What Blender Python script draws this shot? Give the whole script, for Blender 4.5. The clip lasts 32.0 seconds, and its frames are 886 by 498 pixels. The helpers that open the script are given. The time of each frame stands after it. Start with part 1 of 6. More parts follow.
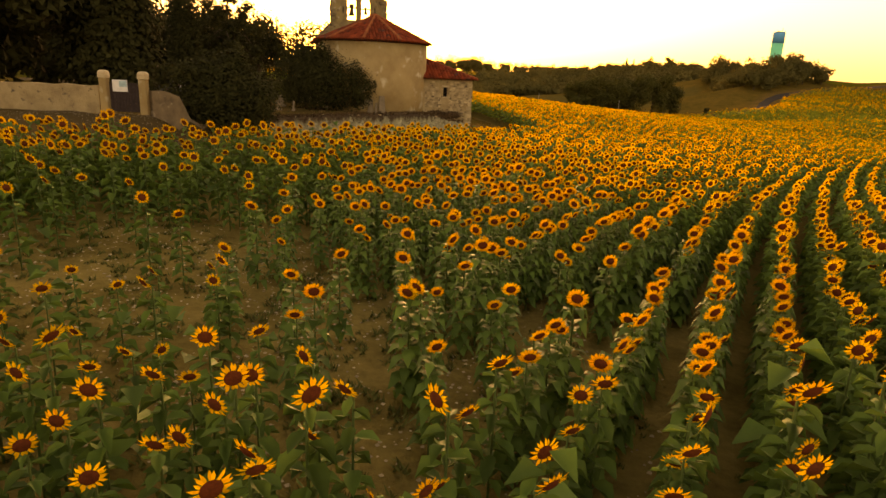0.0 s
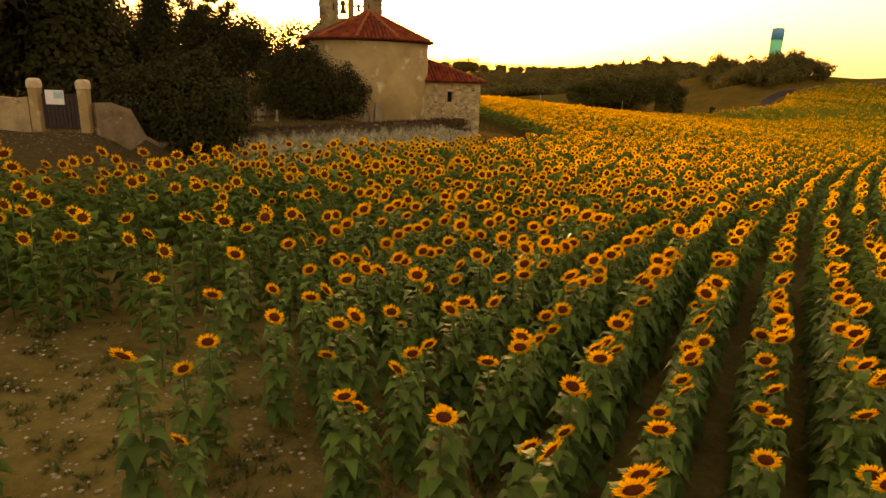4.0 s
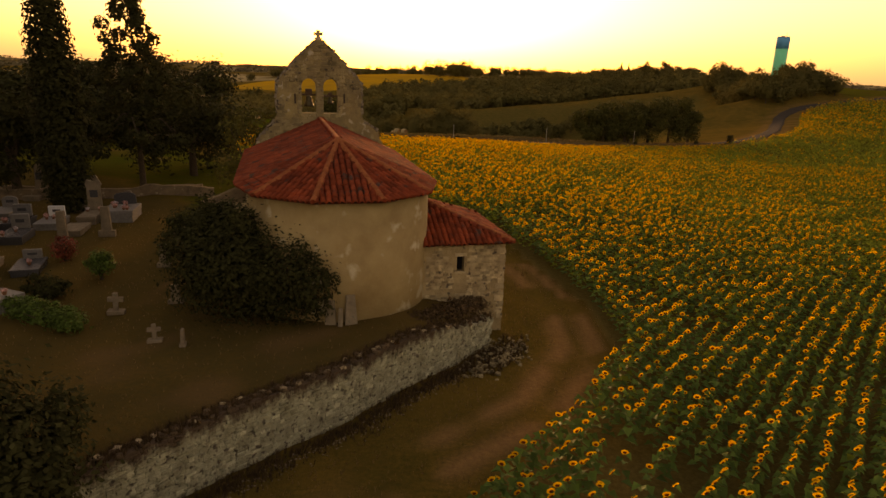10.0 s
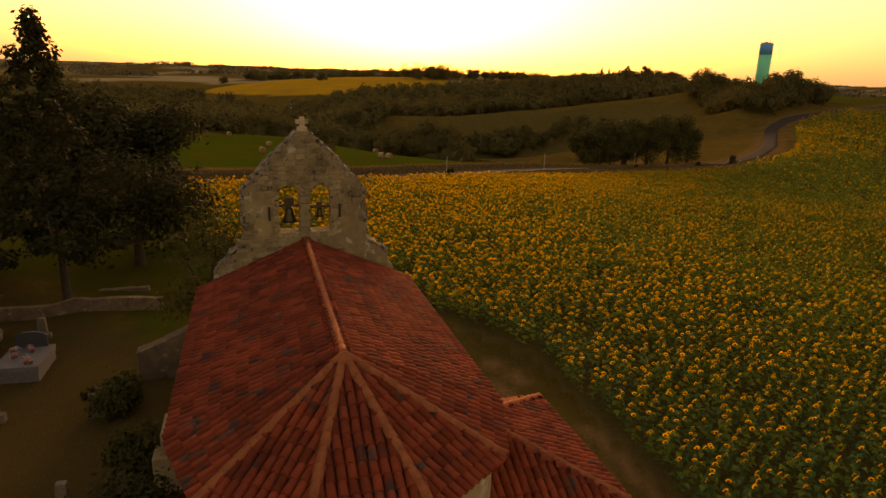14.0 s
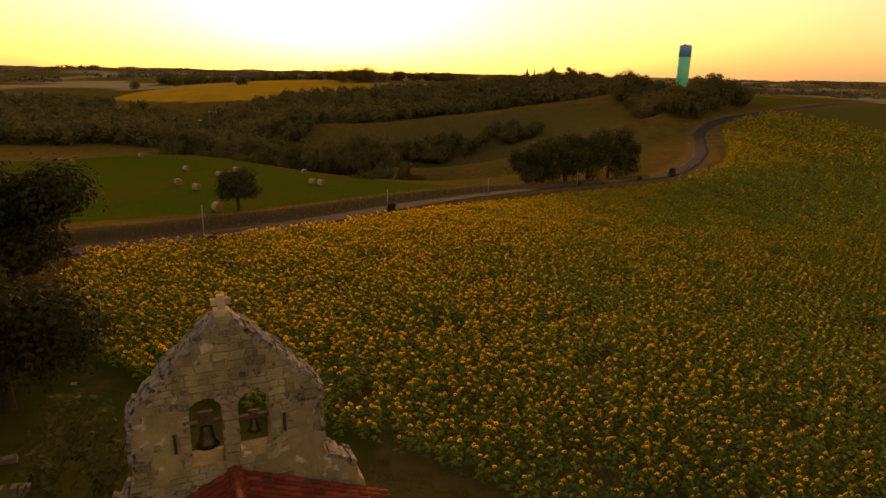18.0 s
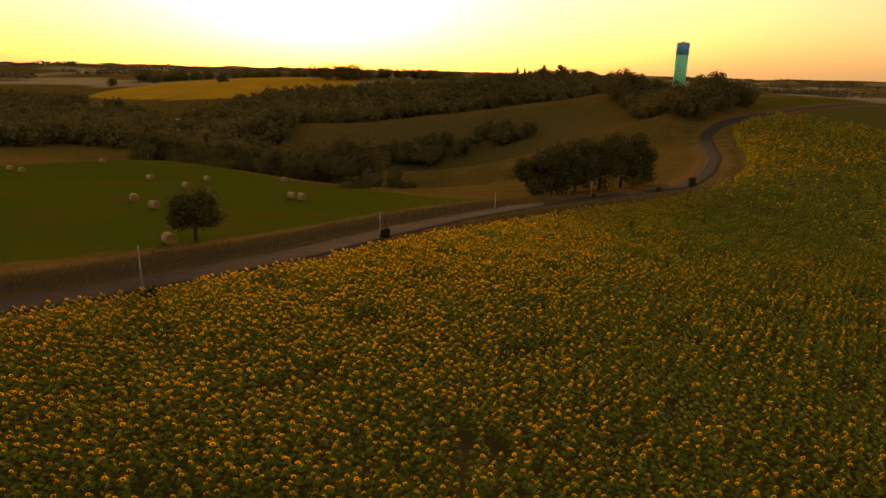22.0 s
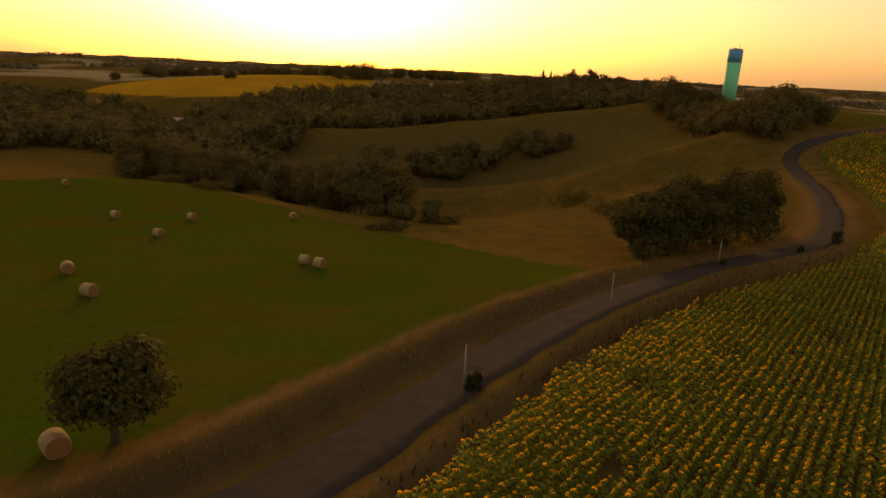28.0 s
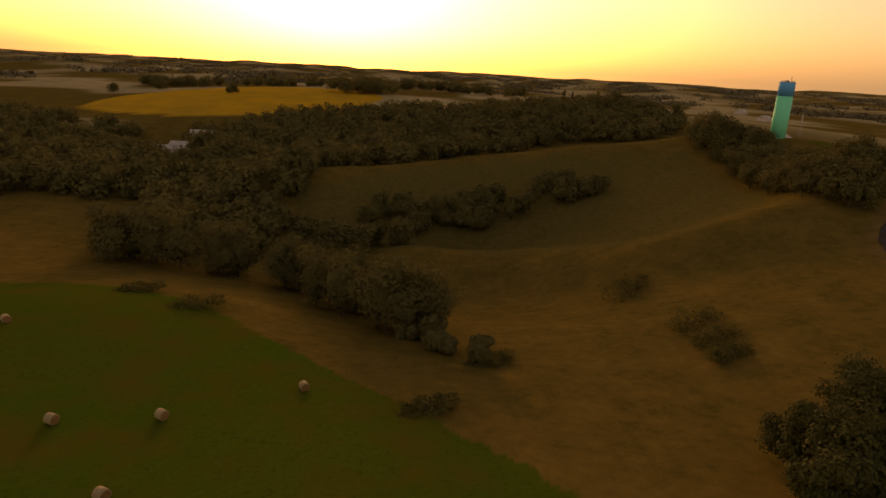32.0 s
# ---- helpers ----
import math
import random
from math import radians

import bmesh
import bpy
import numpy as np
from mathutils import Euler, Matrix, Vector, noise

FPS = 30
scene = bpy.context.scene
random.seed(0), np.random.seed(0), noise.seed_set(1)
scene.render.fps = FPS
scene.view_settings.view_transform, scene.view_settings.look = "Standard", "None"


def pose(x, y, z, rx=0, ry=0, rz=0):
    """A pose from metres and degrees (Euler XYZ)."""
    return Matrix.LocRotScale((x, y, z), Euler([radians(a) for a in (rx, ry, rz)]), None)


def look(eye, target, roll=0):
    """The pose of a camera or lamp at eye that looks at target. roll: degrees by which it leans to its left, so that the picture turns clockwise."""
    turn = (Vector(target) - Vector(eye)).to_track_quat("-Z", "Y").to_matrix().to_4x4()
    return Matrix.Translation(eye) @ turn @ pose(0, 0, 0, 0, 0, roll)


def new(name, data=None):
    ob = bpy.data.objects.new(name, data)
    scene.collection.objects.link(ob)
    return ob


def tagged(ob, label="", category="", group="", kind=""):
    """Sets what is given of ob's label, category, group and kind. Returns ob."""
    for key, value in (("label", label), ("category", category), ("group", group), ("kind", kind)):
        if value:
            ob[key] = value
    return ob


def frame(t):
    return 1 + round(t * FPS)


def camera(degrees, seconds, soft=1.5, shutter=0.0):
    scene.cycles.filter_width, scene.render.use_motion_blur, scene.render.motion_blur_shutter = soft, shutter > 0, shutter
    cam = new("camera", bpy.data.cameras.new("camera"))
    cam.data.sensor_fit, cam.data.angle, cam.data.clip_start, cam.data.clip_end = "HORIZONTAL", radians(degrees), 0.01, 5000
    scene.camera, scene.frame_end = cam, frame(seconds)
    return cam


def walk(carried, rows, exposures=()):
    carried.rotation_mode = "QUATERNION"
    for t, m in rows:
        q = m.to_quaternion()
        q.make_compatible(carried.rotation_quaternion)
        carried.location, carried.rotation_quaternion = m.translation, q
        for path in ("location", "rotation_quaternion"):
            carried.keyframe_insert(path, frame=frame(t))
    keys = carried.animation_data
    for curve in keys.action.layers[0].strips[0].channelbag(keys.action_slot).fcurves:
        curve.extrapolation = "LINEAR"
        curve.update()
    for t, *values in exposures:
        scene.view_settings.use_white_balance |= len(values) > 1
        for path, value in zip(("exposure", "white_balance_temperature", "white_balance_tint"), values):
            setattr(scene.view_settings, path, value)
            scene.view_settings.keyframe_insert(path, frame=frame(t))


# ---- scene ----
cam = camera(70.0, 32.0)
PATH = [
    (0, (-0.000, -0.000, 6.000), (-0.000, 9.624, 3.284), 2.66),
    (0.5, (-0.053, 0.252, 6.014), (-0.051, 9.874, 3.292), 2.63),
    (1, (-0.152, 0.676, 6.030), (-0.145, 10.300, 3.315), 2.62),
    (1.5, (-0.262, 1.179, 6.055), (-0.241, 10.800, 3.331), 2.58),
    (2, (-0.341, 1.905, 6.012), (-0.314, 11.530, 3.298), 2.49),
    (2.5, (-0.378, 2.686, 5.950), (-0.353, 12.312, 3.243), 2.30),
    (4.5, (-0.717, 6.879, 6.064), (-0.669, 16.511, 3.377), 1.74),
    (5, (-0.723, 8.136, 6.328), (-0.664, 17.769, 3.643), 1.68),
    (5.5, (-0.705, 9.393, 6.728), (-0.635, 19.025, 4.041), 1.72),
    (6, (-0.661, 10.786, 7.279), (-0.586, 20.419, 4.597), 1.64),
    (6.5, (-0.629, 12.054, 7.803), (-0.547, 21.687, 5.120), 1.62),
    (7, (-0.642, 13.341, 8.516), (-0.541, 22.971, 5.822), 1.65),
    (7.5, (-0.627, 14.550, 9.176), (-0.517, 24.179, 6.476), 1.69),
    (8, (-0.674, 15.956, 9.909), (-0.556, 25.581, 7.201), 1.74),
    (8.5, (-0.819, 17.345, 10.582), (-0.692, 26.969, 7.869), 1.79),
    (9, (-1.026, 18.817, 11.354), (-0.897, 28.441, 8.641), 1.74),
    (9.5, (-1.258, 20.328, 11.979), (-1.126, 29.952, 9.266), 1.80),
    (10, (-1.535, 21.998, 12.600), (-1.398, 31.622, 9.886), 1.86),
    (10.5, (-1.877, 23.641, 13.124), (-1.728, 33.263, 10.406), 1.86),
    (11, (-2.151, 25.211, 13.726), (-1.997, 34.832, 11.002), 1.85),
    (11.5, (-2.408, 26.691, 14.194), (-2.265, 36.316, 11.486), 1.67),
    (12, (-2.720, 28.346, 14.743), (-2.572, 37.974, 12.044), 1.70),
    (12.5, (-3.050, 29.900, 15.237), (-2.890, 39.526, 12.533), 1.77),
    (13, (-3.392, 31.479, 15.767), (-3.226, 41.104, 13.059), 1.82),
    (13.5, (-3.735, 32.969, 16.135), (-3.523, 42.594, 13.431), 1.81),
    (14, (-4.076, 34.428, 16.536), (-3.583, 44.041, 13.825), 1.83),
    (14.5, (-4.424, 35.892, 16.855), (-3.584, 45.483, 14.150), 1.83),
    (15, (-4.708, 37.344, 17.235), (-3.610, 46.910, 14.535), 1.62),
    (15.5, (-4.959, 38.701, 17.584), (-3.695, 48.246, 14.883), 1.65),
    (17.5, (-5.392, 42.726, 19.794), (-3.834, 52.229, 17.097), 1.11),
    (18, (-5.390, 44.179, 20.290), (-3.820, 53.676, 17.584), 1.13),
    (18.5, (-5.363, 45.752, 20.394), (-3.755, 55.241, 17.681), 1.10),
    (19, (-5.275, 47.566, 20.322), (-3.614, 57.046, 17.607), 1.13),
    (19.5, (-5.187, 49.512, 20.253), (-3.508, 58.988, 17.535), 1.01),
    (20, (-5.095, 51.715, 20.291), (-3.395, 61.185, 17.564), 1.01),
    (20.5, (-5.099, 53.814, 20.363), (-3.356, 63.273, 17.628), 1.22),
    (21, (-5.116, 55.961, 20.362), (-3.348, 65.416, 17.626), 1.21),
    (21.5, (-5.102, 58.135, 20.343), (-3.319, 67.587, 17.608), 1.26),
    (22, (-5.052, 60.361, 20.327), (-3.264, 69.812, 17.590), 1.33),
    (22.5, (-5.087, 62.658, 20.302), (-3.303, 72.110, 17.569), 1.48),
    (23, (-5.177, 65.112, 20.323), (-3.393, 74.563, 17.584), 1.61),
    (23.5, (-5.404, 67.720, 20.338), (-3.634, 77.174, 17.599), 1.68),
    (24, (-5.717, 70.529, 20.408), (-3.952, 79.982, 17.665), 1.86),
    (24.5, (-6.047, 73.369, 20.501), (-4.297, 82.823, 17.752), 1.90),
    (25, (-6.290, 76.246, 20.626), (-4.557, 85.703, 17.877), 1.89),
    (25.5, (-6.517, 79.124, 20.696), (-4.792, 88.582, 17.947), 1.93),
    (27.5, (-7.297, 92.800, 20.834), (-5.590, 102.266, 18.097), 2.45),
    (28, (-7.595, 96.932, 21.442), (-5.887, 106.395, 18.699), 2.68),
    (28.5, (-8.082, 100.861, 22.589), (-6.366, 110.324, 19.851), 2.93),
    (29, (-8.492, 105.156, 24.358), (-6.783, 114.622, 21.625), 3.00),
    (29.5, (-9.018, 109.643, 26.366), (-7.312, 119.106, 23.617), 3.19),
    (30, (-9.465, 114.414, 28.495), (-7.772, 123.879, 25.745), 3.17),
    (30.5, (-9.934, 119.174, 30.519), (-8.247, 128.635, 27.756), 3.24),
    (31, (-10.242, 124.078, 32.656), (-8.561, 133.541, 29.895), 3.19),
    (31.5, (-10.430, 128.897, 34.669), (-8.756, 138.356, 31.892), 3.20),
    (32, (-10.538, 133.779, 36.683), (-8.871, 143.243, 33.913), 3.07),
]
walk(cam, [(t, look(eye, target, roll)) for t, eye, target, roll in PATH], [(0, 1.25, 9900, 32), (5, 1.16, 9800, 32), (7.5, 0.92, 9400, 33), (11, 0.28, 8600, 36), (20, 0.2, 8700, 36), (27, 0.05, 8500, 37), (30, -0.06, 8300, 37), (32, -0.14, 8100, 38)])

# ---- daylight: a low hazy sun behind the hills, straight ahead ----
SUN_ELEVATION, SUN_AZIMUTH = radians(5.0), radians(-0.5)
world = bpy.data.worlds.new("evening_sky")
scene.world = world
world.use_nodes = True
wn, wl = world.node_tree.nodes, world.node_tree.links
wn.clear()
sky = wn.new("ShaderNodeTexSky")
sky.sky_type, sky.sun_disc = "NISHITA", False
sky.sun_elevation, sky.sun_rotation = SUN_ELEVATION, SUN_AZIMUTH
sky.altitude, sky.air_density, sky.dust_density, sky.ozone_density = 150, 1.0, 3.0, 0.6
wbg, wout = wn.new("ShaderNodeBackground"), wn.new("ShaderNodeOutputWorld")
wbg.inputs["Strength"].default_value = 0.15
# evening haze: a warm veil all round, thickest at the horizon
place, apart, veil, haze = wn.new("ShaderNodeTexCoord"), wn.new("ShaderNodeSeparateXYZ"), wn.new("ShaderNodeValToRGB"), wn.new("ShaderNodeMix")
wl.new(place.outputs["Generated"], apart.inputs["Vector"])
wl.new(apart.outputs["Z"], veil.inputs["Fac"])
veil.color_ramp.elements[0].position, veil.color_ramp.elements[0].color = 0.0, (0.95, 0.72, 0.38, 1)
veil.color_ramp.elements[1].position, veil.color_ramp.elements[1].color = 0.75, (0.25, 0.20, 0.12, 1)
haze.data_type, haze.blend_type, haze.clamp_result = "RGBA", "ADD", False
haze.inputs["Factor"].default_value = 1.0
thick = wn.new("ShaderNodeMix")
thick.data_type, thick.blend_type = "RGBA", "MULTIPLY"
thick.inputs["Factor"].default_value = 1.0
thick.inputs["B"].default_value = (2.6, 2.6, 2.6, 1)
wl.new(veil.outputs["Color"], thick.inputs["A"])
wl.new(sky.outputs["Color"], haze.inputs["A"])
wl.new(thick.outputs["Result"], haze.inputs["B"])
wl.new(haze.outputs["Result"], wbg.inputs["Color"])
wl.new(wbg.outputs["Background"], wout.inputs["Surface"])

sun_data = bpy.data.lights.new("sun", "SUN")
sun_data.energy, sun_data.angle, sun_data.color = 1.5, radians(10.0), (1.0, 0.62, 0.26)
sun_lamp = new("sun", sun_data)
sun_way = Vector((math.sin(SUN_AZIMUTH) * math.cos(SUN_ELEVATION), math.cos(SUN_AZIMUTH) * math.cos(SUN_ELEVATION), math.sin(SUN_ELEVATION)))
sun_lamp.matrix_world = Matrix.Translation((0, 0, 60)) @ sun_way.to_track_quat("Z", "Y").to_matrix().to_4x4()

# ---- materials ----
def material(name, colour, dark=None, scale=4.0, rough=0.85, bump=0.3, bump_scale=30.0, metallic=0.0, specks=None, island=0.0, through_light=0.0, per_object=0.0, gloss=0.15):
    """A principled surface: two scales of noise between dark and colour, fine relief, optional specks of a third colour."""
    m = bpy.data.materials.new(name)
    m.use_nodes = True
    n, l = m.node_tree.nodes, m.node_tree.links
    b = n["Principled BSDF"]
    b.inputs["Roughness"].default_value, b.inputs["Metallic"].default_value = rough, metallic
    b.inputs["Specular IOR Level"].default_value = gloss
    geo = n.new("ShaderNodeNewGeometry")
    big = n.new("ShaderNodeTexNoise")
    big.inputs["Scale"].default_value, big.inputs["Detail"].default_value, big.inputs["Roughness"].default_value = scale, 6, 0.65
    l.new(geo.outputs["Position"], big.inputs["Vector"])
    mix = n.new("ShaderNodeMix")
    mix.data_type = "RGBA"
    dark = dark or tuple(c * 0.6 for c in colour)
    mix.inputs["A"].default_value, mix.inputs["B"].default_value = (*dark, 1), (*colour, 1)
    ramp = n.new("ShaderNodeMapRange")
    ramp.inputs["From Min"].default_value, ramp.inputs["From Max"].default_value = 0.3, 0.68
    l.new(big.outputs["Fac"], ramp.inputs["Value"])
    l.new(ramp.outputs["Result"], mix.inputs["Factor"])
    out = mix.outputs["Result"]
    if specks:
        sp = n.new("ShaderNodeTexNoise")
        sp.inputs["Scale"].default_value, sp.inputs["Detail"].default_value = specks[1], 3
        l.new(geo.outputs["Position"], sp.inputs["Vector"])
        cut = n.new("ShaderNodeMapRange")
        cut.inputs["From Min"].default_value, cut.inputs["From Max"].default_value = specks[2], specks[2] + 0.08
        l.new(sp.outputs["Fac"], cut.inputs["Value"])
        m2 = n.new("ShaderNodeMix")
        m2.data_type = "RGBA"
        m2.inputs["B"].default_value = (*specks[0], 1)
        l.new(cut.outputs["Result"], m2.inputs["Factor"])
        l.new(out, m2.inputs["A"])
        out = m2.outputs["Result"]
    if island or per_object:
        hsv = n.new("ShaderNodeHueSaturation")
        span = n.new("ShaderNodeMapRange")
        amount = island or per_object
        span.inputs["To Min"].default_value, span.inputs["To Max"].default_value = 1 - amount, 1 + amount
        if island:
            l.new(geo.outputs["Random Per Island"], span.inputs["Value"])
        else:
            info = n.new("ShaderNodeObjectInfo")
            l.new(info.outputs["Random"], span.inputs["Value"])
        l.new(span.outputs["Result"], hsv.inputs["Value"])
        l.new(out, hsv.inputs["Color"])
        out = hsv.outputs["Color"]
    l.new(out, b.inputs["Base Color"])
    if bump:
        fine = n.new("ShaderNodeTexNoise")
        fine.inputs["Scale"].default_value, fine.inputs["Detail"].default_value = bump_scale, 4
        l.new(geo.outputs["Position"], fine.inputs["Vector"])
        bp = n.new("ShaderNodeBump")
        bp.inputs["Strength"].default_value, bp.inputs["Distance"].default_value = bump, 0.05
        l.new(fine.outputs["Fac"], bp.inputs["Height"])
        l.new(bp.outputs["Normal"], b.inputs["Normal"])
    if through_light:
        tr = n.new("ShaderNodeBsdfTranslucent")
        l.new(out, tr.inputs["Color"])
        add = n.new("ShaderNodeMixShader")
        add.inputs["Fac"].default_value = through_light
        l.new(b.outputs["BSDF"], add.inputs[1])
        l.new(tr.outputs["BSDF"], add.inputs[2])
        l.new(add.outputs["Shader"], n["Material Output"].inputs["Surface"])
    return m


M_PETAL = material("petal", (0.80, 0.48, 0.014), (0.74, 0.36, 0.009), 2.0, 0.7, 0, through_light=0.45, island=0.2)
M_DISC = material("flower_disc", (0.17, 0.04, 0.013), (0.09, 0.022, 0.008), 40.0, 0.9, 0)
M_LEAF = material("sunflower_leaf", (0.135, 0.22, 0.044), (0.08, 0.145, 0.03), 2.0, 0.5, 0, through_light=0.35, island=0.4, gloss=0.13)
# yellower, brighter leaf for far plants: light through the leaves painted in
M_LEAF_BACKLIT = material("backlit_leaf", (0.25, 0.30, 0.038), (0.15, 0.20, 0.026), 0.25, 0.6, 0, through_light=0.45, island=0.35, gloss=0.05)
M_STEM = material("sunflower_stem", (0.12, 0.18, 0.05), None, 6.0, 0.8, 0)
M_TREE_LEAF = material("tree_leaf", (0.09, 0.088, 0.024), (0.05, 0.052, 0.015), 1.2, 0.7, 0, through_light=0.25, island=0.3, gloss=0.03)
M_DARK_LEAF = material("evergreen_leaf", (0.05, 0.05, 0.018), (0.028, 0.03, 0.011), 1.2, 0.75, 0, through_light=0.15, island=0.3, gloss=0.03)
# lighter than the near tree leaf: valley haze and glare put into its colour
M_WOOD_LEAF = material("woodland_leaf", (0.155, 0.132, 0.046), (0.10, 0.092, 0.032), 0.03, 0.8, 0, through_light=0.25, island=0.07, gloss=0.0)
M_BARK = material("bark", (0.10, 0.075, 0.05), (0.05, 0.036, 0.025), 8.0, 0.95, 0.8, 40)
M_RENDER = material("lime_render", (0.43, 0.33, 0.165), (0.26, 0.18, 0.08), 0.42, 0.92, 0.45, 22, specks=((0.50, 0.43, 0.29), 1.1, 0.6))
M_STONE = material("limestone", (0.52, 0.43, 0.27), (0.32, 0.25, 0.15), 3.0, 0.95, 0.8, 22, island=0.35)
M_STONE_PIECE = material("limestone_block", (0.50, 0.41, 0.25), (0.25, 0.19, 0.11), 2.2, 0.95, 0.7, 25, per_object=0.38, specks=((0.10, 0.08, 0.06), 5.0, 0.60))
M_MORTAR = material("old_mortar", (0.46, 0.36, 0.20), (0.24, 0.18, 0.10), 1.3, 0.97, 0.9, 18, specks=((0.11, 0.09, 0.065), 3.0, 0.62))
M_OLD_WALL = material("old_dark_masonry", (0.27, 0.20, 0.12), (0.13, 0.10, 0.065), 1.8, 0.97, 0.9, 18, specks=((0.34, 0.28, 0.19), 3.5, 0.62))
M_TILE = material("clay_tile", (0.30, 0.06, 0.024), (0.13, 0.03, 0.016), 1.0, 0.9, 0.3, 30, island=0.3, specks=((0.085, 0.05, 0.04), 1.8, 0.6))
M_TILE_PIECE = material("clay_tile_piece", (0.30, 0.06, 0.024), (0.13, 0.03, 0.016), 1.0, 0.9, 0.3, 30, per_object=0.3, specks=((0.085, 0.05, 0.04), 1.8, 0.6))
# roof base between the barrel tiles, darker than the tiles
M_CHANNEL = material("dark_channel_tile", (0.16, 0.055, 0.03), (0.08, 0.035, 0.022), 2.5, 0.95, 0.3, 25)
M_RIDGE = material("ridge_tile", (0.38, 0.13, 0.055), (0.23, 0.075, 0.032), 3.0, 0.9, 0.4, 25, island=0.25)
M_GABLE = material("weathered_gable_stone", (0.36, 0.285, 0.135), (0.17, 0.135, 0.075), 1.0, 0.97, 0.9, 16, specks=((0.46, 0.41, 0.31), 2.6, 0.6))
M_GABLE_PIECE = material("gable_block", (0.38, 0.31, 0.165), (0.16, 0.13, 0.075), 0.9, 0.95, 0.8, 22, per_object=0.26, specks=((0.10, 0.08, 0.06), 4.0, 0.6))
M_LICHEN = material("lichened_coping", (0.34, 0.30, 0.23), (0.10, 0.08, 0.06), 3.2, 0.97, 0.9, 22, specks=((0.06, 0.05, 0.04), 6.0, 0.55))
M_DARK = material("dark_opening", (0.012, 0.01, 0.009), None, 3.0, 0.9, 0)
M_BRONZE = material("bell_bronze", (0.10, 0.085, 0.05), (0.05, 0.045, 0.03), 8.0, 0.45, 0.1, 30, metallic=0.8)
M_OAK = material("old_oak", (0.13, 0.09, 0.06), (0.07, 0.045, 0.03), 10.0, 0.85, 0.5, 40)
M_ASPHALT = material("asphalt", (0.066, 0.056, 0.045), (0.043, 0.036, 0.03), 0.8, 0.95, 0.4, 60, gloss=0.05)
M_HAY = material("hay", (0.46, 0.35, 0.19), (0.30, 0.22, 0.11), 14.0, 0.95, 0.9, 45)
M_HAY_END = material("hay_bale_end", (0.34, 0.19, 0.075), (0.22, 0.12, 0.045), 18.0, 0.95, 0.9, 45)
M_GRANITE = material("grave_granite", (0.25, 0.24, 0.22), (0.17, 0.16, 0.15), 9.0, 0.5, 0.1, 60)
M_GRANITE_DARK = material("dark_granite", (0.09, 0.09, 0.095), (0.06, 0.06, 0.06), 12.0, 0.25, 0.05, 60)
M_POLE = material("concrete_pole", (0.38, 0.35, 0.30), (0.28, 0.25, 0.21), 3.0, 0.8, 0.2, 30)
M_GREEN = material("tower_green_paint", (0.16, 0.80, 0.50), (0.13, 0.72, 0.43), 0.15, 0.6, 0.05, 5)
M_BLUE = material("tower_blue_paint", (0.10, 0.42, 0.74), (0.08, 0.36, 0.66), 0.15, 0.6, 0.05, 5)
M_GREY_METAL = material("grey_metal", (0.35, 0.36, 0.37), None, 5.0, 0.45, 0.05, 30, metallic=0.7)
M_WHITE = material("white_panel", (0.78, 0.78, 0.76), (0.66, 0.66, 0.64), 6.0, 0.5, 0)
M_SIGN_BLUE = material("pale_blue_panel", (0.42, 0.62, 0.68), None, 6.0, 0.5, 0)
M_WOOD_DARK = material("brown_gate_wood", (0.055, 0.04, 0.038), None, 6.0, 0.8, 0.3, 30)
M_HEDGE = material("hedge_leaf", (0.10, 0.16, 0.03), (0.06, 0.10, 0.02), 4.0, 0.6, 0, through_light=0.25, island=0.4)
M_GRASS = material("dry_grass", (0.30, 0.20, 0.08), (0.18, 0.12, 0.05), 2.0, 0.9, 0, through_light=0.2, island=0.4)
M_WEED = material("weed_leaf", (0.15, 0.16, 0.04), (0.09, 0.10, 0.025), 3.0, 0.7, 0, through_light=0.3, island=0.4)
M_CRUST = material("mossy_wall_top", (0.17, 0.12, 0.07), (0.07, 0.05, 0.032), 4.0, 0.95, 0.6, 25, island=0.5)
M_DRY_WEED = material("dry_weed", (0.12, 0.075, 0.035), (0.06, 0.04, 0.02), 3.0, 0.9, 0, island=0.5)
M_VERGE_WEED = material("verge_weed", (0.09, 0.07, 0.03), (0.05, 0.045, 0.02), 0.7, 0.9, 0, through_light=0.2, island=0.5)
M_SCRUB = material("scrub_leaf", (0.13, 0.115, 0.034), (0.085, 0.078, 0.022), 0.8, 0.8, 0, through_light=0.25, island=0.2, gloss=0.0)
M_MEADOW = material("meadow_blade", (0.09, 0.13, 0.012), (0.05, 0.085, 0.006), 0.5, 0.8, 0, through_light=0.3, island=0.3)
# paled leaf colour, with the haze of the far plain painted in
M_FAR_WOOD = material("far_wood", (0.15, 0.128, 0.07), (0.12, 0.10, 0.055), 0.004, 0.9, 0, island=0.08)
M_STONE_G = material("grave_stone", (0.29, 0.23, 0.155), (0.16, 0.13, 0.09), 3.0, 0.95, 0.4, 25, specks=((0.16, 0.15, 0.11), 6.0, 0.62))
M_POT = material("clay_pot", (0.32, 0.16, 0.09), None, 10.0, 0.8, 0.1)
M_FLOWER_PALE = material("pale_flowers", (0.62, 0.55, 0.50), (0.45, 0.38, 0.5), 20.0, 0.7, 0, island=0.3)
M_PALE_ROOF = material("pale_roof", (0.50, 0.45, 0.40), (0.38, 0.33, 0.28), 0.5, 0.9, 0)
M_RED_FLOWER = material("red_flowers", (0.28, 0.035, 0.03), (0.07, 0.06, 0.02), 9.0, 0.7, 0, island=0.4)
M_FLOWER_POT = material("grave_flowers", (0.55, 0.16, 0.14), (0.6, 0.5, 0.45), 20.0, 0.7, 0, island=0.4)
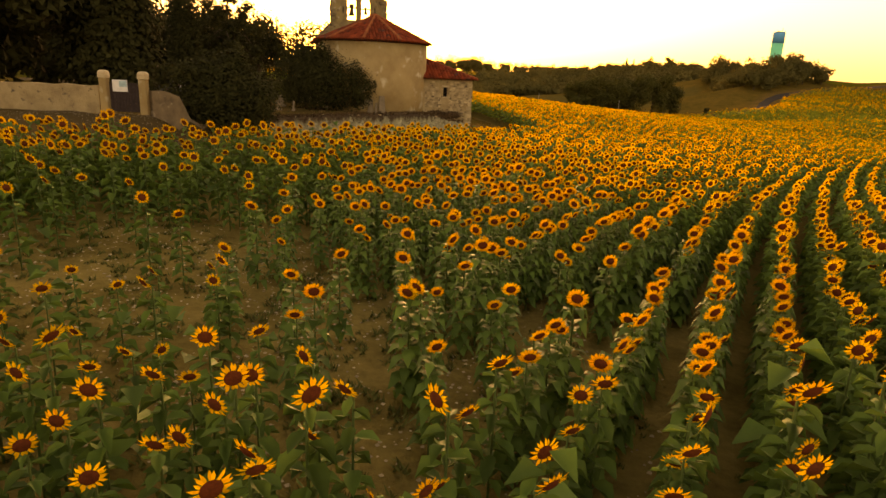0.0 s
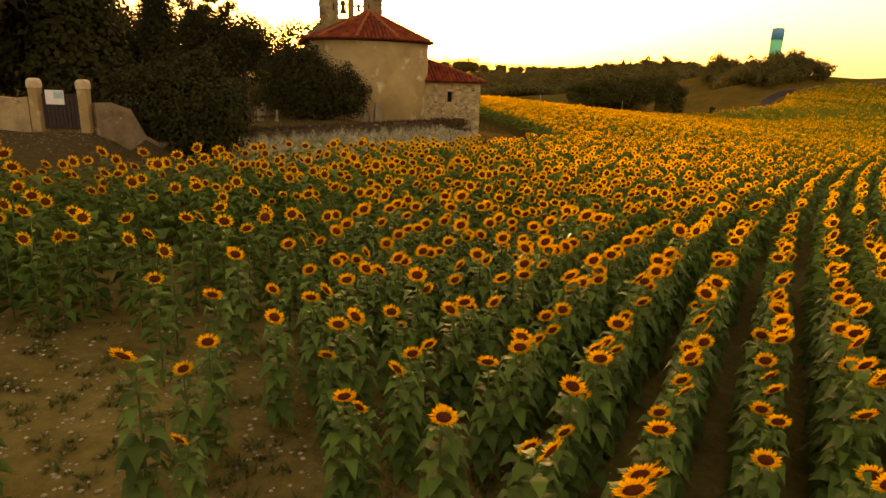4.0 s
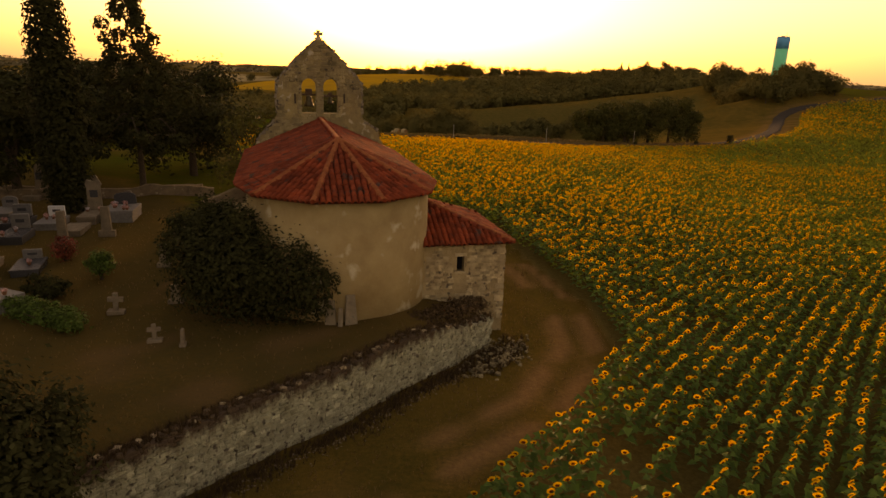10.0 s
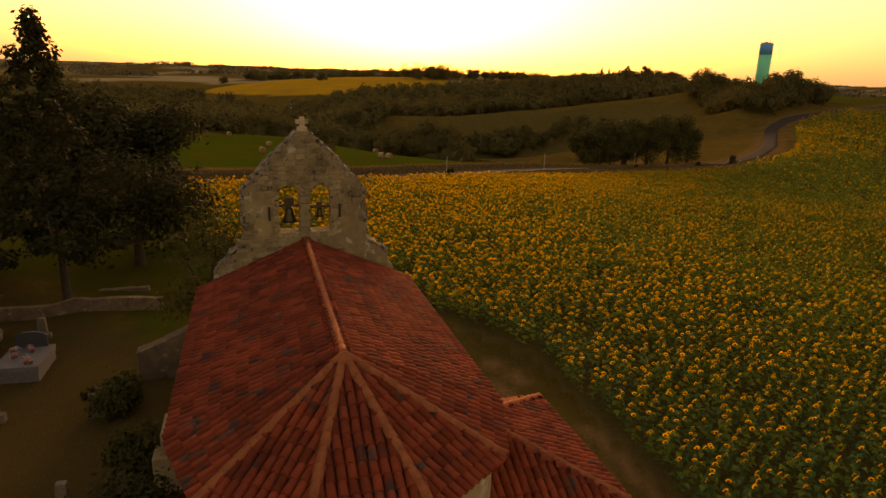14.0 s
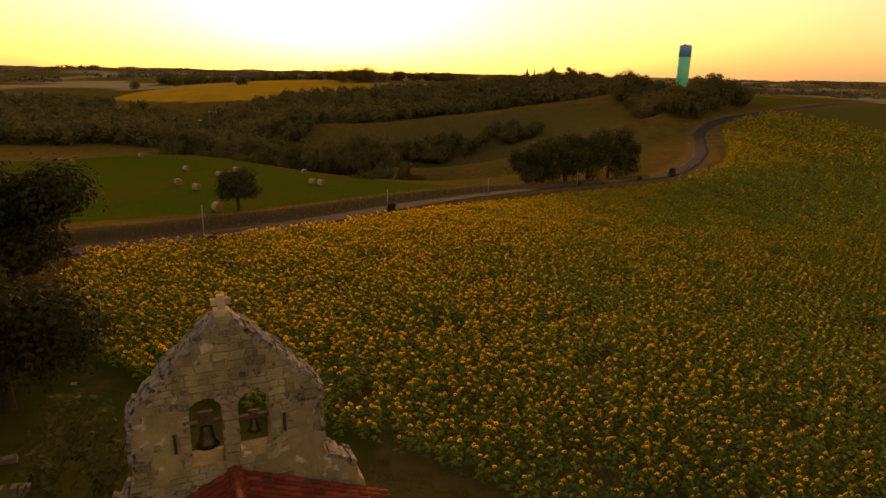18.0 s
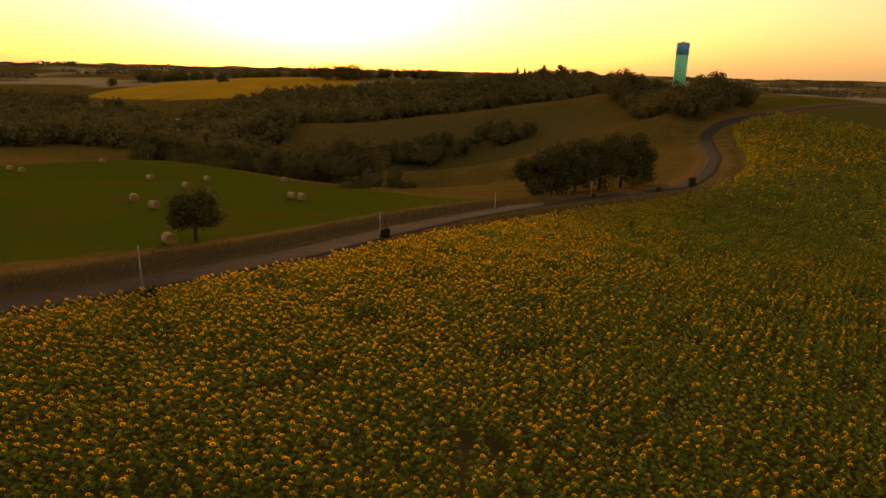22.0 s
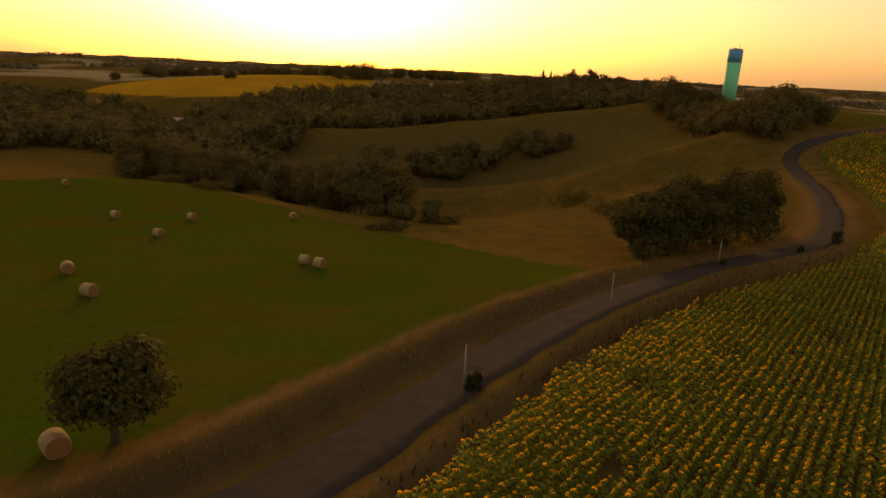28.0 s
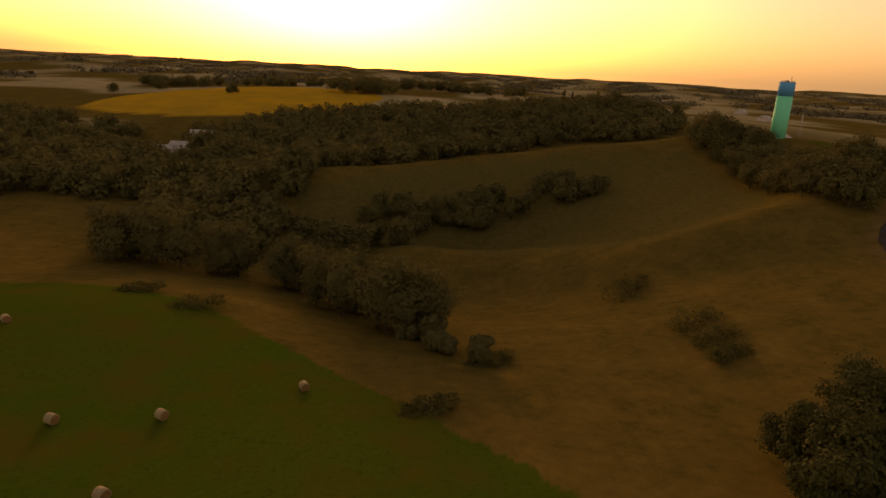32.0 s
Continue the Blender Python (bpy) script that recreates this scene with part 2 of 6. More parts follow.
M_HOUSE = material("house_wall", (0.62, 0.56, 0.48), (0.5, 0.45, 0.38), 0.5, 0.9, 0)

def wall_material():
    """Pale lime-bedded rubble; dark lichen and earth stains run down from the crest in uneven tongues."""
    m = material("lime_rubble", (0.56, 0.55, 0.38), (0.29, 0.275, 0.18), 2.4, 0.96, 0.8, 20, per_object=0.2, specks=((0.14, 0.12, 0.09), 5.5, 0.58))
    n, l = m.node_tree.nodes, m.node_tree.links
    b = n["Principled BSDF"]
    clean = b.inputs["Base Color"].links[0].from_socket
    geo, apart, tongue = n.new("ShaderNodeNewGeometry"), n.new("ShaderNodeSeparateXYZ"), n.new("ShaderNodeTexNoise")
    stretch = n.new("ShaderNodeMapping")
    stretch.inputs["Scale"].default_value = (1.0, 1.0, 0.16)
    l.new(geo.outputs["Position"], stretch.inputs["Vector"])
    l.new(stretch.outputs["Vector"], tongue.inputs["Vector"])
    tongue.inputs["Scale"].default_value, tongue.inputs["Detail"].default_value, tongue.inputs["Roughness"].default_value = 2.6, 5, 0.7
    l.new(geo.outputs["Position"], apart.inputs["Vector"])
    rise, total, cut, stain = n.new("ShaderNodeMapRange"), n.new("ShaderNodeMath"), n.new("ShaderNodeMapRange"), n.new("ShaderNodeMix")
    rise.inputs["From Min"].default_value, rise.inputs["From Max"].default_value = 1.75, 3.1
    l.new(apart.outputs["Z"], rise.inputs["Value"])
    l.new(rise.outputs["Result"], total.inputs[0])
    l.new(tongue.outputs["Fac"], total.inputs[1])
    cut.inputs["From Min"].default_value, cut.inputs["From Max"].default_value = 1.14, 1.4
    l.new(total.outputs["Value"], cut.inputs["Value"])
    stain.data_type = "RGBA"
    stain.inputs["B"].default_value = (0.10, 0.07, 0.045, 1)
    l.new(cut.outputs["Result"], stain.inputs["Factor"])
    l.new(clean, stain.inputs["A"])
    l.new(stain.outputs["Result"], b.inputs["Base Color"])
    return m


M_WALL_STONE = wall_material()

# ---- helpers for meshes ----
def mesh_of(name, verts, faces, materials, which=None, smooth=False):
    """A mesh from an array of places and a list of arrays of corner numbers, all with the same number of corners in each array."""
    verts = np.asarray(verts, np.float32).reshape(-1, 3)
    faces = [np.asarray(f, np.int32) for f in faces if len(f)]
    me = bpy.data.meshes.new(name)
    me.vertices.add(len(verts))
    me.vertices.foreach_set("co", verts.ravel())
    loops = np.concatenate([f.ravel() for f in faces])
    sizes = np.concatenate([np.full(len(f), f.shape[1], np.int32) for f in faces])
    me.loops.add(len(loops))
    me.loops.foreach_set("vertex_index", loops)
    me.polygons.add(len(sizes))
    me.polygons.foreach_set("loop_start", np.concatenate([[0], np.cumsum(sizes)[:-1]]).astype(np.int32))
    for m in materials:
        me.materials.append(m)
    if which is not None:
        me.polygons.foreach_set("material_index", np.asarray(which, np.int32))
    if smooth:
        me.polygons.foreach_set("use_smooth", np.ones(len(sizes), bool))
    me.update(calc_edges=True)
    me.validate()
    return me


def bm_mesh(name, bm, mat, smooth=False):
    me = bpy.data.meshes.new(name)
    bmesh.ops.recalc_face_normals(bm, faces=bm.faces)
    bm.to_mesh(me)
    bm.free()
    for m in mat if isinstance(mat, (list, tuple)) else [mat]:
        me.materials.append(m)
    if smooth:
        me.polygons.foreach_set("use_smooth", np.ones(len(me.polygons), bool))
    return me


def part(name, data, mat, parent, label="", m=None, smooth=False):
    """One mesh object under a thing or a part; data is a bmesh or a mesh."""
    if isinstance(data, bmesh.types.BMesh):
        data = bm_mesh(name, data, mat, smooth)
    ob = new(name, data)
    ob.parent = parent
    if m is not None:
        ob.matrix_basis = m
    return tagged(ob, label=label)


def thing(name, label, category, group="", kind="", m=None):
    ob = new(name)
    ob.empty_display_size = 0.2
    if m is not None:
        ob.matrix_basis = m
    return tagged(ob, label, category, group, kind)


def box(bm, x0, y0, z0, x1, y1, z1, bevel=0.0):
    made = bmesh.ops.create_cube(bm, size=1.0, matrix=Matrix.LocRotScale(((x0 + x1) / 2, (y0 + y1) / 2, (z0 + z1) / 2), None, (x1 - x0, y1 - y0, z1 - z0)))
    if bevel:
        edges = {e for v in made["verts"] for e in v.link_edges}
        bmesh.ops.bevel(bm, geom=list(edges), offset=bevel, segments=2, affect="EDGES", profile=0.6)
    return made["verts"]


def box_bm(*a, bevel=0.0):
    bm = bmesh.new()
    box(bm, *a, bevel=bevel)
    return bm


def turned(profile, sides=16, centre=(0, 0)):
    """A turned body from (radius, height) pairs."""
    bm = bmesh.new()
    rings = []
    for r, z in profile:
        rings.append([bm.verts.new((centre[0] + r * math.cos(2 * math.pi * k / sides), centre[1] + r * math.sin(2 * math.pi * k / sides), z)) for k in range(sides)])
    for a, b in zip(rings, rings[1:]):
        for k in range(sides):
            bm.faces.new((a[k], a[(k + 1) % sides], b[(k + 1) % sides], b[k]))
    bm.faces.new(rings[0][::-1])
    bm.faces.new(rings[-1])
    return bm


def tube(points, radii, sides=7):
    """Places and quads of a tapered tube along points."""
    points, verts, quads = [Vector(p) for p in points], [], []
    for i, (p, r) in enumerate(zip(points, radii)):
        way = (points[min(i + 1, len(points) - 1)] - points[max(i - 1, 0)]).normalized()
        a = way.orthogonal().normalized()
        b = way.cross(a)
        verts += [p + (a * math.cos(2 * math.pi * k / sides) + b * math.sin(2 * math.pi * k / sides)) * r for k in range(sides)]
        if i:
            o = (i - 1) * sides
            quads += [(o + k, o + (k + 1) % sides, o + sides + (k + 1) % sides, o + sides + k) for k in range(sides)]
    return np.array(verts), np.array(quads)


def smoothstep(a, b, x):
    t = np.clip((np.asarray(x, float) - a) / (b - a), 0, 1)
    return t * t * (3 - 2 * t)


def wobble(x, y, size, seed=0.0):
    """Cheap smooth noise in -1..1 for arrays."""
    x, y = np.asarray(x, float) / size, np.asarray(y, float) / size
    s = np.sin(1.7 * x + 2.3 * y + seed) + np.sin(-2.9 * x + 1.3 * y + 2.1 * seed + 1.0) + np.sin(4.3 * x + 3.1 * y + 3.7 * seed) * 0.6 + np.sin(-3.7 * x + 5.3 * y + 1.9 * seed + 2) * 0.6
    return s / 3.2


# ---- the lie of the land ----
HILLS = [
    (-92, 44, 130, 16.56), (324, 564, 130, 9.03), (-92, 460, 130, -8.03), (240, 300, 75, 8.74), (60, 336, 45, -6.07), (-133, 594, 26, -9.21),
    (276, 900, 240, 7.05), (2, 49, 26, -1.82), (24, 300, 45, -9.46), (202, 417, 26, 8.34), (120, 240, 75, 5.76), (-300, 780, 75, -8.85),
    (-50, 252, 26, 4.63), (12, 363, 75, -10.80), (180, 600, 75, 10.41), (12, 876, 130, 4.65), (240, 360, 75, 9.95), (-19, 424, 26, 5.12),
    (-196, 564, 130, -7.96), (33, 210, 26, -2.55), (-113, 585, 26, -8.17), (84, 900, 240, 6.67), (74, 127, 26, 4.43), (95, 418, 26, -3.56),
]
# sharper spurs on the far side of the valley: a bent crest line, its half width and height
FAR_SWELL = (-105, 805, 105, 5.5)  # the broad hill under the yellow crop
RIDGES = [([(18, 340), (52, 328), (84, 300), (132, 300), (165, 330)], 19, 8.5), ([(-30, 420), (60, 455), (120, 452), (165, 440)], 25, 8.0), ([(40, 372), (90, 372)], 20, -4.5)]
# the churchyard terrace behind its retaining wall, and the lane
YARD = [(-70, 18), (-22, 29.2), (-13.2, 29.5), (-11.4, 33.9), (-9.9, 35.3), (-7.3, 38.4), (-4.5, 41.2), (-2.5, 43.8), (0.9, 47.9), (-1.0, 62.0), (-14, 63.5), (-40, 76), (-75, 80)]
LANE = [(-140, 84), (-90, 90), (-50, 98.5), (-34, 104.8), (-24.5, 111.0), (-18.5, 116.2), (-10, 124), (-5.8, 128.4), (0, 135.2), (6.6, 142.4), (14.2, 149.6), (27, 160.4), (42, 170.8), (56, 177.5), (70, 184.5), (84, 198), (95.5, 212.5), (107, 229), (116.5, 246), (124, 259), (131.5, 272), (140, 280), (158, 292.5), (176, 301), (192, 304.5), (212, 307), (245, 311), (320, 325)]
TRACK = [(-40, 20), (-20, 24), (-9, 30), (-3, 37.0), (2.5, 42.5), (5.0, 47.5), (5.2, 52), (4.0, 58), (0.5, 64), (-6, 69), (-14, 73.5), (-22, 80), (-40, 88)]


DITCH = [(-12.6, 31.5), (-9.4, 34.8), (-6.8, 37.8), (-4.0, 40.5), (-1.9, 43.0), (1.2, 46.8)]


def along(line, x, y):
    """Distance from a bent line, how far along it the nearest place is, and on which side (left is positive)."""
    x, y = np.asarray(x, float), np.asarray(y, float)
    best, where, side, run = np.full(x.shape, 1e9), np.zeros(x.shape), np.ones(x.shape), 0.0
    for (ax, ay), (bx, by) in zip(line, line[1:]):
        lx, ly = bx - ax, by - ay
        ln = math.hypot(lx, ly)
        t = np.clip(((x - ax) * lx + (y - ay) * ly) / ln**2, 0, 1)
        d = np.hypot(x - ax - t * lx, y - ay - t * ly)
        near = d < best
        best, where = np.where(near, d, best), np.where(near, run + t * ln, where)
        side = np.where(near, np.sign(lx * (y - ay) - ly * (x - ax)), side)
        run += ln
    return best, where, side


def inside(poly, x, y):
    x, y = np.asarray(x, float), np.asarray(y, float)
    odd = np.zeros(x.shape, bool)
    for (ax, ay), (bx, by) in zip(poly, poly[1:] + poly[:1]):
        odd ^= ((ay > y) != (by > y)) & (x < (bx - ax) * (y - ay) / (by - ay + 1e-12) + ax)
    return odd


def bare_z(x, y):
    x, y = np.asarray(x, float), np.asarray(y, float)
    z = np.full(x.shape, -10.0)
    for cx, cy, s, h in HILLS + [FAR_SWELL]:
        z = z + h * np.exp(-((x - cx) ** 2 + (y - cy) ** 2) / (2 * s * s))
    for line, half, h in RIDGES:
        d = along(line, x, y)[0]
        z = z + h * np.exp(-((d / half) ** 2))
    far = smoothstep(700, 1500, np.hypot(x, y - 130))
    z = z + far * (wobble(x, y, 210, 1.0) * 9 + wobble(x, y, 620, 4.0) * 16 + 4) + smoothstep(150, 320, np.hypot(x, y - 130)) * wobble(x, y, 60, 2.0) * 0.8
    # the ground falls away to the foot of the churchyard wall
    d, run, _ = along(DITCH, x, y)
    return z - np.clip(z - 1.0, 0, 1.3) * np.exp(-((d / 2.6) ** 2)) * smoothstep(0, 3.5, run)


# the hollow in the sunflower field: swells every 22 m, from x = 0 and y = 72
HOLLOW = ((0.13, 0.44, -0.54, 0.03, 0.07, 0.0), (-0.01, -0.40, -0.84, 0.12, 0.18, 0.04), (-0.12, -0.02, -1.0, -1.25, -0.44, 0.0), (-0.05, -0.25, -0.8, -2.62, -1.19, 0.0), (-0.45, -0.92, -0.1, -1.4, -0.66, 0.0), (-0.09, -0.2, 0.1, -0.07, 0.0, 0.0))


def ground_z(x, y):
    x, y = np.asarray(x, float), np.asarray(y, float)
    z = bare_z(x, y)
    d_road, _, road_side = along(LANE, x, y)
    dip = np.zeros(x.shape)
    for j, row in enumerate(HOLLOW):
        for i, h in enumerate(row):
            if h:
                dip = dip + h * np.exp(-((x - 22 * i) ** 2 + (y - 72 - 22 * j) ** 2) / 578)
    z = z + dip * smoothstep(2.2, 5.6, d_road) * (road_side < 0)
    # terrace of the churchyard
    d, _, _ = along(YARD + YARD[:1], x, y)
    lift = np.where(inside(YARD, x, y), smoothstep(0.0, 0.5, d), 0.0)
    level = 2.95 + 0.004 * np.clip(-8 - x, 0, 40) - 0.5 * smoothstep(-3.0, 1.5, x)
    z = z + lift * (level - z) * smoothstep(60, 30, d)
    # the track's level before the gate falls away past the wall's bend
    z = z + np.where(inside(YARD, x, y), 0.0, np.clip(3.45 - z, 0, 1.2) * smoothstep(-12.3, -13.5, x - 0.35 * np.maximum(y - 29.6, 0)) * smoothstep(23.5, 28.0, y) * smoothstep(33.5, 32.0, y))
    # the lane lies in a shallow bed with raised verges on its far side
    bank = np.where(road_side > 0, 1.0 * smoothstep(2.7, 5.8, d_road) * np.exp(-((np.maximum(d_road, 6) - 6) / 9) ** 2), 0.12 * np.exp(-((d_road - 3.2) / 0.8) ** 2))
    z = z + bank * smoothstep(200, 160, y)
    return z + 0.05 * wobble(x, y, 1.4, 0.5)


def steps(*spans):
    out = [spans[0][0]]
    for a, b, s in spans:
        n = max(1, round((b - a) / s))
        out += [a + (b - a) * (k + 1) / n for k in range(n)]
    return np.array(out)


gx = np.concatenate([-np.geomspace(4800, 420, 26), steps((-400, -120, 9), (-120, -46, 3), (-46, -22, 1.2), (-22, 12, 0.5), (12, 40, 1.2), (40, 120, 1.8), (120, 260, 5)), np.geomspace(275, 4800, 34)])
gy = np.concatenate([-np.geomspace(600, 40, 10), steps((-30, 4, 1.5), (4, 26, 0.8), (26, 64, 0.5), (64, 104, 1.2), (104, 240, 1.0), (240, 300, 2), (300, 500, 5), (500, 920, 9)), np.geomspace(935, 4900, 44)])
GX, GY = np.meshgrid(gx, gy)
GZ = ground_z(GX, GY)
nx, ny = len(gx), len(gy)
ids = np.arange(nx * ny).reshape(ny, nx)
ground_mesh = mesh_of("ground", np.stack([GX, GY, GZ], -1), [np.stack([ids[:-1, :-1], ids[:-1, 1:], ids[1:, 1:], ids[1:, :-1]], -1).reshape(-1, 4)], [], smooth=True)

# what grows where: shares of mown meadow, dry slope, ploughed soil, bare dirt, far yellow crop; plus painted shade and
# haze
MEADOW = [(-150, 112), (-60, 113), (-33, 118), (-20, 126), (-8, 136), (4, 148), (18, 161), (24, 167), (14, 186), (1, 205), (-14, 224), (-36, 250), (-60, 262), (-100, 268), (-190, 260)]
FIELD = [(-14, -14), (-13.6, 16), (-11, 18.3), (-7.7, 20.2), (-6.7, 22.7), (-5.7, 25.3), (-4.0, 28.8), (-2.0, 33), (0.0, 36.6), (1.6, 39.1), (4.2, 42.5), (7.0, 47.6), (6.8, 53), (5.0, 59), (3.2, 66.0), (-0.6, 69.7), (-5.7, 72.5), (-11.3, 75.2), (-17.1, 78.3), (-19.5, 80.5), (-21.6, 83.7), (-23.2, 87), (-27.0, 95), (-27.6, 103), (-24, 110.5), (-17, 115.5), (-8, 121.5), (-0.8, 129), (9.8, 139.2), (20.7, 148.8), (34.7, 158.7), (48.7, 165.6), (67, 174.5), (82, 184), (93, 195), (104, 210), (114, 226), (123, 243), (131, 257), (140, 270), (158, 284), (178, 292), (200, 297), (240, 302), (240, -14)]
fx, fy = GX.ravel(), GY.ravel()
edge_noise = wobble(fx, fy, 2.5, 3.0)
d_track, d_lane = along(TRACK, fx, fy)[0], along(LANE, fx, fy)[0]
is_field, is_meadow, is_yard = inside(FIELD, fx, fy), inside(MEADOW, fx + 0.9 * wobble(fx, fy, 3.1, 1.0), fy + 0.9 * wobble(fx, fy, 2.7, 5.0)), inside(YARD, fx, fy)
soil = is_field * (fx < 165)
PLATEAU = [(182, 312), (215, 315), (340, 332), (340, 430), (228, 425), (210, 402)]
BACK_GREEN = [(-220, 60), (-40, 77), (-14, 65), (-3, 74), (-22, 85), (-29, 95), (-220, 88)]
meadow = is_meadow * smoothstep(4.5, 6.5, d_lane + edge_noise) + inside(BACK_GREEN, fx + 4 * wobble(fx, fy, 9, 2.0), fy + 3 * wobble(fx, fy, 7, 6.0)) * 0.75 + is_field * (fx >= 165) * 0.5 + inside(PLATEAU, fx, fy) * 0.6
PASTURE = [(-27, 402), (15, 436), (68, 452), (122, 445), (158, 420), (140, 330), (112, 301), (80, 301), (52, 329), (18, 340), (-20, 360)]
lane_side = along(LANE, fx, fy)[2]
# shade on the lane bank painted dark; same tone by the gate and yard
bank_share = np.where(lane_side > 0, np.exp(-(((d_lane - 4.0) / 1.5) ** 2)), 0.75 * np.exp(-(((d_lane - 4.2) / 1.2) ** 2))) * smoothstep(176, 160, fy) + 1.2 * np.exp(-(((fx + 13) / 9) ** 2 + ((fy - 28.5) / 5.5) ** 2)) * ~is_yard * (fy > 17) + 0.45 * is_yard * smoothstep(-46, -34, fx + 3 * edge_noise)
pasture = inside(PASTURE, fx + 5 * wobble(fx, fy, 20, 8.0), fy + 5 * wobble(fx, fy, 17, 3.0)) * 0.8
dirt = np.exp(-((d_track - 0.75) / 0.45) ** 2) * ~is_yard * (0.35 + 0.65 * smoothstep(-6, 1, fx)) * smoothstep(0.2, 0.6, 0.5 + edge_noise) + np.exp(-((d_lane - 3.4) / (1.0 + 0.6 * (fy > 172))) ** 2) * np.where(fy > 172, 0.45, 0.25) + 0.55 * np.exp(-(((d_lane - 6.3 - 0.4 * edge_noise) / 0.7) ** 2)) * (lane_side > 0) * smoothstep(176, 160, fy) * smoothstep(-60, -40, fx) + is_yard * np.clip(wobble(fx, fy, 2.2, 5.0) * 0.9, 0, 0.6) * (fx > -14)
crop = np.exp(-(((fx + 100) / 132) ** 2 + ((fy - 770) / 105) ** 2)) > 0.36
# distant blotches that take the haze-paled ground colour
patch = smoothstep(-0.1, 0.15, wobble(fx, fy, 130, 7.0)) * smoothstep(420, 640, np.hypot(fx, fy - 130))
# soil outside the pale stony corner, darkened for shade between the rows
shaded_soil = is_field * smoothstep(9.0, 14.0, np.hypot(fx + 3.5, (fy - 9.5) * 0.9) + 1.5 * wobble(fx, fy, 3.0, 2.0))
for label, values in (("meadow", meadow), ("shaded_soil", shaded_soil), ("soil", soil), ("dirt", np.clip(dirt, 0, 1)), ("crop", crop * 1.0), ("patch", patch), ("pasture", pasture), ("bank", np.clip(bank_share, 0, 1))):
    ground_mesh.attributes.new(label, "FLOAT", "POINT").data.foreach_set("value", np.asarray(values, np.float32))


def ground_material():
    m = bpy.data.materials.new("ground_cover")
    m.use_nodes = True
    n, l = m.node_tree.nodes, m.node_tree.links
    b = n["Principled BSDF"]
    b.inputs["Roughness"].default_value, b.inputs["Specular IOR Level"].default_value = 1.0, 0.0
    geo = n.new("ShaderNodeNewGeometry")

    def noise_tex(scale, detail=5):
        t = n.new("ShaderNodeTexNoise")
        t.inputs["Scale"].default_value, t.inputs["Detail"].default_value, t.inputs["Roughness"].default_value = scale, detail, 0.68
        l.new(geo.outputs["Position"], t.inputs["Vector"])
        return t.outputs["Fac"]

    def spread(value, a, c):
        r = n.new("ShaderNodeMapRange")
        r.inputs["From Min"].default_value, r.inputs["From Max"].default_value = a, c
        l.new(value, r.inputs["Value"])
        return r.outputs["Result"]

    def blend(fac, a, c):
        x = n.new("ShaderNodeMix")
        x.data_type = "RGBA"
        l.new(fac, x.inputs["Factor"])
        for socket, v in (("A", a), ("B", c)):
            if isinstance(v, tuple):
                x.inputs[socket].default_value = (*v, 1)
            else:
                l.new(v, x.inputs[socket])
        return x.outputs["Result"]

    def share(label):
        a = n.new("ShaderNodeAttribute")
        a.attribute_name = label
        return a.outputs["Fac"]

    coarse, middle, fine = spread(noise_tex(0.035), 0.35, 0.65), spread(noise_tex(0.45), 0.35, 0.65), spread(noise_tex(6.0), 0.3, 0.7)
    dry = blend(coarse, blend(middle, (0.095, 0.072, 0.017), (0.165, 0.106, 0.023)), blend(middle, (0.125, 0.082, 0.02), (0.215, 0.135, 0.03)))
    dry = blend(fine, dry, blend(spread(noise_tex(0.11), 0.42, 0.66), (0.065, 0.058, 0.014), (0.15, 0.10, 0.023)))
    green = blend(coarse, blend(fine, (0.037, 0.07, 0.005), (0.062, 0.102, 0.008)), blend(fine, (0.052, 0.073, 0.006), (0.076, 0.1, 0.01)))
    green = blend(spread(noise_tex(1.3), 0.5, 0.72), green, (0.036, 0.06, 0.006))
    green = blend(spread(noise_tex(0.09), 0.45, 0.7), green, blend(fine, (0.075, 0.062, 0.008), (0.10, 0.08, 0.012)))
    earth = blend(fine, blend(middle, (0.20, 0.155, 0.045), (0.32, 0.25, 0.08)), blend(middle, (0.12, 0.092, 0.028), (0.23, 0.175, 0.056)))
    sand = blend(fine, (0.29, 0.17, 0.07), (0.20, 0.115, 0.05))
    yellow = blend(coarse, (0.50, 0.28, 0.02), (0.36, 0.22, 0.025))
    # far ground lightened: distance haze put into the base colour
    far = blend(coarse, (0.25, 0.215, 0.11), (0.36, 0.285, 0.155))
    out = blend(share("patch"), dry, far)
    out = blend(share("pasture"), out, blend(middle, (0.085, 0.075, 0.02), (0.125, 0.095, 0.028)))
    out = blend(share("crop"), out, yellow)
    out = blend(share("soil"), out, earth)
    # darker field soil with the plants' shade mixed into its colour
    out = blend(share("shaded_soil"), out, blend(fine, (0.10, 0.08, 0.026), (0.17, 0.132, 0.042)))
    out = blend(share("meadow"), out, green)
    out = blend(share("dirt"), out, sand)
    # dark brown earth, also carrying the painted shade of the lane bank
    out = blend(share("bank"), out, blend(fine, (0.064, 0.047, 0.022), (0.105, 0.077, 0.036)))
    l.new(out, b.inputs["Base Color"])
    bp = n.new("ShaderNodeBump")
    bp.inputs["Strength"].default_value, bp.inputs["Distance"].default_value = 0.7, 0.12
    l.new(noise_tex(9.0, 6), bp.inputs["Height"])
    l.new(bp.outputs["Normal"], b.inputs["Normal"])
    return m


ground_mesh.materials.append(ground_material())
tagged(new("ground", ground_mesh), "rolling farmland of dry grass, mown meadow and field soil", "ground", kind="structure")


def on_ground(x, y):
    return float(ground_z(np.array([x]), np.array([y]))[0])


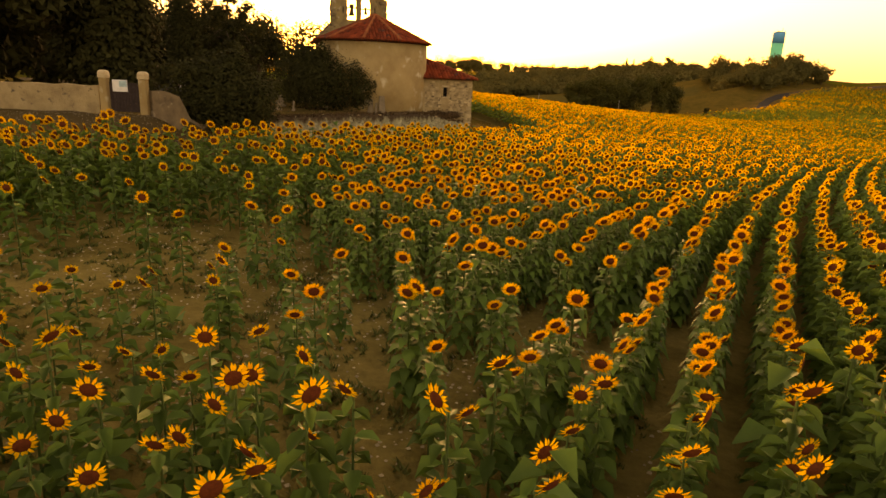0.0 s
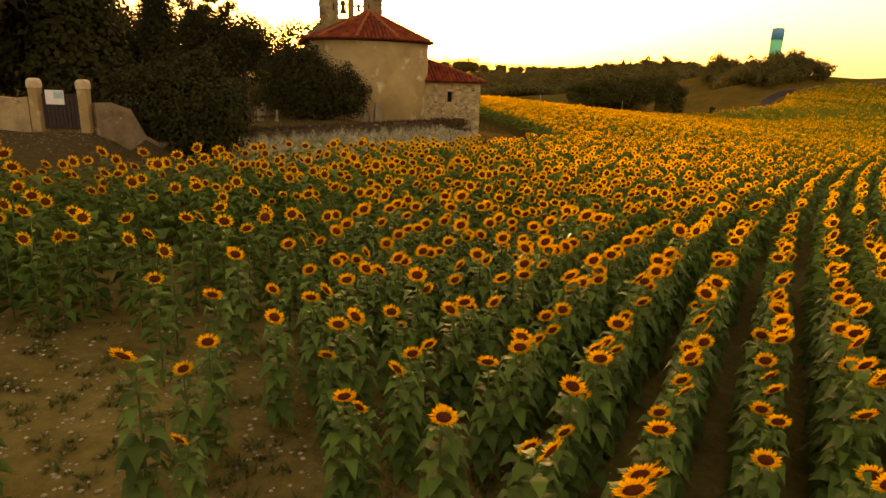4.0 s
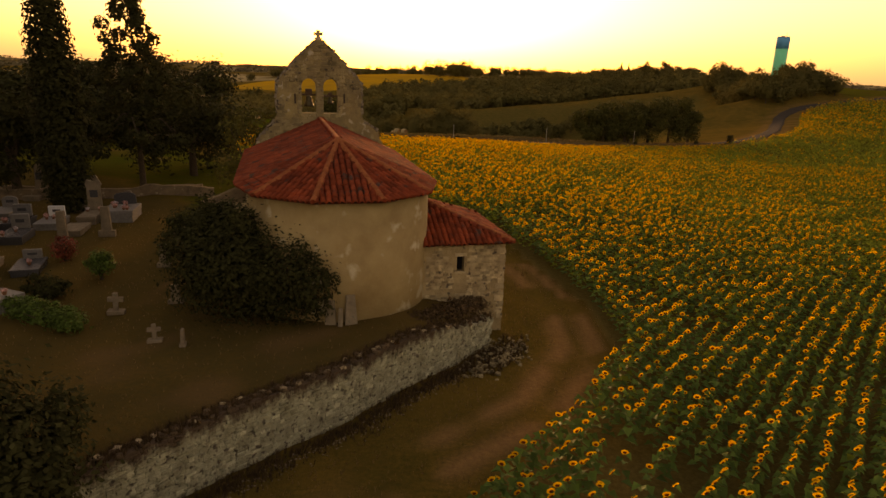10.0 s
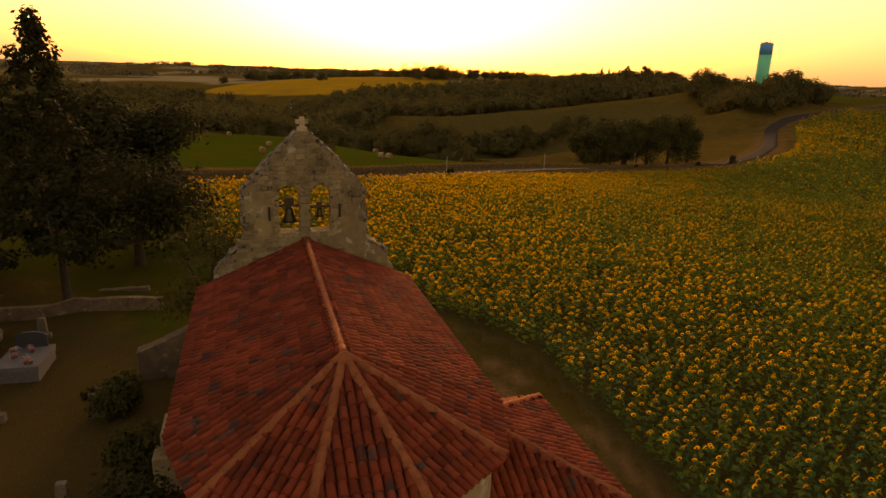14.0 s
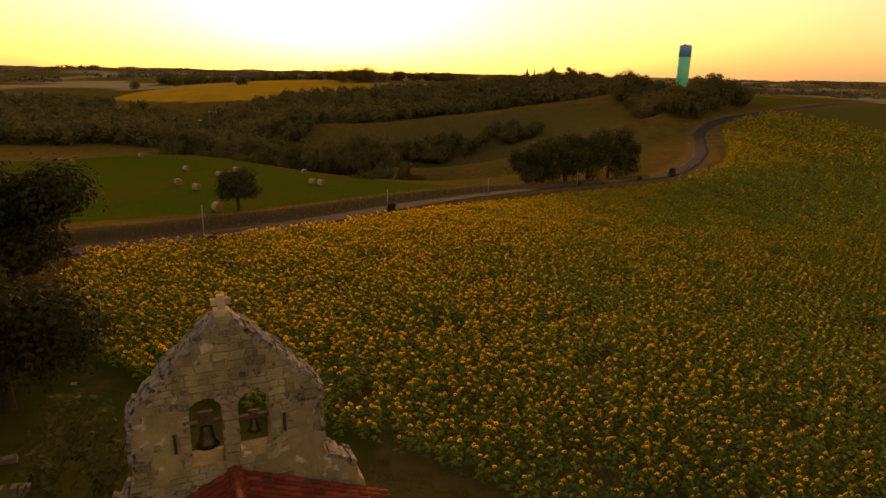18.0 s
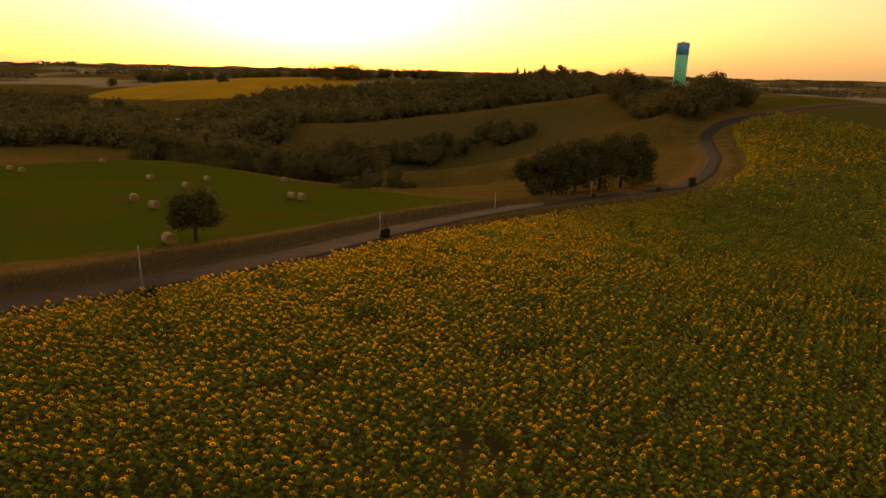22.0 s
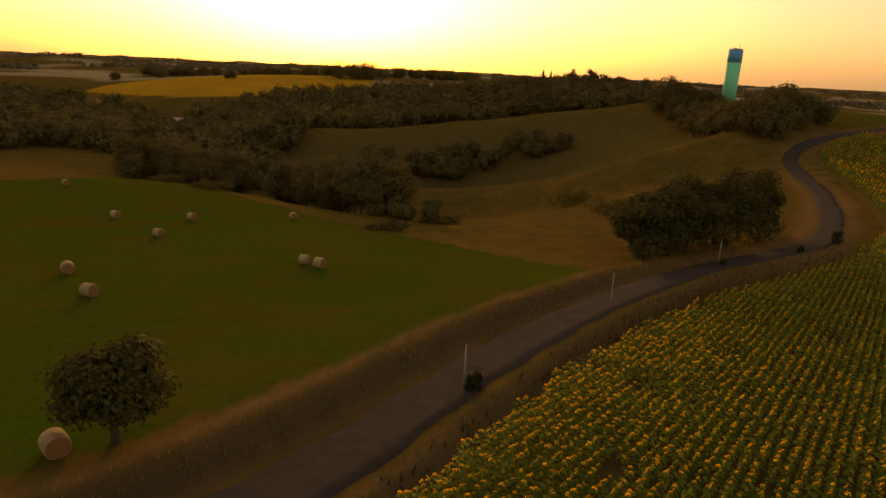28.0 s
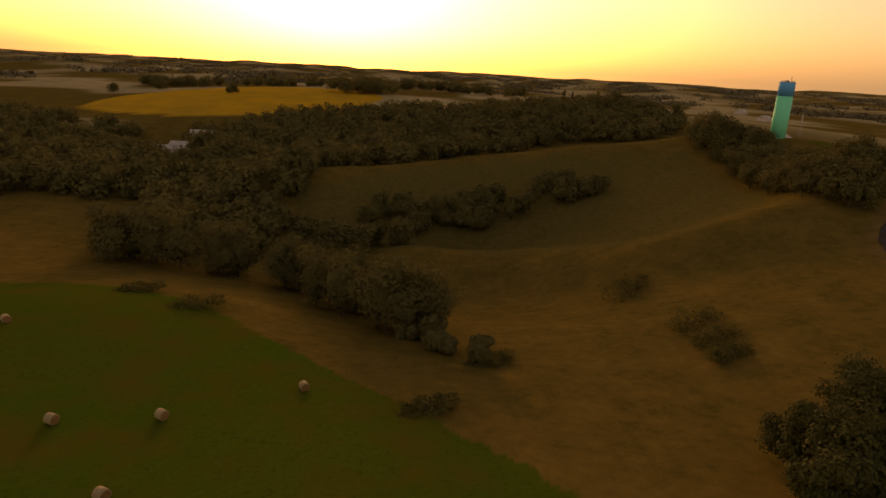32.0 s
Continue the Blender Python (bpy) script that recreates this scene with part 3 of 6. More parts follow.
# ---- the lane: an asphalt ribbon with worn edges ----
def ribbon(name, line, half, lift, mat, label, category):
    pts = [Vector((x, y, 0)) for x, y in line]
    fine = []
    for i in range(len(pts) - 1):
        p0, p1, p2, p3 = pts[max(i - 1, 0)], pts[i], pts[i + 1], pts[min(i + 2, len(pts) - 1)]
        count = max(2, int((p2 - p1).length / 1.5))
        for k in range(count):
            t = k / count
            fine.append(0.5 * ((2 * p1) + (p2 - p0) * t + (2 * p0 - 5 * p1 + 4 * p2 - p3) * t * t + (3 * p1 - p0 - 3 * p2 + p3) * t**3))
    verts, across = [], (-1.12, -1, -0.5, 0, 0.5, 1, 1.12)
    for i, p in enumerate(fine):
        way = (fine[min(i + 1, len(fine) - 1)] - fine[max(i - 1, 0)]).normalized()
        side = Vector((way.y, -way.x, 0))
        for a in across:
            w = half + (0.18 * math.sin(i * 1.3 + a * 5) + 0.1 * math.sin(i * 0.37) if abs(a) >= 1 else 0)
            q = p + side * a * w
            verts.append((q.x, q.y, 0))
    v = np.array(verts)
    v[:, 2] = bare_z(v[:, 0], v[:, 1]) + lift
    rows = np.arange(len(v)).reshape(-1, 7)
    v[rows[:, [0, 6]].ravel(), 2] -= 0.3
    quads = np.stack([rows[:-1, :-1], rows[:-1, 1:], rows[1:, 1:], rows[1:, :-1]], -1).reshape(-1, 4)
    return tagged(new(name, mesh_of(name, v, [quads], [mat])), label, category, kind="structure")


ribbon("road", LANE, 2.0, 0.12, M_ASPHALT, "narrow grey asphalt country lane with worn edges", "road")

# ---- the chapel ----
# local frame: x across the nave (to the south side), y along its ridge towards the bell gable, z up from the world's zero
AX = radians(14.0)
CHAPEL_AT = Matrix.Translation((-5.73, 49.03, 0)) @ Matrix.Rotation(AX, 4, "Z")
EAVE, RIDGE, HALF, REACH, NAVE = 7.72, 9.55, 3.85, 4.25, 11.3
FLOOR = 2.2
chapel = thing("chapel", "small Romanesque stone chapel with round apse and clay tile roof", "chapel", m=CHAPEL_AT)


def apse_wall():
    bm = bmesh.new()
    outline = [(HALF * math.sin(a), -HALF * math.cos(a)) for a in np.linspace(-math.pi / 2, math.pi / 2, 41)]
    outline = [(-HALF, NAVE)] + outline + [(HALF, NAVE)]
    inner = [(x * 0.84, y * 0.84 if y < 0 else y) for x, y in outline]
    loops = []
    for ring, zs in ((outline, (FLOOR - 1.2, EAVE - 0.05)), (inner, (FLOOR - 1.2, EAVE - 0.05))):
        loops.append([[bm.verts.new((x, y, z)) for x, y in ring] for z in zs])
    for (low, high), flip in zip(loops, (False, True)):
        for k in range(len(low) - 1):
            f = (low[k], low[k + 1], high[k + 1], high[k])
            bm.faces.new(f[::-1] if flip else f)
    for level in (0, 1):
        a, b = loops[0][level], loops[1][level]
        for k in range(len(a) - 1):
            bm.faces.new((a[k], a[k + 1], b[k + 1], b[k]))
    return bm


part("wall", apse_wall(), M_RENDER, chapel, "ochre lime-rendered wall, stained and patched", smooth=True)


def tile_mesh(width, length, mat, name="tile"):
    """One barrel tile: an arched shell, wider at its lower end, lying along +y."""
    verts, n = [], 5
    for y, r in ((0.0, width * 0.56), (length, width * 0.46)):
        for rr in (r, r * 0.78):
            for k in range(n + 1):
                a = math.pi * k / n
                verts.append((rr * math.cos(a), y, rr * math.sin(a) * 1.2))
    m = n + 1
    quads = []
    for k in range(n):
        quads += [(k, k + 1, 2 * m + k + 1, 2 * m + k), (m + k + 1, m + k, 3 * m + k, 3 * m + k + 1), (k + 1, k, m + k, m + k + 1)]
    return np.array(verts), np.array(quads)


TV, TQ = tile_mesh(0.21, 0.48, M_TILE)


def tiles_on(eave_a, eave_b, top, spacing, course, keep, jitter=0.012):
    """Poses of tiles on a roof plane: the eave runs from a to b, top is a place on its upper edge."""
    a, b, t = Vector(eave_a), Vector(eave_b), Vector(top)
    ex = (b - a).normalized()
    up = (t - a) - ex * (t - a).dot(ex)
    rise = up.length
    up.normalize()
    nz = ex.cross(up)
    if nz.z < 0:
        nz = -nz
    poses = []
    count = int((b - a).length / spacing)
    for i in range(count + 1):
        s = (i + 0.5) * (b - a).length / (count + 1)
        d = -0.06
        while d < rise - 0.1:
            if keep(s / (b - a).length, (d + 0.2) / rise):
                j = [random.uniform(-jitter, jitter) for _ in range(3)]
                p = a + ex * (s + j[0]) + up * (d + j[1]) + nz * (0.045 + j[2] * 0.5)
                m = Matrix((ex, up, nz)).transposed().to_4x4()
                m.translation = p
                poses.append(m @ Matrix.Rotation(random.uniform(-0.03, 0.03), 4, "Z") @ Matrix.Rotation(-0.045, 4, "X"))
            d += course
    return poses


def joined(template, quads, poses):
    v = np.array([np.array(p) for p in poses])
    h = np.concatenate([template, np.ones((len(template), 1))], 1)
    verts = np.einsum("nij,vj->nvi", v, h)[:, :, :3].reshape(-1, 3)
    faces = (quads[None] + (np.arange(len(poses)) * len(template))[:, None, None]).reshape(-1, quads.shape[1])
    return verts, faces


facet = [(REACH * math.sin(a), -REACH * math.cos(a)) for a in np.radians([-90, -54, -18, 18, 54, 90])]
near_poses, far_poses = [], []
for k in range(5):
    a, b = facet[k], facet[k + 1]
    got = tiles_on((*a, EAVE), (*b, EAVE), (0, 0, RIDGE), 0.255, 0.37, lambda s, d: abs(s - 0.5) < 0.5 * (1 - d) + 0.02)
    (near_poses if k in (1, 2, 3) else far_poses).extend(got)
for sx in (-1, 1):
    far_poses += tiles_on((sx * REACH, 0.1, EAVE), (sx * REACH, NAVE, EAVE), (0, 0.1, RIDGE), 0.255, 0.37, lambda s, d: True)
base = bmesh.new()
apex = base.verts.new((0, 0, RIDGE))
rim = [base.verts.new((x, y, EAVE)) for x, y in facet]
for k in range(5):
    base.faces.new((apex, rim[k], rim[k + 1]))
back = base.verts.new((0, NAVE, RIDGE))
bl, br = base.verts.new((-REACH, NAVE, EAVE)), base.verts.new((REACH, NAVE, EAVE))
base.faces.new((apex, back, bl, rim[0]))
base.faces.new((apex, rim[5], br, back))
base.faces.new([rim[k] for k in range(5, -1, -1)] + [bl, br])
roof = part("roof", base, M_CHANNEL, chapel, "weathered red clay barrel-tile roof with dark lichen")
v, f = joined(TV, TQ, near_poses[300:] + far_poses)
tagged(part("roof_tiles", mesh_of("roof_tiles", v, [f], [M_TILE], smooth=True), None, roof), kind="stuff")
ROOF_PIECES = [(roof, p) for p in near_poses[:300]]


LATE_PIECES = []


def ridge_line(points, parent, name="ridge"):
    poses = []
    for p, q in zip(points, points[1:]):
        p, q = Vector(p), Vector(q)
        way, n = (q - p).normalized(), int((q - p).length / 0.36)
        for i in range(n):
            at = p + (q - p) * (i / n)
            side = Vector((way.y, -way.x, 0)).normalized()
            m = Matrix((side, way, side.cross(way))).transposed().to_4x4()
            m.translation = at + Vector((0, 0, 0.05))
            poses.append(m @ Matrix.Diagonal((1.1, 1.0, 1.15, 1)))
    for m in poses:
        LATE_PIECES.append((name + "_tile", parent, m))


ridge_line([(0, NAVE, RIDGE + 0.02), (0, 0, RIDGE + 0.02)], roof)
for k in (1, 2, 3, 4):
    ridge_line([(facet[k][0], facet[k][1], EAVE + 0.02), (0, 0, RIDGE + 0.02)], roof, "hip")


# the bell gable
def gable():
    """Upright wall with two arched openings, front face at y = 0, back at y = 0.8."""
    outer = [(-3.75, 7.9), (-3.7, 8.25), (-3.4, 8.65), (-3.05, 9.0), (-2.62, 9.5), (-2.48, 9.8), (-2.42, 11.7), (-1.3, 13.0), (-0.22, 14.05), (0.22, 14.05), (1.3, 13.0), (2.42, 11.7), (2.46, 9.8), (2.58, 9.5), (2.98, 9.36), (3.06, 9.16), (3.42, 9.04), (3.5, 8.5), (3.68, 8.3), (3.75, 7.9)]
    holes = []
    for c in (-0.62, 0.62):
        arch = [(c - 0.42, 9.95)] + [(c - 0.42 * math.cos(a), 11.5 + 0.42 * math.sin(a)) for a in np.linspace(0, math.pi, 9)] + [(c + 0.42, 9.95)]
        holes.append(arch)
    bm = bmesh.new()
    edges = []
    for line in [outer] + holes:
        vs = [bm.verts.new((x, 0, z)) for x, z in line]
        edges += [bm.edges.new((vs[k], vs[(k + 1) % len(vs)])) for k in range(len(vs))]
    filled = bmesh.ops.triangle_fill(bm, use_beauty=True, use_dissolve=False, edges=edges)
    faces = [g for g in filled["geom"] if isinstance(g, bmesh.types.BMFace)]
    for fc in list(faces):
        c = fc.calc_center_median()
        if any(abs(c.x - h) < 0.42 and 9.95 < c.z < 11.5 + math.sqrt(max(0, 0.42**2 - (c.x - h) ** 2)) for h in (-0.62, 0.62)):
            bmesh.ops.delete(bm, geom=[fc], context="FACES_ONLY")
    faces = list(bm.faces)
    ext = bmesh.ops.extrude_face_region(bm, geom=faces, use_keep_orig=True)
    bmesh.ops.translate(bm, verts=[g for g in ext["geom"] if isinstance(g, bmesh.types.BMVert)], vec=(0, 0.8, 0))
    return bm


bell_gable = part("bell_gable", gable(), M_GABLE, chapel, "pointed limestone bell gable with two arched openings", m=Matrix.Translation((0, NAVE, 0)))
for sx in (-1, 1):
    # crumbling stones along the two rakes, bedded at odd angles
    for (x0, z0), (x1, z1), n in (((2.46, 11.68), (1.3, 13.0), 9), ((1.3, 13.0), (0.2, 14.02), 8), ((2.47, 9.9), (2.43, 11.6), 6), ((3.4, 9.0), (2.6, 9.5), 4) if sx > 0 else ((3.65, 8.35), (2.6, 9.5), 6)):
        for i in range(n):
            for y0, y1 in ((-0.04, 0.42), (0.42, 0.86)):
                t = (i + 0.5) / n + random.uniform(-0.03, 0.03)
                x, z = sx * (x0 + (x1 - x0) * t), z0 + (z1 - z0) * t
                ang = math.atan2(z1 - z0, sx * (x1 - x0)) + random.uniform(-0.25, 0.25)
                if random.random() < 0.12:
                    continue
                long = math.hypot(x1 - x0, z1 - z0) / n * random.uniform(0.8, 1.15)
                stone = bmesh.new()
                bmesh.ops.create_cube(stone, size=1)
                for v in stone.verts:
                    v.co += Vector([random.uniform(-0.12, 0.12) for _ in range(3)])
                bmesh.ops.transform(stone, matrix=Matrix.LocRotScale((x, (y0 + y1) / 2 + random.uniform(-0.03, 0.03), z - 0.01), Euler((random.uniform(-0.1, 0.1), -ang, 0)), (long, (y1 - y0) * 0.98, random.uniform(0.1, 0.2))), verts=stone.verts)
                part("coping_stone", stone, M_LICHEN, bell_gable)
bm = bmesh.new()
box(bm, -0.2, 0.2, 14.0, 0.2, 0.6, 14.2, 0.03)
box(bm, -0.1, 0.3, 14.15, 0.1, 0.5, 14.6, 0.02)
box(bm, -0.25, 0.315, 14.32, -0.08, 0.485, 14.49, 0.02)
box(bm, 0.08, 0.315, 14.32, 0.25, 0.485, 14.49, 0.02)
part("cross", bm, M_STONE, bell_gable, "pale stone cross on the gable")
for x, z in ((-1.42, 10.5), (1.4, 10.55)):
    part("iron_tie", box_bm(x - 0.04, -0.11, z, x + 0.04, -0.05, z + 0.55, bevel=0.01), M_WOOD_DARK, bell_gable, "dark iron wall anchor")
for c, s in ((-0.62, 1.0), (0.62, 0.62)):
    profile = [(0.05, 0.62), (0.14, 0.6), (0.17, 0.5), (0.19, 0.3), (0.24, 0.14), (0.33, 0.0)]
    bell = turned([(r * s, z * s) for r, z in profile[::-1]], 18)
    top = 11.05 if s == 1.0 else 10.95
    holder = part("bell", bell, M_BRONZE, bell_gable, "dark bronze bell", m=Matrix.Translation((c, 0.4, top - 0.72 * s)), smooth=True)
    yoke = box_bm(-0.42, -0.08, 0.62 * s, 0.42, 0.08, 0.62 * s + 0.1, bevel=0.01)
    box(yoke, -0.2 * s, -0.07, 0.62 * s + 0.1, 0.2 * s, 0.07, 0.62 * s + 0.38 * s, 0.02)
    part("yoke", yoke, M_OAK, holder)

# the sacristy against the south side
SX0, SX1, SY0, SY1, SE = 3.45, 7.16, -1.7, 3.6, 5.35


def sacristy_walls():
    bm = bmesh.new()
    t, w0, w1, z0, z1 = 0.45, 4.94, 5.28, 4.1, 4.78
    box(bm, SX0, SY0, 0.6, w0, SY0 + t, SE)
    box(bm, w1, SY0, 0.6, SX1, SY0 + t, SE)
    box(bm, w0, SY0, 0.6, w1, SY0 + t, z0)
    box(bm, w0, SY0, z1, w1, SY0 + t, SE)
    box(bm, SX1 - t, SY0 + t, 0.6, SX1, SY1, SE)
    box(bm, SX0, SY1 - t, 0.6, SX1 - t, SY1, SE)
    bmesh.ops.remove_doubles(bm, verts=bm.verts, dist=0.001)
    return bm


sacristy = part("sacristy", sacristy_walls(), M_MORTAR, chapel, "low stone sacristy of rubble and worn render")
part("window", box_bm(4.95, SY0 + 0.3, 4.11, 5.27, SY0 + 0.34, 4.77), M_DARK, sacristy, "small dark window slit")
peak = (3.9, 1.0, 6.75)
e = 0.28
cor = [(SX0 - 0.1, SY0 - e, SE), (SX1 + e, SY0 - e, SE), (SX1 + e, SY1 + e, SE), (SX0 - 0.1, SY1 + e, SE)]
peak_l = (SX0 - 0.1, 1.0, 6.78)
sb = bmesh.new()
pv, pl = sb.verts.new(peak), sb.verts.new(peak_l)
cv = [sb.verts.new(c) for c in cor]
for fc in ((cv[0], cv[1], pv, pl), (cv[1], cv[2], pv), (cv[2], cv[3], pl, pv), (cv[3], cv[0], pl), (cv[3], cv[2], cv[1], cv[0])):
    sb.faces.new(fc)
sroof = part("sacristy_roof", sb, M_CHANNEL, chapel, "lean-to hipped roof of red clay tiles")
lx = cor[1][0] - cor[0][0]
sp = tiles_on(cor[0], cor[1], (cor[0][0], 1.0, 6.78), 0.255, 0.37, lambda s, d: s < 1 - d * (lx - 0.45) / lx + 0.02)
sp += tiles_on(cor[1], cor[2], peak, 0.255, 0.37, lambda s, d: abs(s - 0.49) < 0.5 * (1 - d) + 0.02)
sp += tiles_on(cor[3], cor[2], (cor[3][0], 1.0, 6.78), 0.255, 0.37, lambda s, d: s < 1 - d * (lx - 0.45) / lx + 0.02)
v, f = joined(TV, TQ, sp)
tagged(part("roof_tiles", mesh_of("sacristy_tiles", v, [f], [M_TILE], smooth=True), None, sroof), kind="stuff")
ridge_line([(cor[1][0], cor[1][1], SE + 0.02), peak], sroof, "hip")
ridge_line([(cor[2][0], cor[2][1], SE + 0.02), peak], sroof, "hip")

# old buttress on the north side
bt = bmesh.new()
for k, (w, z) in enumerate(((1.7, 4.2), (1.4, 5.0), (1.0, 5.7))):
    box(bt, -HALF - w, 5.0 + 0.08 * k, 1.8 if k == 0 else z - 1.0, -HALF + 0.1, 6.6 - 0.08 * k, z, 0.06)
part("buttress", bt, M_MORTAR, chapel, "ruined stone buttress")

# ---- churchyard walls ----
def stone_mesh(name, seed, mat):
    rng = random.Random(seed)
    bm = bmesh.new()
    bmesh.ops.create_cube(bm, size=1.0)
    bmesh.ops.bevel(bm, geom=list(bm.edges), offset=0.13, segments=1, affect="EDGES")
    for v in bm.verts:
        v.co += Vector([rng.uniform(-0.09, 0.09) for _ in range(3)])
    return bm_mesh(name, bm, mat)


STONES = [stone_mesh("stone", s, M_STONE_PIECE) for s in range(6)]
GABLE_STONES = [stone_mesh("block", s, M_GABLE_PIECE) for s in range(6)]
WALL_STONES = [stone_mesh("wall_stone", s, M_WALL_STONE) for s in range(6)]


def rough_wall(name, line, base, top, thick, label, mat=None):
    """A rubble wall along a bent line: a core with an uneven top, faced with single stones."""
    bm = bmesh.new()
    cells = []
    for (ax, ay), (bx, by) in zip(line, line[1:]):
        n = max(1, int(math.hypot(bx - ax, by - ay) / 0.5))
        cells += [(ax + (bx - ax) * k / n, ay + (by - ay) * k / n) for k in range(n)]
    cells.append(line[-1])
    rows = []
    for i, (x, y) in enumerate(cells):
        x0, y0 = cells[max(i - 1, 0)]
        x1, y1 = cells[min(i + 1, len(cells) - 1)]
        ln = math.hypot(x1 - x0, y1 - y0)
        ox, oy = (y1 - y0) / ln * thick / 2, -(x1 - x0) / ln * thick / 2
        t = i / (len(cells) - 1)
        zb, zt = base(x, y, t), top(x, y, t) + random.uniform(-0.05, 0.05)
        rows.append([bm.verts.new(c) for c in ((x + ox, y + oy, zb), (x + ox * 0.9, y + oy * 0.9, zt), (x - ox * 0.9, y - oy * 0.9, zt), (x - ox, y - oy, zb))])
    for a, b in zip(rows, rows[1:]):
        for k in range(4):
            bm.faces.new((a[k], a[(k + 1) % 4], b[(k + 1) % 4], b[k]))
    bm.faces.new(rows[0])
    bm.faces.new(rows[-1][::-1])
    ob = tagged(new(name, bm_mesh(name, bm, mat or M_MORTAR)), label, "wall", kind="structure")
    return ob, cells


WALL_LINE = [(-11.6, 33.6), (-10.0, 35.2), (-7.4, 38.3), (-4.6, 41.1), (-2.6, 43.7), (-0.7, 45.7), (0.8, 47.7)]


def wall_foot(x, y, t):
    return float(bare_z(np.array([x]), np.array([y]))[0]) - 0.4


def wall_crest(x, y, t):
    return 3.06 - 0.7 * float(smoothstep(0.72, 1.0, t)) - 0.15 * float(smoothstep(0.15, 0.0, t))


yard_wall, wall_cells = rough_wall("wall_churchyard", WALL_LINE, wall_foot, wall_crest, 0.5, "pale rubble retaining wall round the churchyard, overgrown on top", M_WALL_STONE)
rough_wall("wall_gate_west", [(-34.0, 26.2), (-22.0, 29.1), (-16.0, 29.6)], lambda x, y, t: on_ground(x, y) - 0.8, lambda x, y, t: 4.55 + 0.1 * t, 0.4, "rendered churchyard wall beside the gate")
rough_wall("wall_gate_east", [(-13.7, 29.6), (-12.9, 30.6), (-12.2, 32.2), (-11.6, 33.5)], lambda x, y, t: 0.6, lambda x, y, t: 4.5 - 0.15 * t - 1.5 * float(smoothstep(0.22, 0.5, t)), 0.4, "crumbling churchyard wall sloping down from the gate", M_OLD_WALL)

# dark masonry stands in for the shadow on this wall's south face
rough_wall("wall_north", [(-38, 63.4), (-30, 65.6), (-24, 67.2), (-18.2, 69.0)], lambda x, y, t: on_ground(x, y) - 0.4, lambda x, y, t: on_ground(x, y) + 0.7, 0.4, "low stone wall along the churchyard's north side, darkened for its shaded face", M_OLD_WALL)

for x in (-15.72, -13.93):
    pillar = thing("gate_pillar", "square stone gate pillar with a rounded cap", "pillar", "gate pillars", m=pose(x, 29.5, 3.4))
    part("shaft", box_bm(-0.17, -0.17, 0, 0.17, 0.17, 1.6, bevel=0.03), M_RENDER, pillar)
    cap = bmesh.new()
    box(cap, -0.23, -0.23, 1.6, 0.23, 0.23, 1.94)
    bmesh.ops.bevel(cap, geom=[e for e in cap.edges if max(v.co.z for v in e.verts) > 1.9], offset=0.16, segments=4, affect="EDGES", profile=0.5)
    part("cap", cap, M_STONE, pillar)
gate = thing("churchyard_gate", "dark brown churchyard gate with a notice panel", "gate", m=pose(-14.83, 29.5, 3.43))
for k in range(9):
    part("board", box_bm(-0.66 + k * 0.147, -0.02, 0.08, -0.66 + k * 0.147 + 0.13, 0.02, 1.38, bevel=0.008), M_WOOD_DARK, gate)
for z in (0.3, 1.1):
    part("rail", box_bm(-0.68, 0.02, z, 0.68, 0.06, z + 0.1, bevel=0.008), M_WOOD_DARK, gate)
notice = part("notice", box_bm(-0.5, -0.06, 0.98, 0.18, -0.03, 1.5, bevel=0.01), M_WHITE, gate, "white notice panel")
part("notice_head", box_bm(-0.18, -0.075, 1.2, 0.16, -0.062, 1.46), M_SIGN_BLUE, notice, "pale blue notice sheet")

# ---- trees and bushes ----
def leaf_cloud(rng, blobs, count, size, flat=0.5, ragged=0.16, loose=0.7):
    """Leaf quads scattered through blobs (x, y, z, rx, ry, rz), denser towards their skins."""
    vol = np.array([b[3] * b[4] * b[5] for b in blobs]) ** 0.75
    pick = rng.choice(len(blobs), count, p=vol / vol.sum())
    b = np.array(blobs)[pick]
    d = rng.normal(size=(count, 3))
    d /= np.linalg.norm(d, axis=1)[:, None]
    r = rng.uniform(0.25, 1.0, count) ** 0.45 * (1 + ragged * rng.normal(size=count))
    c = b[:, :3] + d * r[:, None] * b[:, 3:]
    n = d + rng.normal(size=(count, 3)) * loose + np.array([0, 0, flat])
    n /= np.linalg.norm(n, axis=1)[:, None]
    u = np.cross(n, rng.normal(size=(count, 3)))
    u /= np.linalg.norm(u, axis=1)[:, None]
    w = np.cross(n, u)
    s = size * rng.uniform(0.55, 1.35, count)[:, None]
    if size > 0.3:
        v = np.stack([c - u * s - w * s * 0.6, c + u * s - w * s * 0.4, c + w * s * 0.9], 1).reshape(-1, 3)
        return v, np.arange(count * 3).reshape(-1, 3)
    v = np.stack([c - u * s, c + w * s * 0.55 - u * s * 0.1, c + u * s, c - w * s * 0.55 + u * s * 0.1], 1).reshape(-1, 3)
    return v, np.arange(count * 4).reshape(-1, 4)


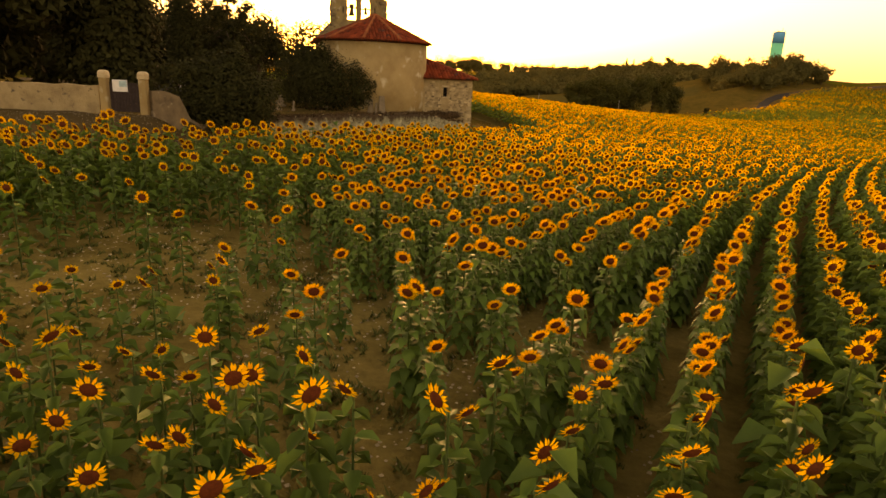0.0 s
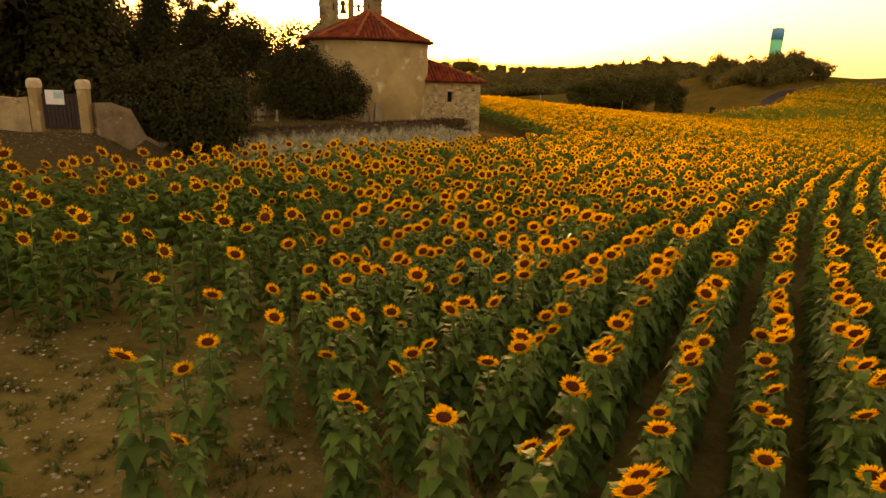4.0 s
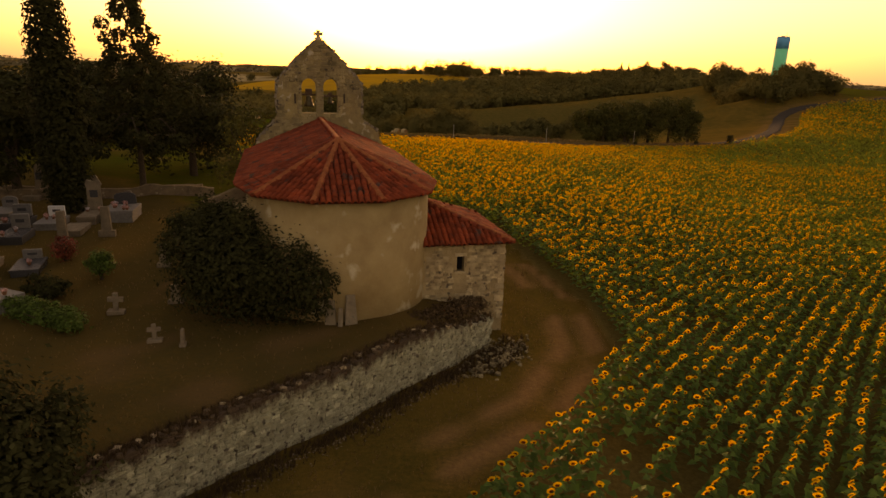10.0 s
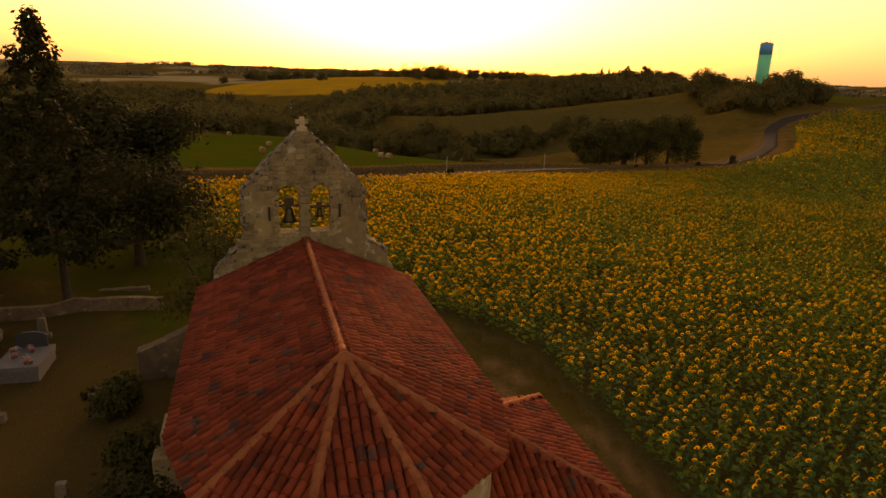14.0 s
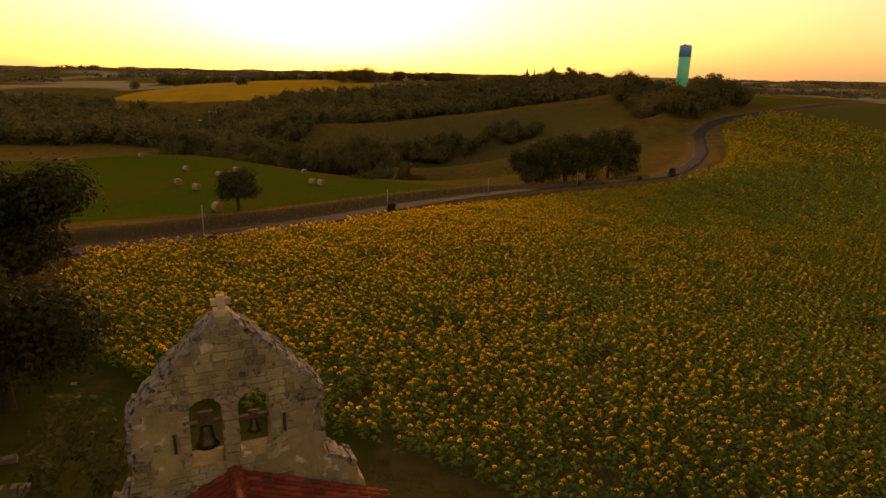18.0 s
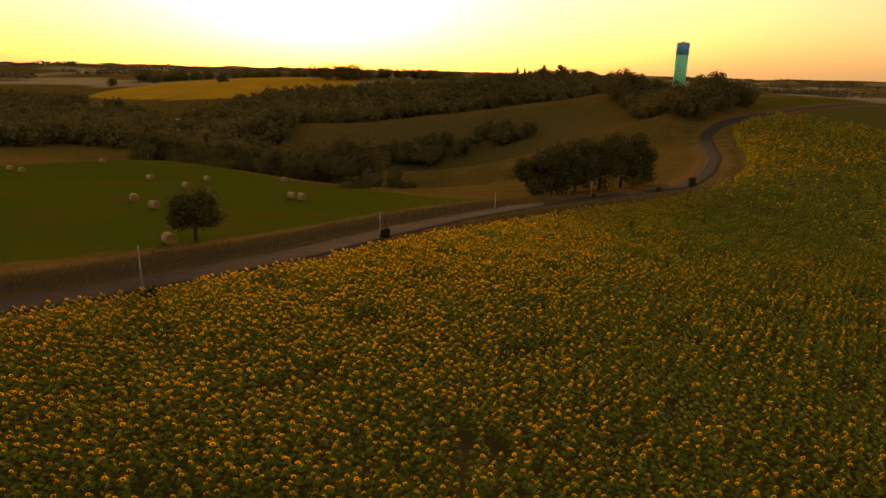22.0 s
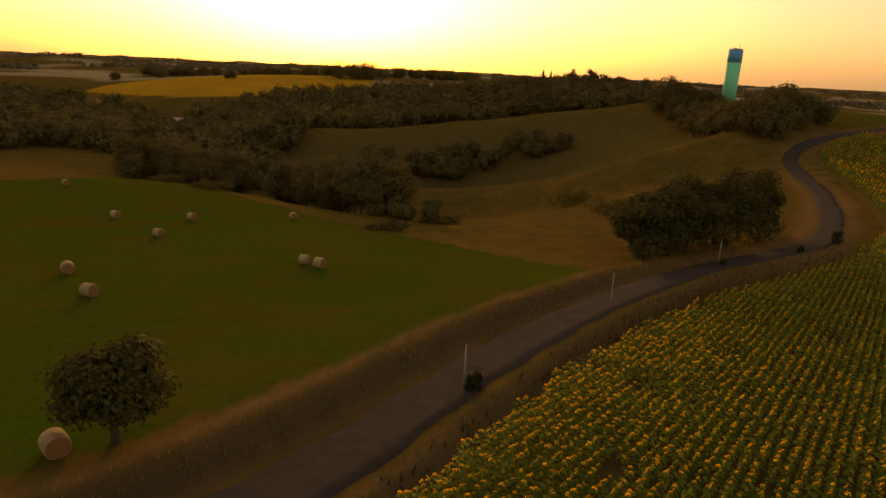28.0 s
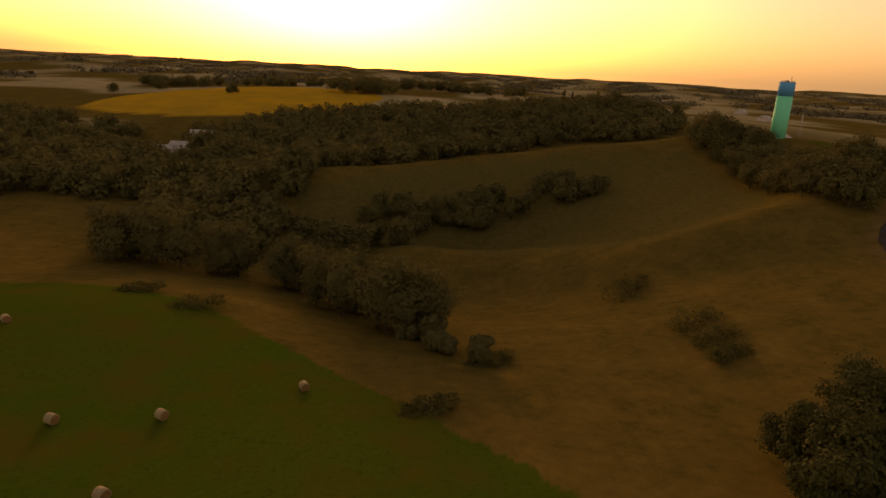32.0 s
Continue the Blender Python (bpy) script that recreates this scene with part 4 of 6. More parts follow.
def limbs(rng, height, spread, trunk_r, blobs, lean=(0, 0)):
    """Trunk and limbs that reach into the blobs."""
    vs, qs, o = [], [], 0
    fork = Vector((lean[0] * 0.5, lean[1] * 0.5, height * 0.33))
    runs = [([(0, 0, -0.4), (lean[0] * 0.2, lean[1] * 0.2, height * 0.16), fork], [trunk_r * 1.25, trunk_r, trunk_r * 0.8])]
    for bx, by, bz, *_ in blobs[:9]:
        end = Vector((bx, by, bz))
        mid = fork.lerp(end, 0.5) + Vector((rng.uniform(-0.3, 0.3), rng.uniform(-0.3, 0.3), height * 0.05))
        runs.append(([fork, mid, end], [trunk_r * 0.55, trunk_r * 0.3, trunk_r * 0.08]))
    for pts, radii in runs:
        v, q = tube(pts, radii, 7)
        vs.append(v), qs.append(q + o)
        o += len(v)
    return np.concatenate(vs), np.concatenate(qs)


def tree(name, label, category, x, y, height, width, seed, leaves=6000, size=0.16, mat=None, blobs=None, trunk=0.2, bare=0.3, z=None, group="", ragged=0.16):
    rng = np.random.default_rng(seed)
    if blobs is None:
        blobs = []
        for k in range(17):
            a, rr = rng.uniform(0, 6.28), width * 0.5 * math.sqrt(rng.uniform(0, 1)) * 0.72
            zz = height * rng.uniform(bare + 0.12, 0.88)
            s = width * rng.uniform(0.14, 0.25)
            blobs.append((rr * math.cos(a), rr * math.sin(a), zz, s, s, s * 0.85))
    ob = thing(name, label, category, group, m=pose(x, y, on_ground(x, y) - 0.05 if z is None else z, 0, 0, rng.uniform(0, 360)))
    v, q = limbs(rng, height, width, trunk, blobs)
    part("trunk", mesh_of("trunk", v, [q], [M_BARK], smooth=True), None, ob)
    v, q = leaf_cloud(rng, blobs, int(leaves * 0.68), size * 1.17, ragged=ragged, loose=0.4)
    part("crown", mesh_of("crown", v, [q], [mat or M_TREE_LEAF]), None, ob)
    return ob


def bush(name, label, x, y, blobs, seed, leaves, size, mat, category="bush"):
    rng = np.random.default_rng(seed)
    # shoots that break the outline
    shoots = []
    for bx, by, bz, rx, ry, rz in blobs:
        for k in range(5):
            a, up = rng.uniform(0, 6.28), rng.uniform(-0.1, 1.0)
            flat = math.sqrt(1 - up * up)
            shoots.append((bx + rx * flat * math.cos(a) * 0.95, by + ry * flat * math.sin(a) * 0.95, bz + rz * up * 0.95, rx * 0.24, ry * 0.24, rz * rng.uniform(0.2, 0.4)))
    blobs = blobs + shoots
    ob = thing(name, label, category, m=pose(x, y, on_ground(x, y) - 0.05))
    v, q = limbs(rng, max(b[2] + b[5] for b in blobs) * 0.5, 1, 0.09, blobs)
    part("stems", mesh_of("stems", v, [q], [M_BARK], smooth=True), None, ob)
    v, q = leaf_cloud(rng, blobs, int(leaves * 0.72), size * 1.14, loose=0.45)
    part("foliage", mesh_of("foliage", v, [q], [mat]), None, ob)
    return ob


# churchyard: cypresses, a tall conifer, oaks, the dark laurel by the apse and the large bush outside the wall
def cypress(x, y, height, radius, seed):
    blobs = [(0, 0, height * (0.03 + 0.95 * k / 21), radius * p, radius * p, height / 15) for k, p in enumerate([0.72, 0.85, 0.93, 0.97, 1, 1, 1, 1, 0.99, 0.98, 0.97, 0.95, 0.93, 0.9, 0.86, 0.81, 0.75, 0.66, 0.55, 0.42, 0.28, 0.12])]
    return tree("cypress", "tall dark columnar cypress in the churchyard", "cypress tree", x, y, height, radius * 2, seed, 26000, 0.12, M_DARK_LEAF, blobs, 0.22, group="cypresses", ragged=0.05)


cypress(-25.3, 62.5, 16.5, 1.62, 1)
blobs = [(0, 0, 16.5 * (0.03 + 0.95 * k / 15), 3.3 * p, 3.3 * p, 1.6) for k, p in enumerate((0.85, 1, 1.02, 1, 1, 0.98, 0.97, 0.95, 0.92, 0.88, 0.82, 0.74, 0.64, 0.52, 0.36, 0.15))]
tree("yew_tree", "massive dark evergreen inside the churchyard gate", "yew tree", -23.7, 46.0, 16.5, 6.6, 21, 44000, 0.19, M_DARK_LEAF, blobs, 0.35, ragged=0.1)
rng = np.random.default_rng(5)
conifer = []
for k in range(60):
    t = k / 59
    a, rr = k * 2.4 + rng.uniform(-0.5, 0.5), (1.0 - t) ** 0.5 * 3.0 * rng.uniform(0.3, 1.05)
    conifer.append((rr * math.cos(a), rr * math.sin(a), 3.0 + t * 12.2, 0.95 - 0.45 * t, 0.95 - 0.45 * t, 0.55))
tree("conifer", "tall open-crowned conifer beyond the graves", "conifer tree", -23.2, 68.5, 15.6, 6, 6, 16000, 0.13, M_DARK_LEAF, conifer, 0.2)
tree("oak_tree", "broad dark oak behind the churchyard wall", "oak tree", -22.3, 76.0, 7.6, 10.5, 7, 10000, 0.16, M_DARK_LEAF, None, 0.3, 0.12)
tree("oak_tree", "broad dark oak behind the churchyard wall", "oak tree", -30.5, 72.0, 6.3, 8, 8, 9000, 0.17, M_DARK_LEAF, None, 0.3, 0.12)
tree("oak_tree", "broad oak at the corner of the sunflower field", "oak tree", -31.5, 97.0, 9.0, 12, 9, 19000, 0.2, M_DARK_LEAF, None, 0.32, 0.08)
tree("oak_tree", "broad oak at the corner of the sunflower field", "oak tree", -38.0, 94.5, 9.0, 12, 10, 16000, 0.22, M_DARK_LEAF, None, 0.32, 0.08)
tree("oak_tree", "dark oak on the verge", "oak tree", -45.5, 88.5, 7.5, 10, 12, 10000, 0.22, M_DARK_LEAF, None, 0.32, 0.1)
tree("fig_tree", "thin sparse tree with twisted branches by the chapel", "tree", -13.4, 62.6, 7.6, 4.6, 13, 2200, 0.12, None, None, 0.16, 0.25)
tree("shade_tree", "dense dark tree inside the churchyard gate", "tree", -29.2, 41.5, 16.0, 12, 15, 42000, 0.26, M_DARK_LEAF, None, 0.3, 0.05)
tree("shade_tree", "dense dark tree against the churchyard wall", "tree", -33.0, 54.0, 11.0, 8, 17, 12000, 0.24, M_DARK_LEAF, None, 0.25, 0.02)
tree("shade_tree", "leafy tree beyond the cypress in the churchyard", "tree", -31.2, 66.5, 7.6, 6, 16, 5000, 0.16, M_DARK_LEAF, None, 0.3, 0.05)
bush("laurel", "large dark evergreen bush against the apse", -9.1, 45.5, [(0, 0, 2.0, 2.6, 1.9, 2.1), (1.7, -0.4, 1.7, 1.7, 1.2, 1.8), (-1.4, 1.0, 2.2, 1.8, 1.8, 2.1), (-0.4, 1.0, 3.2, 1.6, 1.4, 1.2), (3.0, -0.7, 1.6, 0.9, 0.8, 1.3), (-1.2, 1.6, 3.3, 1.2, 1.2, 1.0)], 17, 42000, 0.07, M_DARK_LEAF)
bush("bramble", "large dark bush spilling over the churchyard wall", -11.8, 33.7, [(0, 0, 1.9, 2.7, 2.1, 2.0), (-1.5, 0.3, 1.7, 2.1, 1.8, 1.8), (1.4, -0.3, 1.5, 1.6, 1.5, 1.6), (-0.2, 0.4, 2.8, 1.7, 1.4, 1.1), (0.6, -1.0, 0.8, 1.9, 1.2, 1.2)], 18, 40000, 0.075, M_DARK_LEAF)

# the lone tree and the clump by the lane
tree("walnut_tree", "lone round-crowned tree on the meadow's edge", "tree", -18.5, 127.4, 5.8, 6.4, 19, 11000, 0.15, None, [(0, 0, 3.5, 2.3, 2.3, 1.7), (-1.3, 0.5, 3.0, 1.5, 1.5, 1.2), (1.4, -0.4, 3.1, 1.5, 1.5, 1.25), (0.3, 1.2, 4.3, 1.5, 1.5, 1.1), (-0.6, -0.9, 4.5, 1.4, 1.4, 1.1), (1.0, 0.8, 2.5, 1.5, 1.5, 1.0), (-1.0, -1.2, 2.6, 1.5, 1.5, 1.0)], 0.2, 0.12)
for k, (x, y, h, w) in enumerate(((34.5, 176.5, 8.0, 8.0), (39.5, 180, 9.5, 9.5), (45.5, 182.5, 10.5, 11), (52.5, 186.0, 12.0, 12), (59.0, 189.5, 12.5, 11), (49.0, 191.0, 11.5, 11), (40.5, 188.0, 10.0, 9), (65.5, 193.0, 9.0, 9))):
    tree("oak_tree", "large spreading oak in the clump beside the lane", "oak tree", x, y, h, w, 30 + k, 11000, 0.21, None, None, 0.32, 0.1, group="oaks beside the lane")

# ---- sunflowers ----
def head_parts(petals, radius=0.125, ring=2):
    """Petals and disc of a flower head that faces -y, centred on the origin."""
    pv, pf, rng = [], [], random.Random(3)
    for layer in range(ring):
        for k in range(petals):
            a = 2 * math.pi * (k + 0.5 * layer) / petals + rng.uniform(-0.1, 0.1)
            r0, r1, w = radius * 0.5, radius * rng.uniform(0.85, 1.2), radius * 1.45 / petals * 1.4
            c, s = math.cos(a), math.sin(a)
            o = len(pv)
            y0, y1 = -0.004 - 0.004 * layer, rng.uniform(-0.012, 0.02)
            for r, ww, y in ((r0, w * 0.6, y0), (r0 + (r1 - r0) * 0.55, w, (y0 + y1) / 2 - 0.006), (r1, 0.0, y1)):
                pv.append((c * r - s * ww, y, s * r + c * ww))
                if ww:
                    pv.append((c * r + s * ww, y, s * r - c * ww))
            pf += [(o, o + 1, o + 3), (o, o + 3, o + 2), (o + 2, o + 3, o + 4)]
    n = 10
    dv, df = [(0, -0.026, 0)], []
    for r, y in ((radius * 0.34, -0.022), (radius * 0.58, -0.006)):
        dv += [(math.cos(2 * math.pi * k / n) * r, y, math.sin(2 * math.pi * k / n) * r) for k in range(n)]
    for k in range(n):
        j = (k + 1) % n
        df += [(0, 1 + j, 1 + k), (1 + k, 1 + j, 1 + n + j), (1 + k, 1 + n + j, 1 + n + k)]
    return (np.array(pv), np.array(pf)), (np.array(dv), np.array(df))


def leaf_parts(count, rng, low=0.15, high=1.5, plain=False):
    """Broad pointed leaves round a stem, folded along the midrib, their tips hanging."""
    vs, fs = [], []
    for k in range(count):
        a, t = k * 2.4 + rng.uniform(-0.4, 0.4), (k + 0.5) / count
        z, ln = low + (high - low) * t, (0.19 - 0.08 * t * t) * rng.uniform(0.7, 1.25)
        w, lift, c, s = ln * 0.5, rng.uniform(0.0, 0.08), math.cos(a), math.sin(a)
        drop = rng.uniform(0.3, 1.0)
        o, roll = len(vs), rng.uniform(-0.25, 0.25)
        shape = ((0, 0), (0.1, 0.78), (0.6, 0.72), (1.0, 0), (0.6, -0.72), (0.1, -0.78)) if plain else ((0, 0), (0.04, 0.72), (0.14, 0), (0.04, -0.72), (0.45, 0.85), (0.5, 0), (0.45, -0.85), (1.0, 0))
        for u, v in shape:
            x, y = (0.08 if u else 0.01) + u * ln, v * w
            dz = lift * math.sin(u * 3.1) - drop * ln * u * u + (0.16 * abs(v) - 0.1) * w + roll * y
            vs.append((x * c - y * s, x * s + y * c, z + dz))
        fs += [(o + i, o + j, o + m) for i, j, m in (((0, 2, 1), (0, 3, 2), (0, 4, 3), (0, 5, 4)) if plain else ((0, 2, 1), (0, 3, 2), (1, 2, 5), (1, 5, 4), (2, 3, 6), (2, 6, 5), (4, 5, 7), (5, 6, 7)))]
    return np.array(vs), np.array(fs)


def sunflower_parts(leaves, petals, ring, seed, plain=False):
    rng = random.Random(seed)
    tilt = rng.uniform(-0.68, -0.12)
    (pv, pf), (dv, df) = head_parts(petals, ring=ring)
    turn = np.array(Matrix.Rotation(-tilt, 3, "X") @ Matrix.Rotation(rng.uniform(-0.25, 0.25), 3, "Z"))
    at = np.array([0, -0.1, 1.6])
    pv, dv = pv @ turn.T + at, dv @ turn.T + at
    sv, sq = tube([(0, 0, -0.05), (0.01, 0.01, 0.8), (0, 0.02, 1.5), (0, -0.03, 1.6), (0, -0.085, 1.6)], [0.016, 0.014, 0.011, 0.011, 0.03], 4)
    sf = np.concatenate([sq[:, :3], sq[:, [0, 2, 3]]])
    lv, lf = leaf_parts(leaves, rng, plain=plain)
    return [(pv, pf, 0), (dv, df, 1), (lv, lf, 2), (sv, sf, 3)]


def lump(parts):
    vs, fs, ms, o = [], [], [], 0
    for v, f, m in parts:
        vs.append(v), fs.append(f + o), ms.append(np.full(len(f), m))
        o += len(v)
    return np.concatenate(vs), np.concatenate(fs), np.concatenate(ms)


def plain_sunflower(seed, flower=True):
    """A light version for plants further off."""
    rng = random.Random(seed)
    parts = []
    if flower:
        n, r = 7, 0.106
        v = [(0, 0.01, 0)] + [(math.cos(2 * math.pi * k / n) * r * rng.uniform(0.9, 1.1), 0, math.sin(2 * math.pi * k / n) * r * rng.uniform(0.9, 1.1)) for k in range(n)]
        f = [(0, 1 + (k + 1) % n, 1 + k) for k in range(n)]
        d = [(math.cos(2 * math.pi * k / 6) * r * 0.56, -0.02, math.sin(2 * math.pi * k / 6) * r * 0.54) for k in range(6)]
        turn = np.array(Matrix.Rotation(rng.uniform(0.1, 0.55), 3, "X"))
        at = np.array([0, -0.1, 1.6])
        parts = [(np.array(v) @ turn.T + at, np.array(f), 0), (np.array(d) @ turn.T + at, np.array([(0, 2, 1), (0, 3, 2), (0, 4, 3), (0, 5, 4)]), 1)]
    vs, fs = [], []
    for k in range(6):
        a, z, ln = k * 2.4 + rng.uniform(-0.5, 0.5), 0.6 + 0.18 * k, 0.37 - 0.022 * k
        c, s = math.cos(a), math.sin(a)
        o = len(vs)
        for x, y, dz in ((0, 0, 0.0), (ln * 0.5, ln * 0.42, 0.06), (ln, 0, -0.1), (ln * 0.5, -ln * 0.42, 0.06)):
            vs.append((x * c - y * s, x * s + y * c, z + dz))
        fs += [(o, o + 1, o + 2), (o, o + 2, o + 3)]
    parts.append((np.array(vs), np.array(fs), 2))
    return lump(parts)


def row_lean(y):
    """How far a seed row has drifted sideways by y: the rows bend as they follow the field's edge."""
    y = np.asarray(y, float)
    return np.where(y < 80, 0.43 * y + 0.00385 * y * y, 0.43 * 80 + 0.00385 * 6400 + 1.07 * (y - 80))


rng = np.random.default_rng(11)
px, py = [], []
# the rows close up in the middle of the field and show towards the lane
for step, y0, y1 in ((0.27, -4, 100), (0.22, 100, 300)):
    KX, PY = np.meshgrid(np.arange(-300, 230), np.arange(y0, y1, step))
    px.append((KX * (0.92 + 0.11 * smoothstep(60, 125, PY)) + row_lean(PY)).ravel())
    py.append((PY + rng.uniform(-0.42, 0.42, PY.shape) * step).ravel())
px, py = np.concatenate(px), np.concatenate(py)
ok = inside(FIELD, px, py) & (px < 175) & (py > -4) & (along(LANE, px, py)[0] > 5.4 + 0.5 * wobble(px, py, 3.0, 2.0))
px, py = px[ok], py[ok]
px += rng.normal(0, 1, len(px)) * (0.05 + 0.16 * smoothstep(48, 66, py) * smoothstep(18, 38, along(LANE, px, py)[0]))
# the poor stony corner near the start, and gaps where the seed failed
stony = np.exp(-(((px + 5.2) / 3.6) ** 2 + ((py - 11.2) / 3.4) ** 2)) + np.exp(-(((px + 0.6) / 2.0) ** 2 + ((py - 7.6) / 3.2) ** 2)) + 0.8 * np.exp(-(((px + 6.5) / 3.0) ** 2 + ((py - 8.0) / 3.0) ** 2))
thin = np.clip(1.0 - 0.9 * stony, 0.16, 1) * np.where(wobble(px, py, 5.5, 9.0) > 0.55, 0.35, 1.0)
near = np.hypot(px - 1, (py - 12) * 0.75)
keep = rng.uniform(size=len(px)) < thin * np.where((near > 75) & ~((py > 96) & (px < 62)), 0.6, 1) * np.where(px > 70, 0.42, 1) * np.where(px > 120, 0.55, 1)
px, py, near = px[keep], py[keep], near[keep]
pz = ground_z(px, py)
size = rng.normal(1.0, 0.09, len(px)) * np.where((near > 75) & ~((py > 96) & (px < 62)), 1.12, 1) * np.where(px > 70, 1.35, 1) * np.where(px > 120, 1.3, 1)
size *= 1 - 0.22 * np.exp(-(((px + 4) / 6) ** 2 + ((py - 9) / 6) ** 2))
turn = rng.normal(0.0, 0.38, len(px)) + 0.06
shy = np.minimum(px - (22 - 0.37 * (py - 63)), px - (8.5 + 0.9 * (py - 107))) + 6 * wobble(px, py, 16, 6.0) + 4 * wobble(px, py, 5, 2.0)
green = smoothstep(-5, 8, shy) * (1 - 0.8 * smoothstep(175, 205, py))
bloom = rng.uniform(size=len(px)) > 0.22 * ((py > 126) & (px > 6) & (py < 180)) + 0.1 + 0.14 * smoothstep(45, 85, px) + 0.38 * green * smoothstep(4, 16, along(LANE, px, py)[0]) + 0.25 * (wobble(px, py, 7, 4.0) > 0.35) * smoothstep(20, 34, near)

SUN_MATS = [M_PETAL, M_DISC, M_LEAF, M_STEM]
BACKLIT_MATS = [M_PETAL, M_DISC, M_LEAF_BACKLIT, M_STEM]


def sow(name, variants, chosen, label, mats=SUN_MATS):
    """Joins the chosen plants into one mesh."""
    vs, fs, ms, o = [], [], [], 0
    lots = rng.integers(0, len(variants), len(chosen))
    for k, (v, f, m) in enumerate(variants):
        c = chosen[lots == k]
        if not len(c):
            continue
        ca, sa, s = np.cos(turn[c])[:, None], np.sin(turn[c])[:, None], size[c][:, None]
        x = (v[:, 0] * ca - v[:, 1] * sa) * s + px[c][:, None]
        y = (v[:, 0] * sa + v[:, 1] * ca) * s + py[c][:, None]
        z = v[:, 2] * s + pz[c][:, None]
        vs.append(np.stack([x, y, z], -1).reshape(-1, 3))
        fs.append((f[None] + (np.arange(len(c)) * len(v))[:, None, None]).reshape(-1, 3) + o)
        ms.append(np.tile(m, len(c)))
        o += len(c) * len(v)
    me = mesh_of(name, np.concatenate(vs), [np.concatenate(fs)], mats, np.concatenate(ms))
    return tagged(new(name, me), label, "sunflowers", kind="stuff")


order = np.argsort(near)
singles = order[:300]
rest = order[300:]
d = near[rest]
mid, far = rest[(d < 12.5) & bloom[rest]], rest[(d >= 12.5) & bloom[rest]]
leafy = rest[~bloom[rest]]
sow("sunflower_rows", [lump(sunflower_parts(24, 19, 1, s, True)) for s in range(5)], mid, "rows of flowering sunflowers with broad green leaves")
# plain green leaves thin out with distance; the rest carry painted backlight
plain_green = rng.uniform(size=len(px)) < smoothstep(60, 17, near)
far_kinds, leaf_kinds = [plain_sunflower(s) for s in range(6)], [plain_sunflower(s, False) for s in range(20, 24)]
sow("sunflower_field", far_kinds, far[plain_green[far]], "flowering sunflowers with deep green leaves")
sow("sunflower_field", far_kinds, far[~plain_green[far]], "wide field of flowering sunflowers, leaves in a painted backlit tone", BACKLIT_MATS)
sow("sunflower_leaves", leaf_kinds, leafy[plain_green[leafy]], "sunflowers turned away, green leaves showing")
sow("sunflower_leaves", leaf_kinds, leafy[~plain_green[leafy]], "sunflowers turned away, leaves in a painted backlit tone showing", BACKLIT_MATS)
KINDS = []
for s in range(6):
    made = sunflower_parts(46, 26, 2, 40 + s)
    KINDS.append([mesh_of(n, v, [f], [SUN_MATS[m]]) for n, (v, f, m) in zip(("petals", "disc", "leaves", "stem"), made)])
for i in singles:
    kind = KINDS[int(rng.integers(0, 6))]
    ob = thing("sunflower", "flowering sunflower with a brown disc on a leafy stem", "sunflower", "sunflowers in the field", m=pose(px[i], py[i], pz[i], 0, 0, math.degrees(turn[i])) @ Matrix.Scale(size[i], 4))
    for n, me in zip(("petals", "disc", "leaves", "stem"), kind):
        part(n, me, None, ob)

# weeds and pebbles on the stony corner
rng = np.random.default_rng(88)


def litter(name, label, category, x, y, template, faces, mat, scale, lift=0.0, lean=0.25):
    """Small bits strewn over the ground, joined."""
    n = len(x)
    a, s = rng.uniform(0, 6.28, n), scale * rng.uniform(0.5, 1.5, n)
    v = np.stack([(template[:, 0] * np.cos(a)[:, None] - template[:, 1] * np.sin(a)[:, None]) * s[:, None] + np.asarray(x)[:, None], (template[:, 0] * np.sin(a)[:, None] + template[:, 1] * np.cos(a)[:, None]) * s[:, None] + np.asarray(y)[:, None], template[:, 2] * s[:, None] + ground_z(x, y)[:, None] + lift], -1)
    f = (faces[None] + (np.arange(n) * len(template))[:, None, None]).reshape(-1, faces.shape[1])
    return tagged(new(name, mesh_of(name, v.reshape(-1, 3), [f], [mat])), label, category, kind="stuff")


def tuft(blades, seed, spread=0.16, width=0.02):
    r, vs, fs = random.Random(seed), [], []
    for k in range(blades):
        a, h, o = r.uniform(0, 6.28), r.uniform(0.5, 1.0), len(vs)
        bx, by, out = r.uniform(-spread, spread) * 0.5, r.uniform(-spread, spread) * 0.5, r.uniform(0.1, 0.6) * h
        vs += [(bx - width * math.sin(a), by + width * math.cos(a), 0), (bx + width * math.sin(a), by - width * math.cos(a), 0), (bx + out * math.cos(a), by + out * math.sin(a), h)]
        fs.append((o, o + 1, o + 2))
    return np.array(vs), np.array(fs)


TUFT, TUFT_F = tuft(12, 1)
WEED, WEED_F = tuft(14, 2, 0.9, 0.09)
WEED = WEED * (1.3, 1.3, 0.5)
OCTA, OCTA_F = np.array([(1, 0, 0), (0, 0.8, 0), (-0.9, 0, 0), (0, -1.1, 0), (0, 0, 0.6), (0, 0, -0.5)]), np.array([(0, 1, 4), (1, 2, 4), (2, 3, 4), (3, 0, 4)])


def strew(count, box4, test):
    x, y = rng.uniform(box4[0], box4[1], count), rng.uniform(box4[2], box4[3], count)
    ok = test(x, y)
    return x[ok], y[ok]


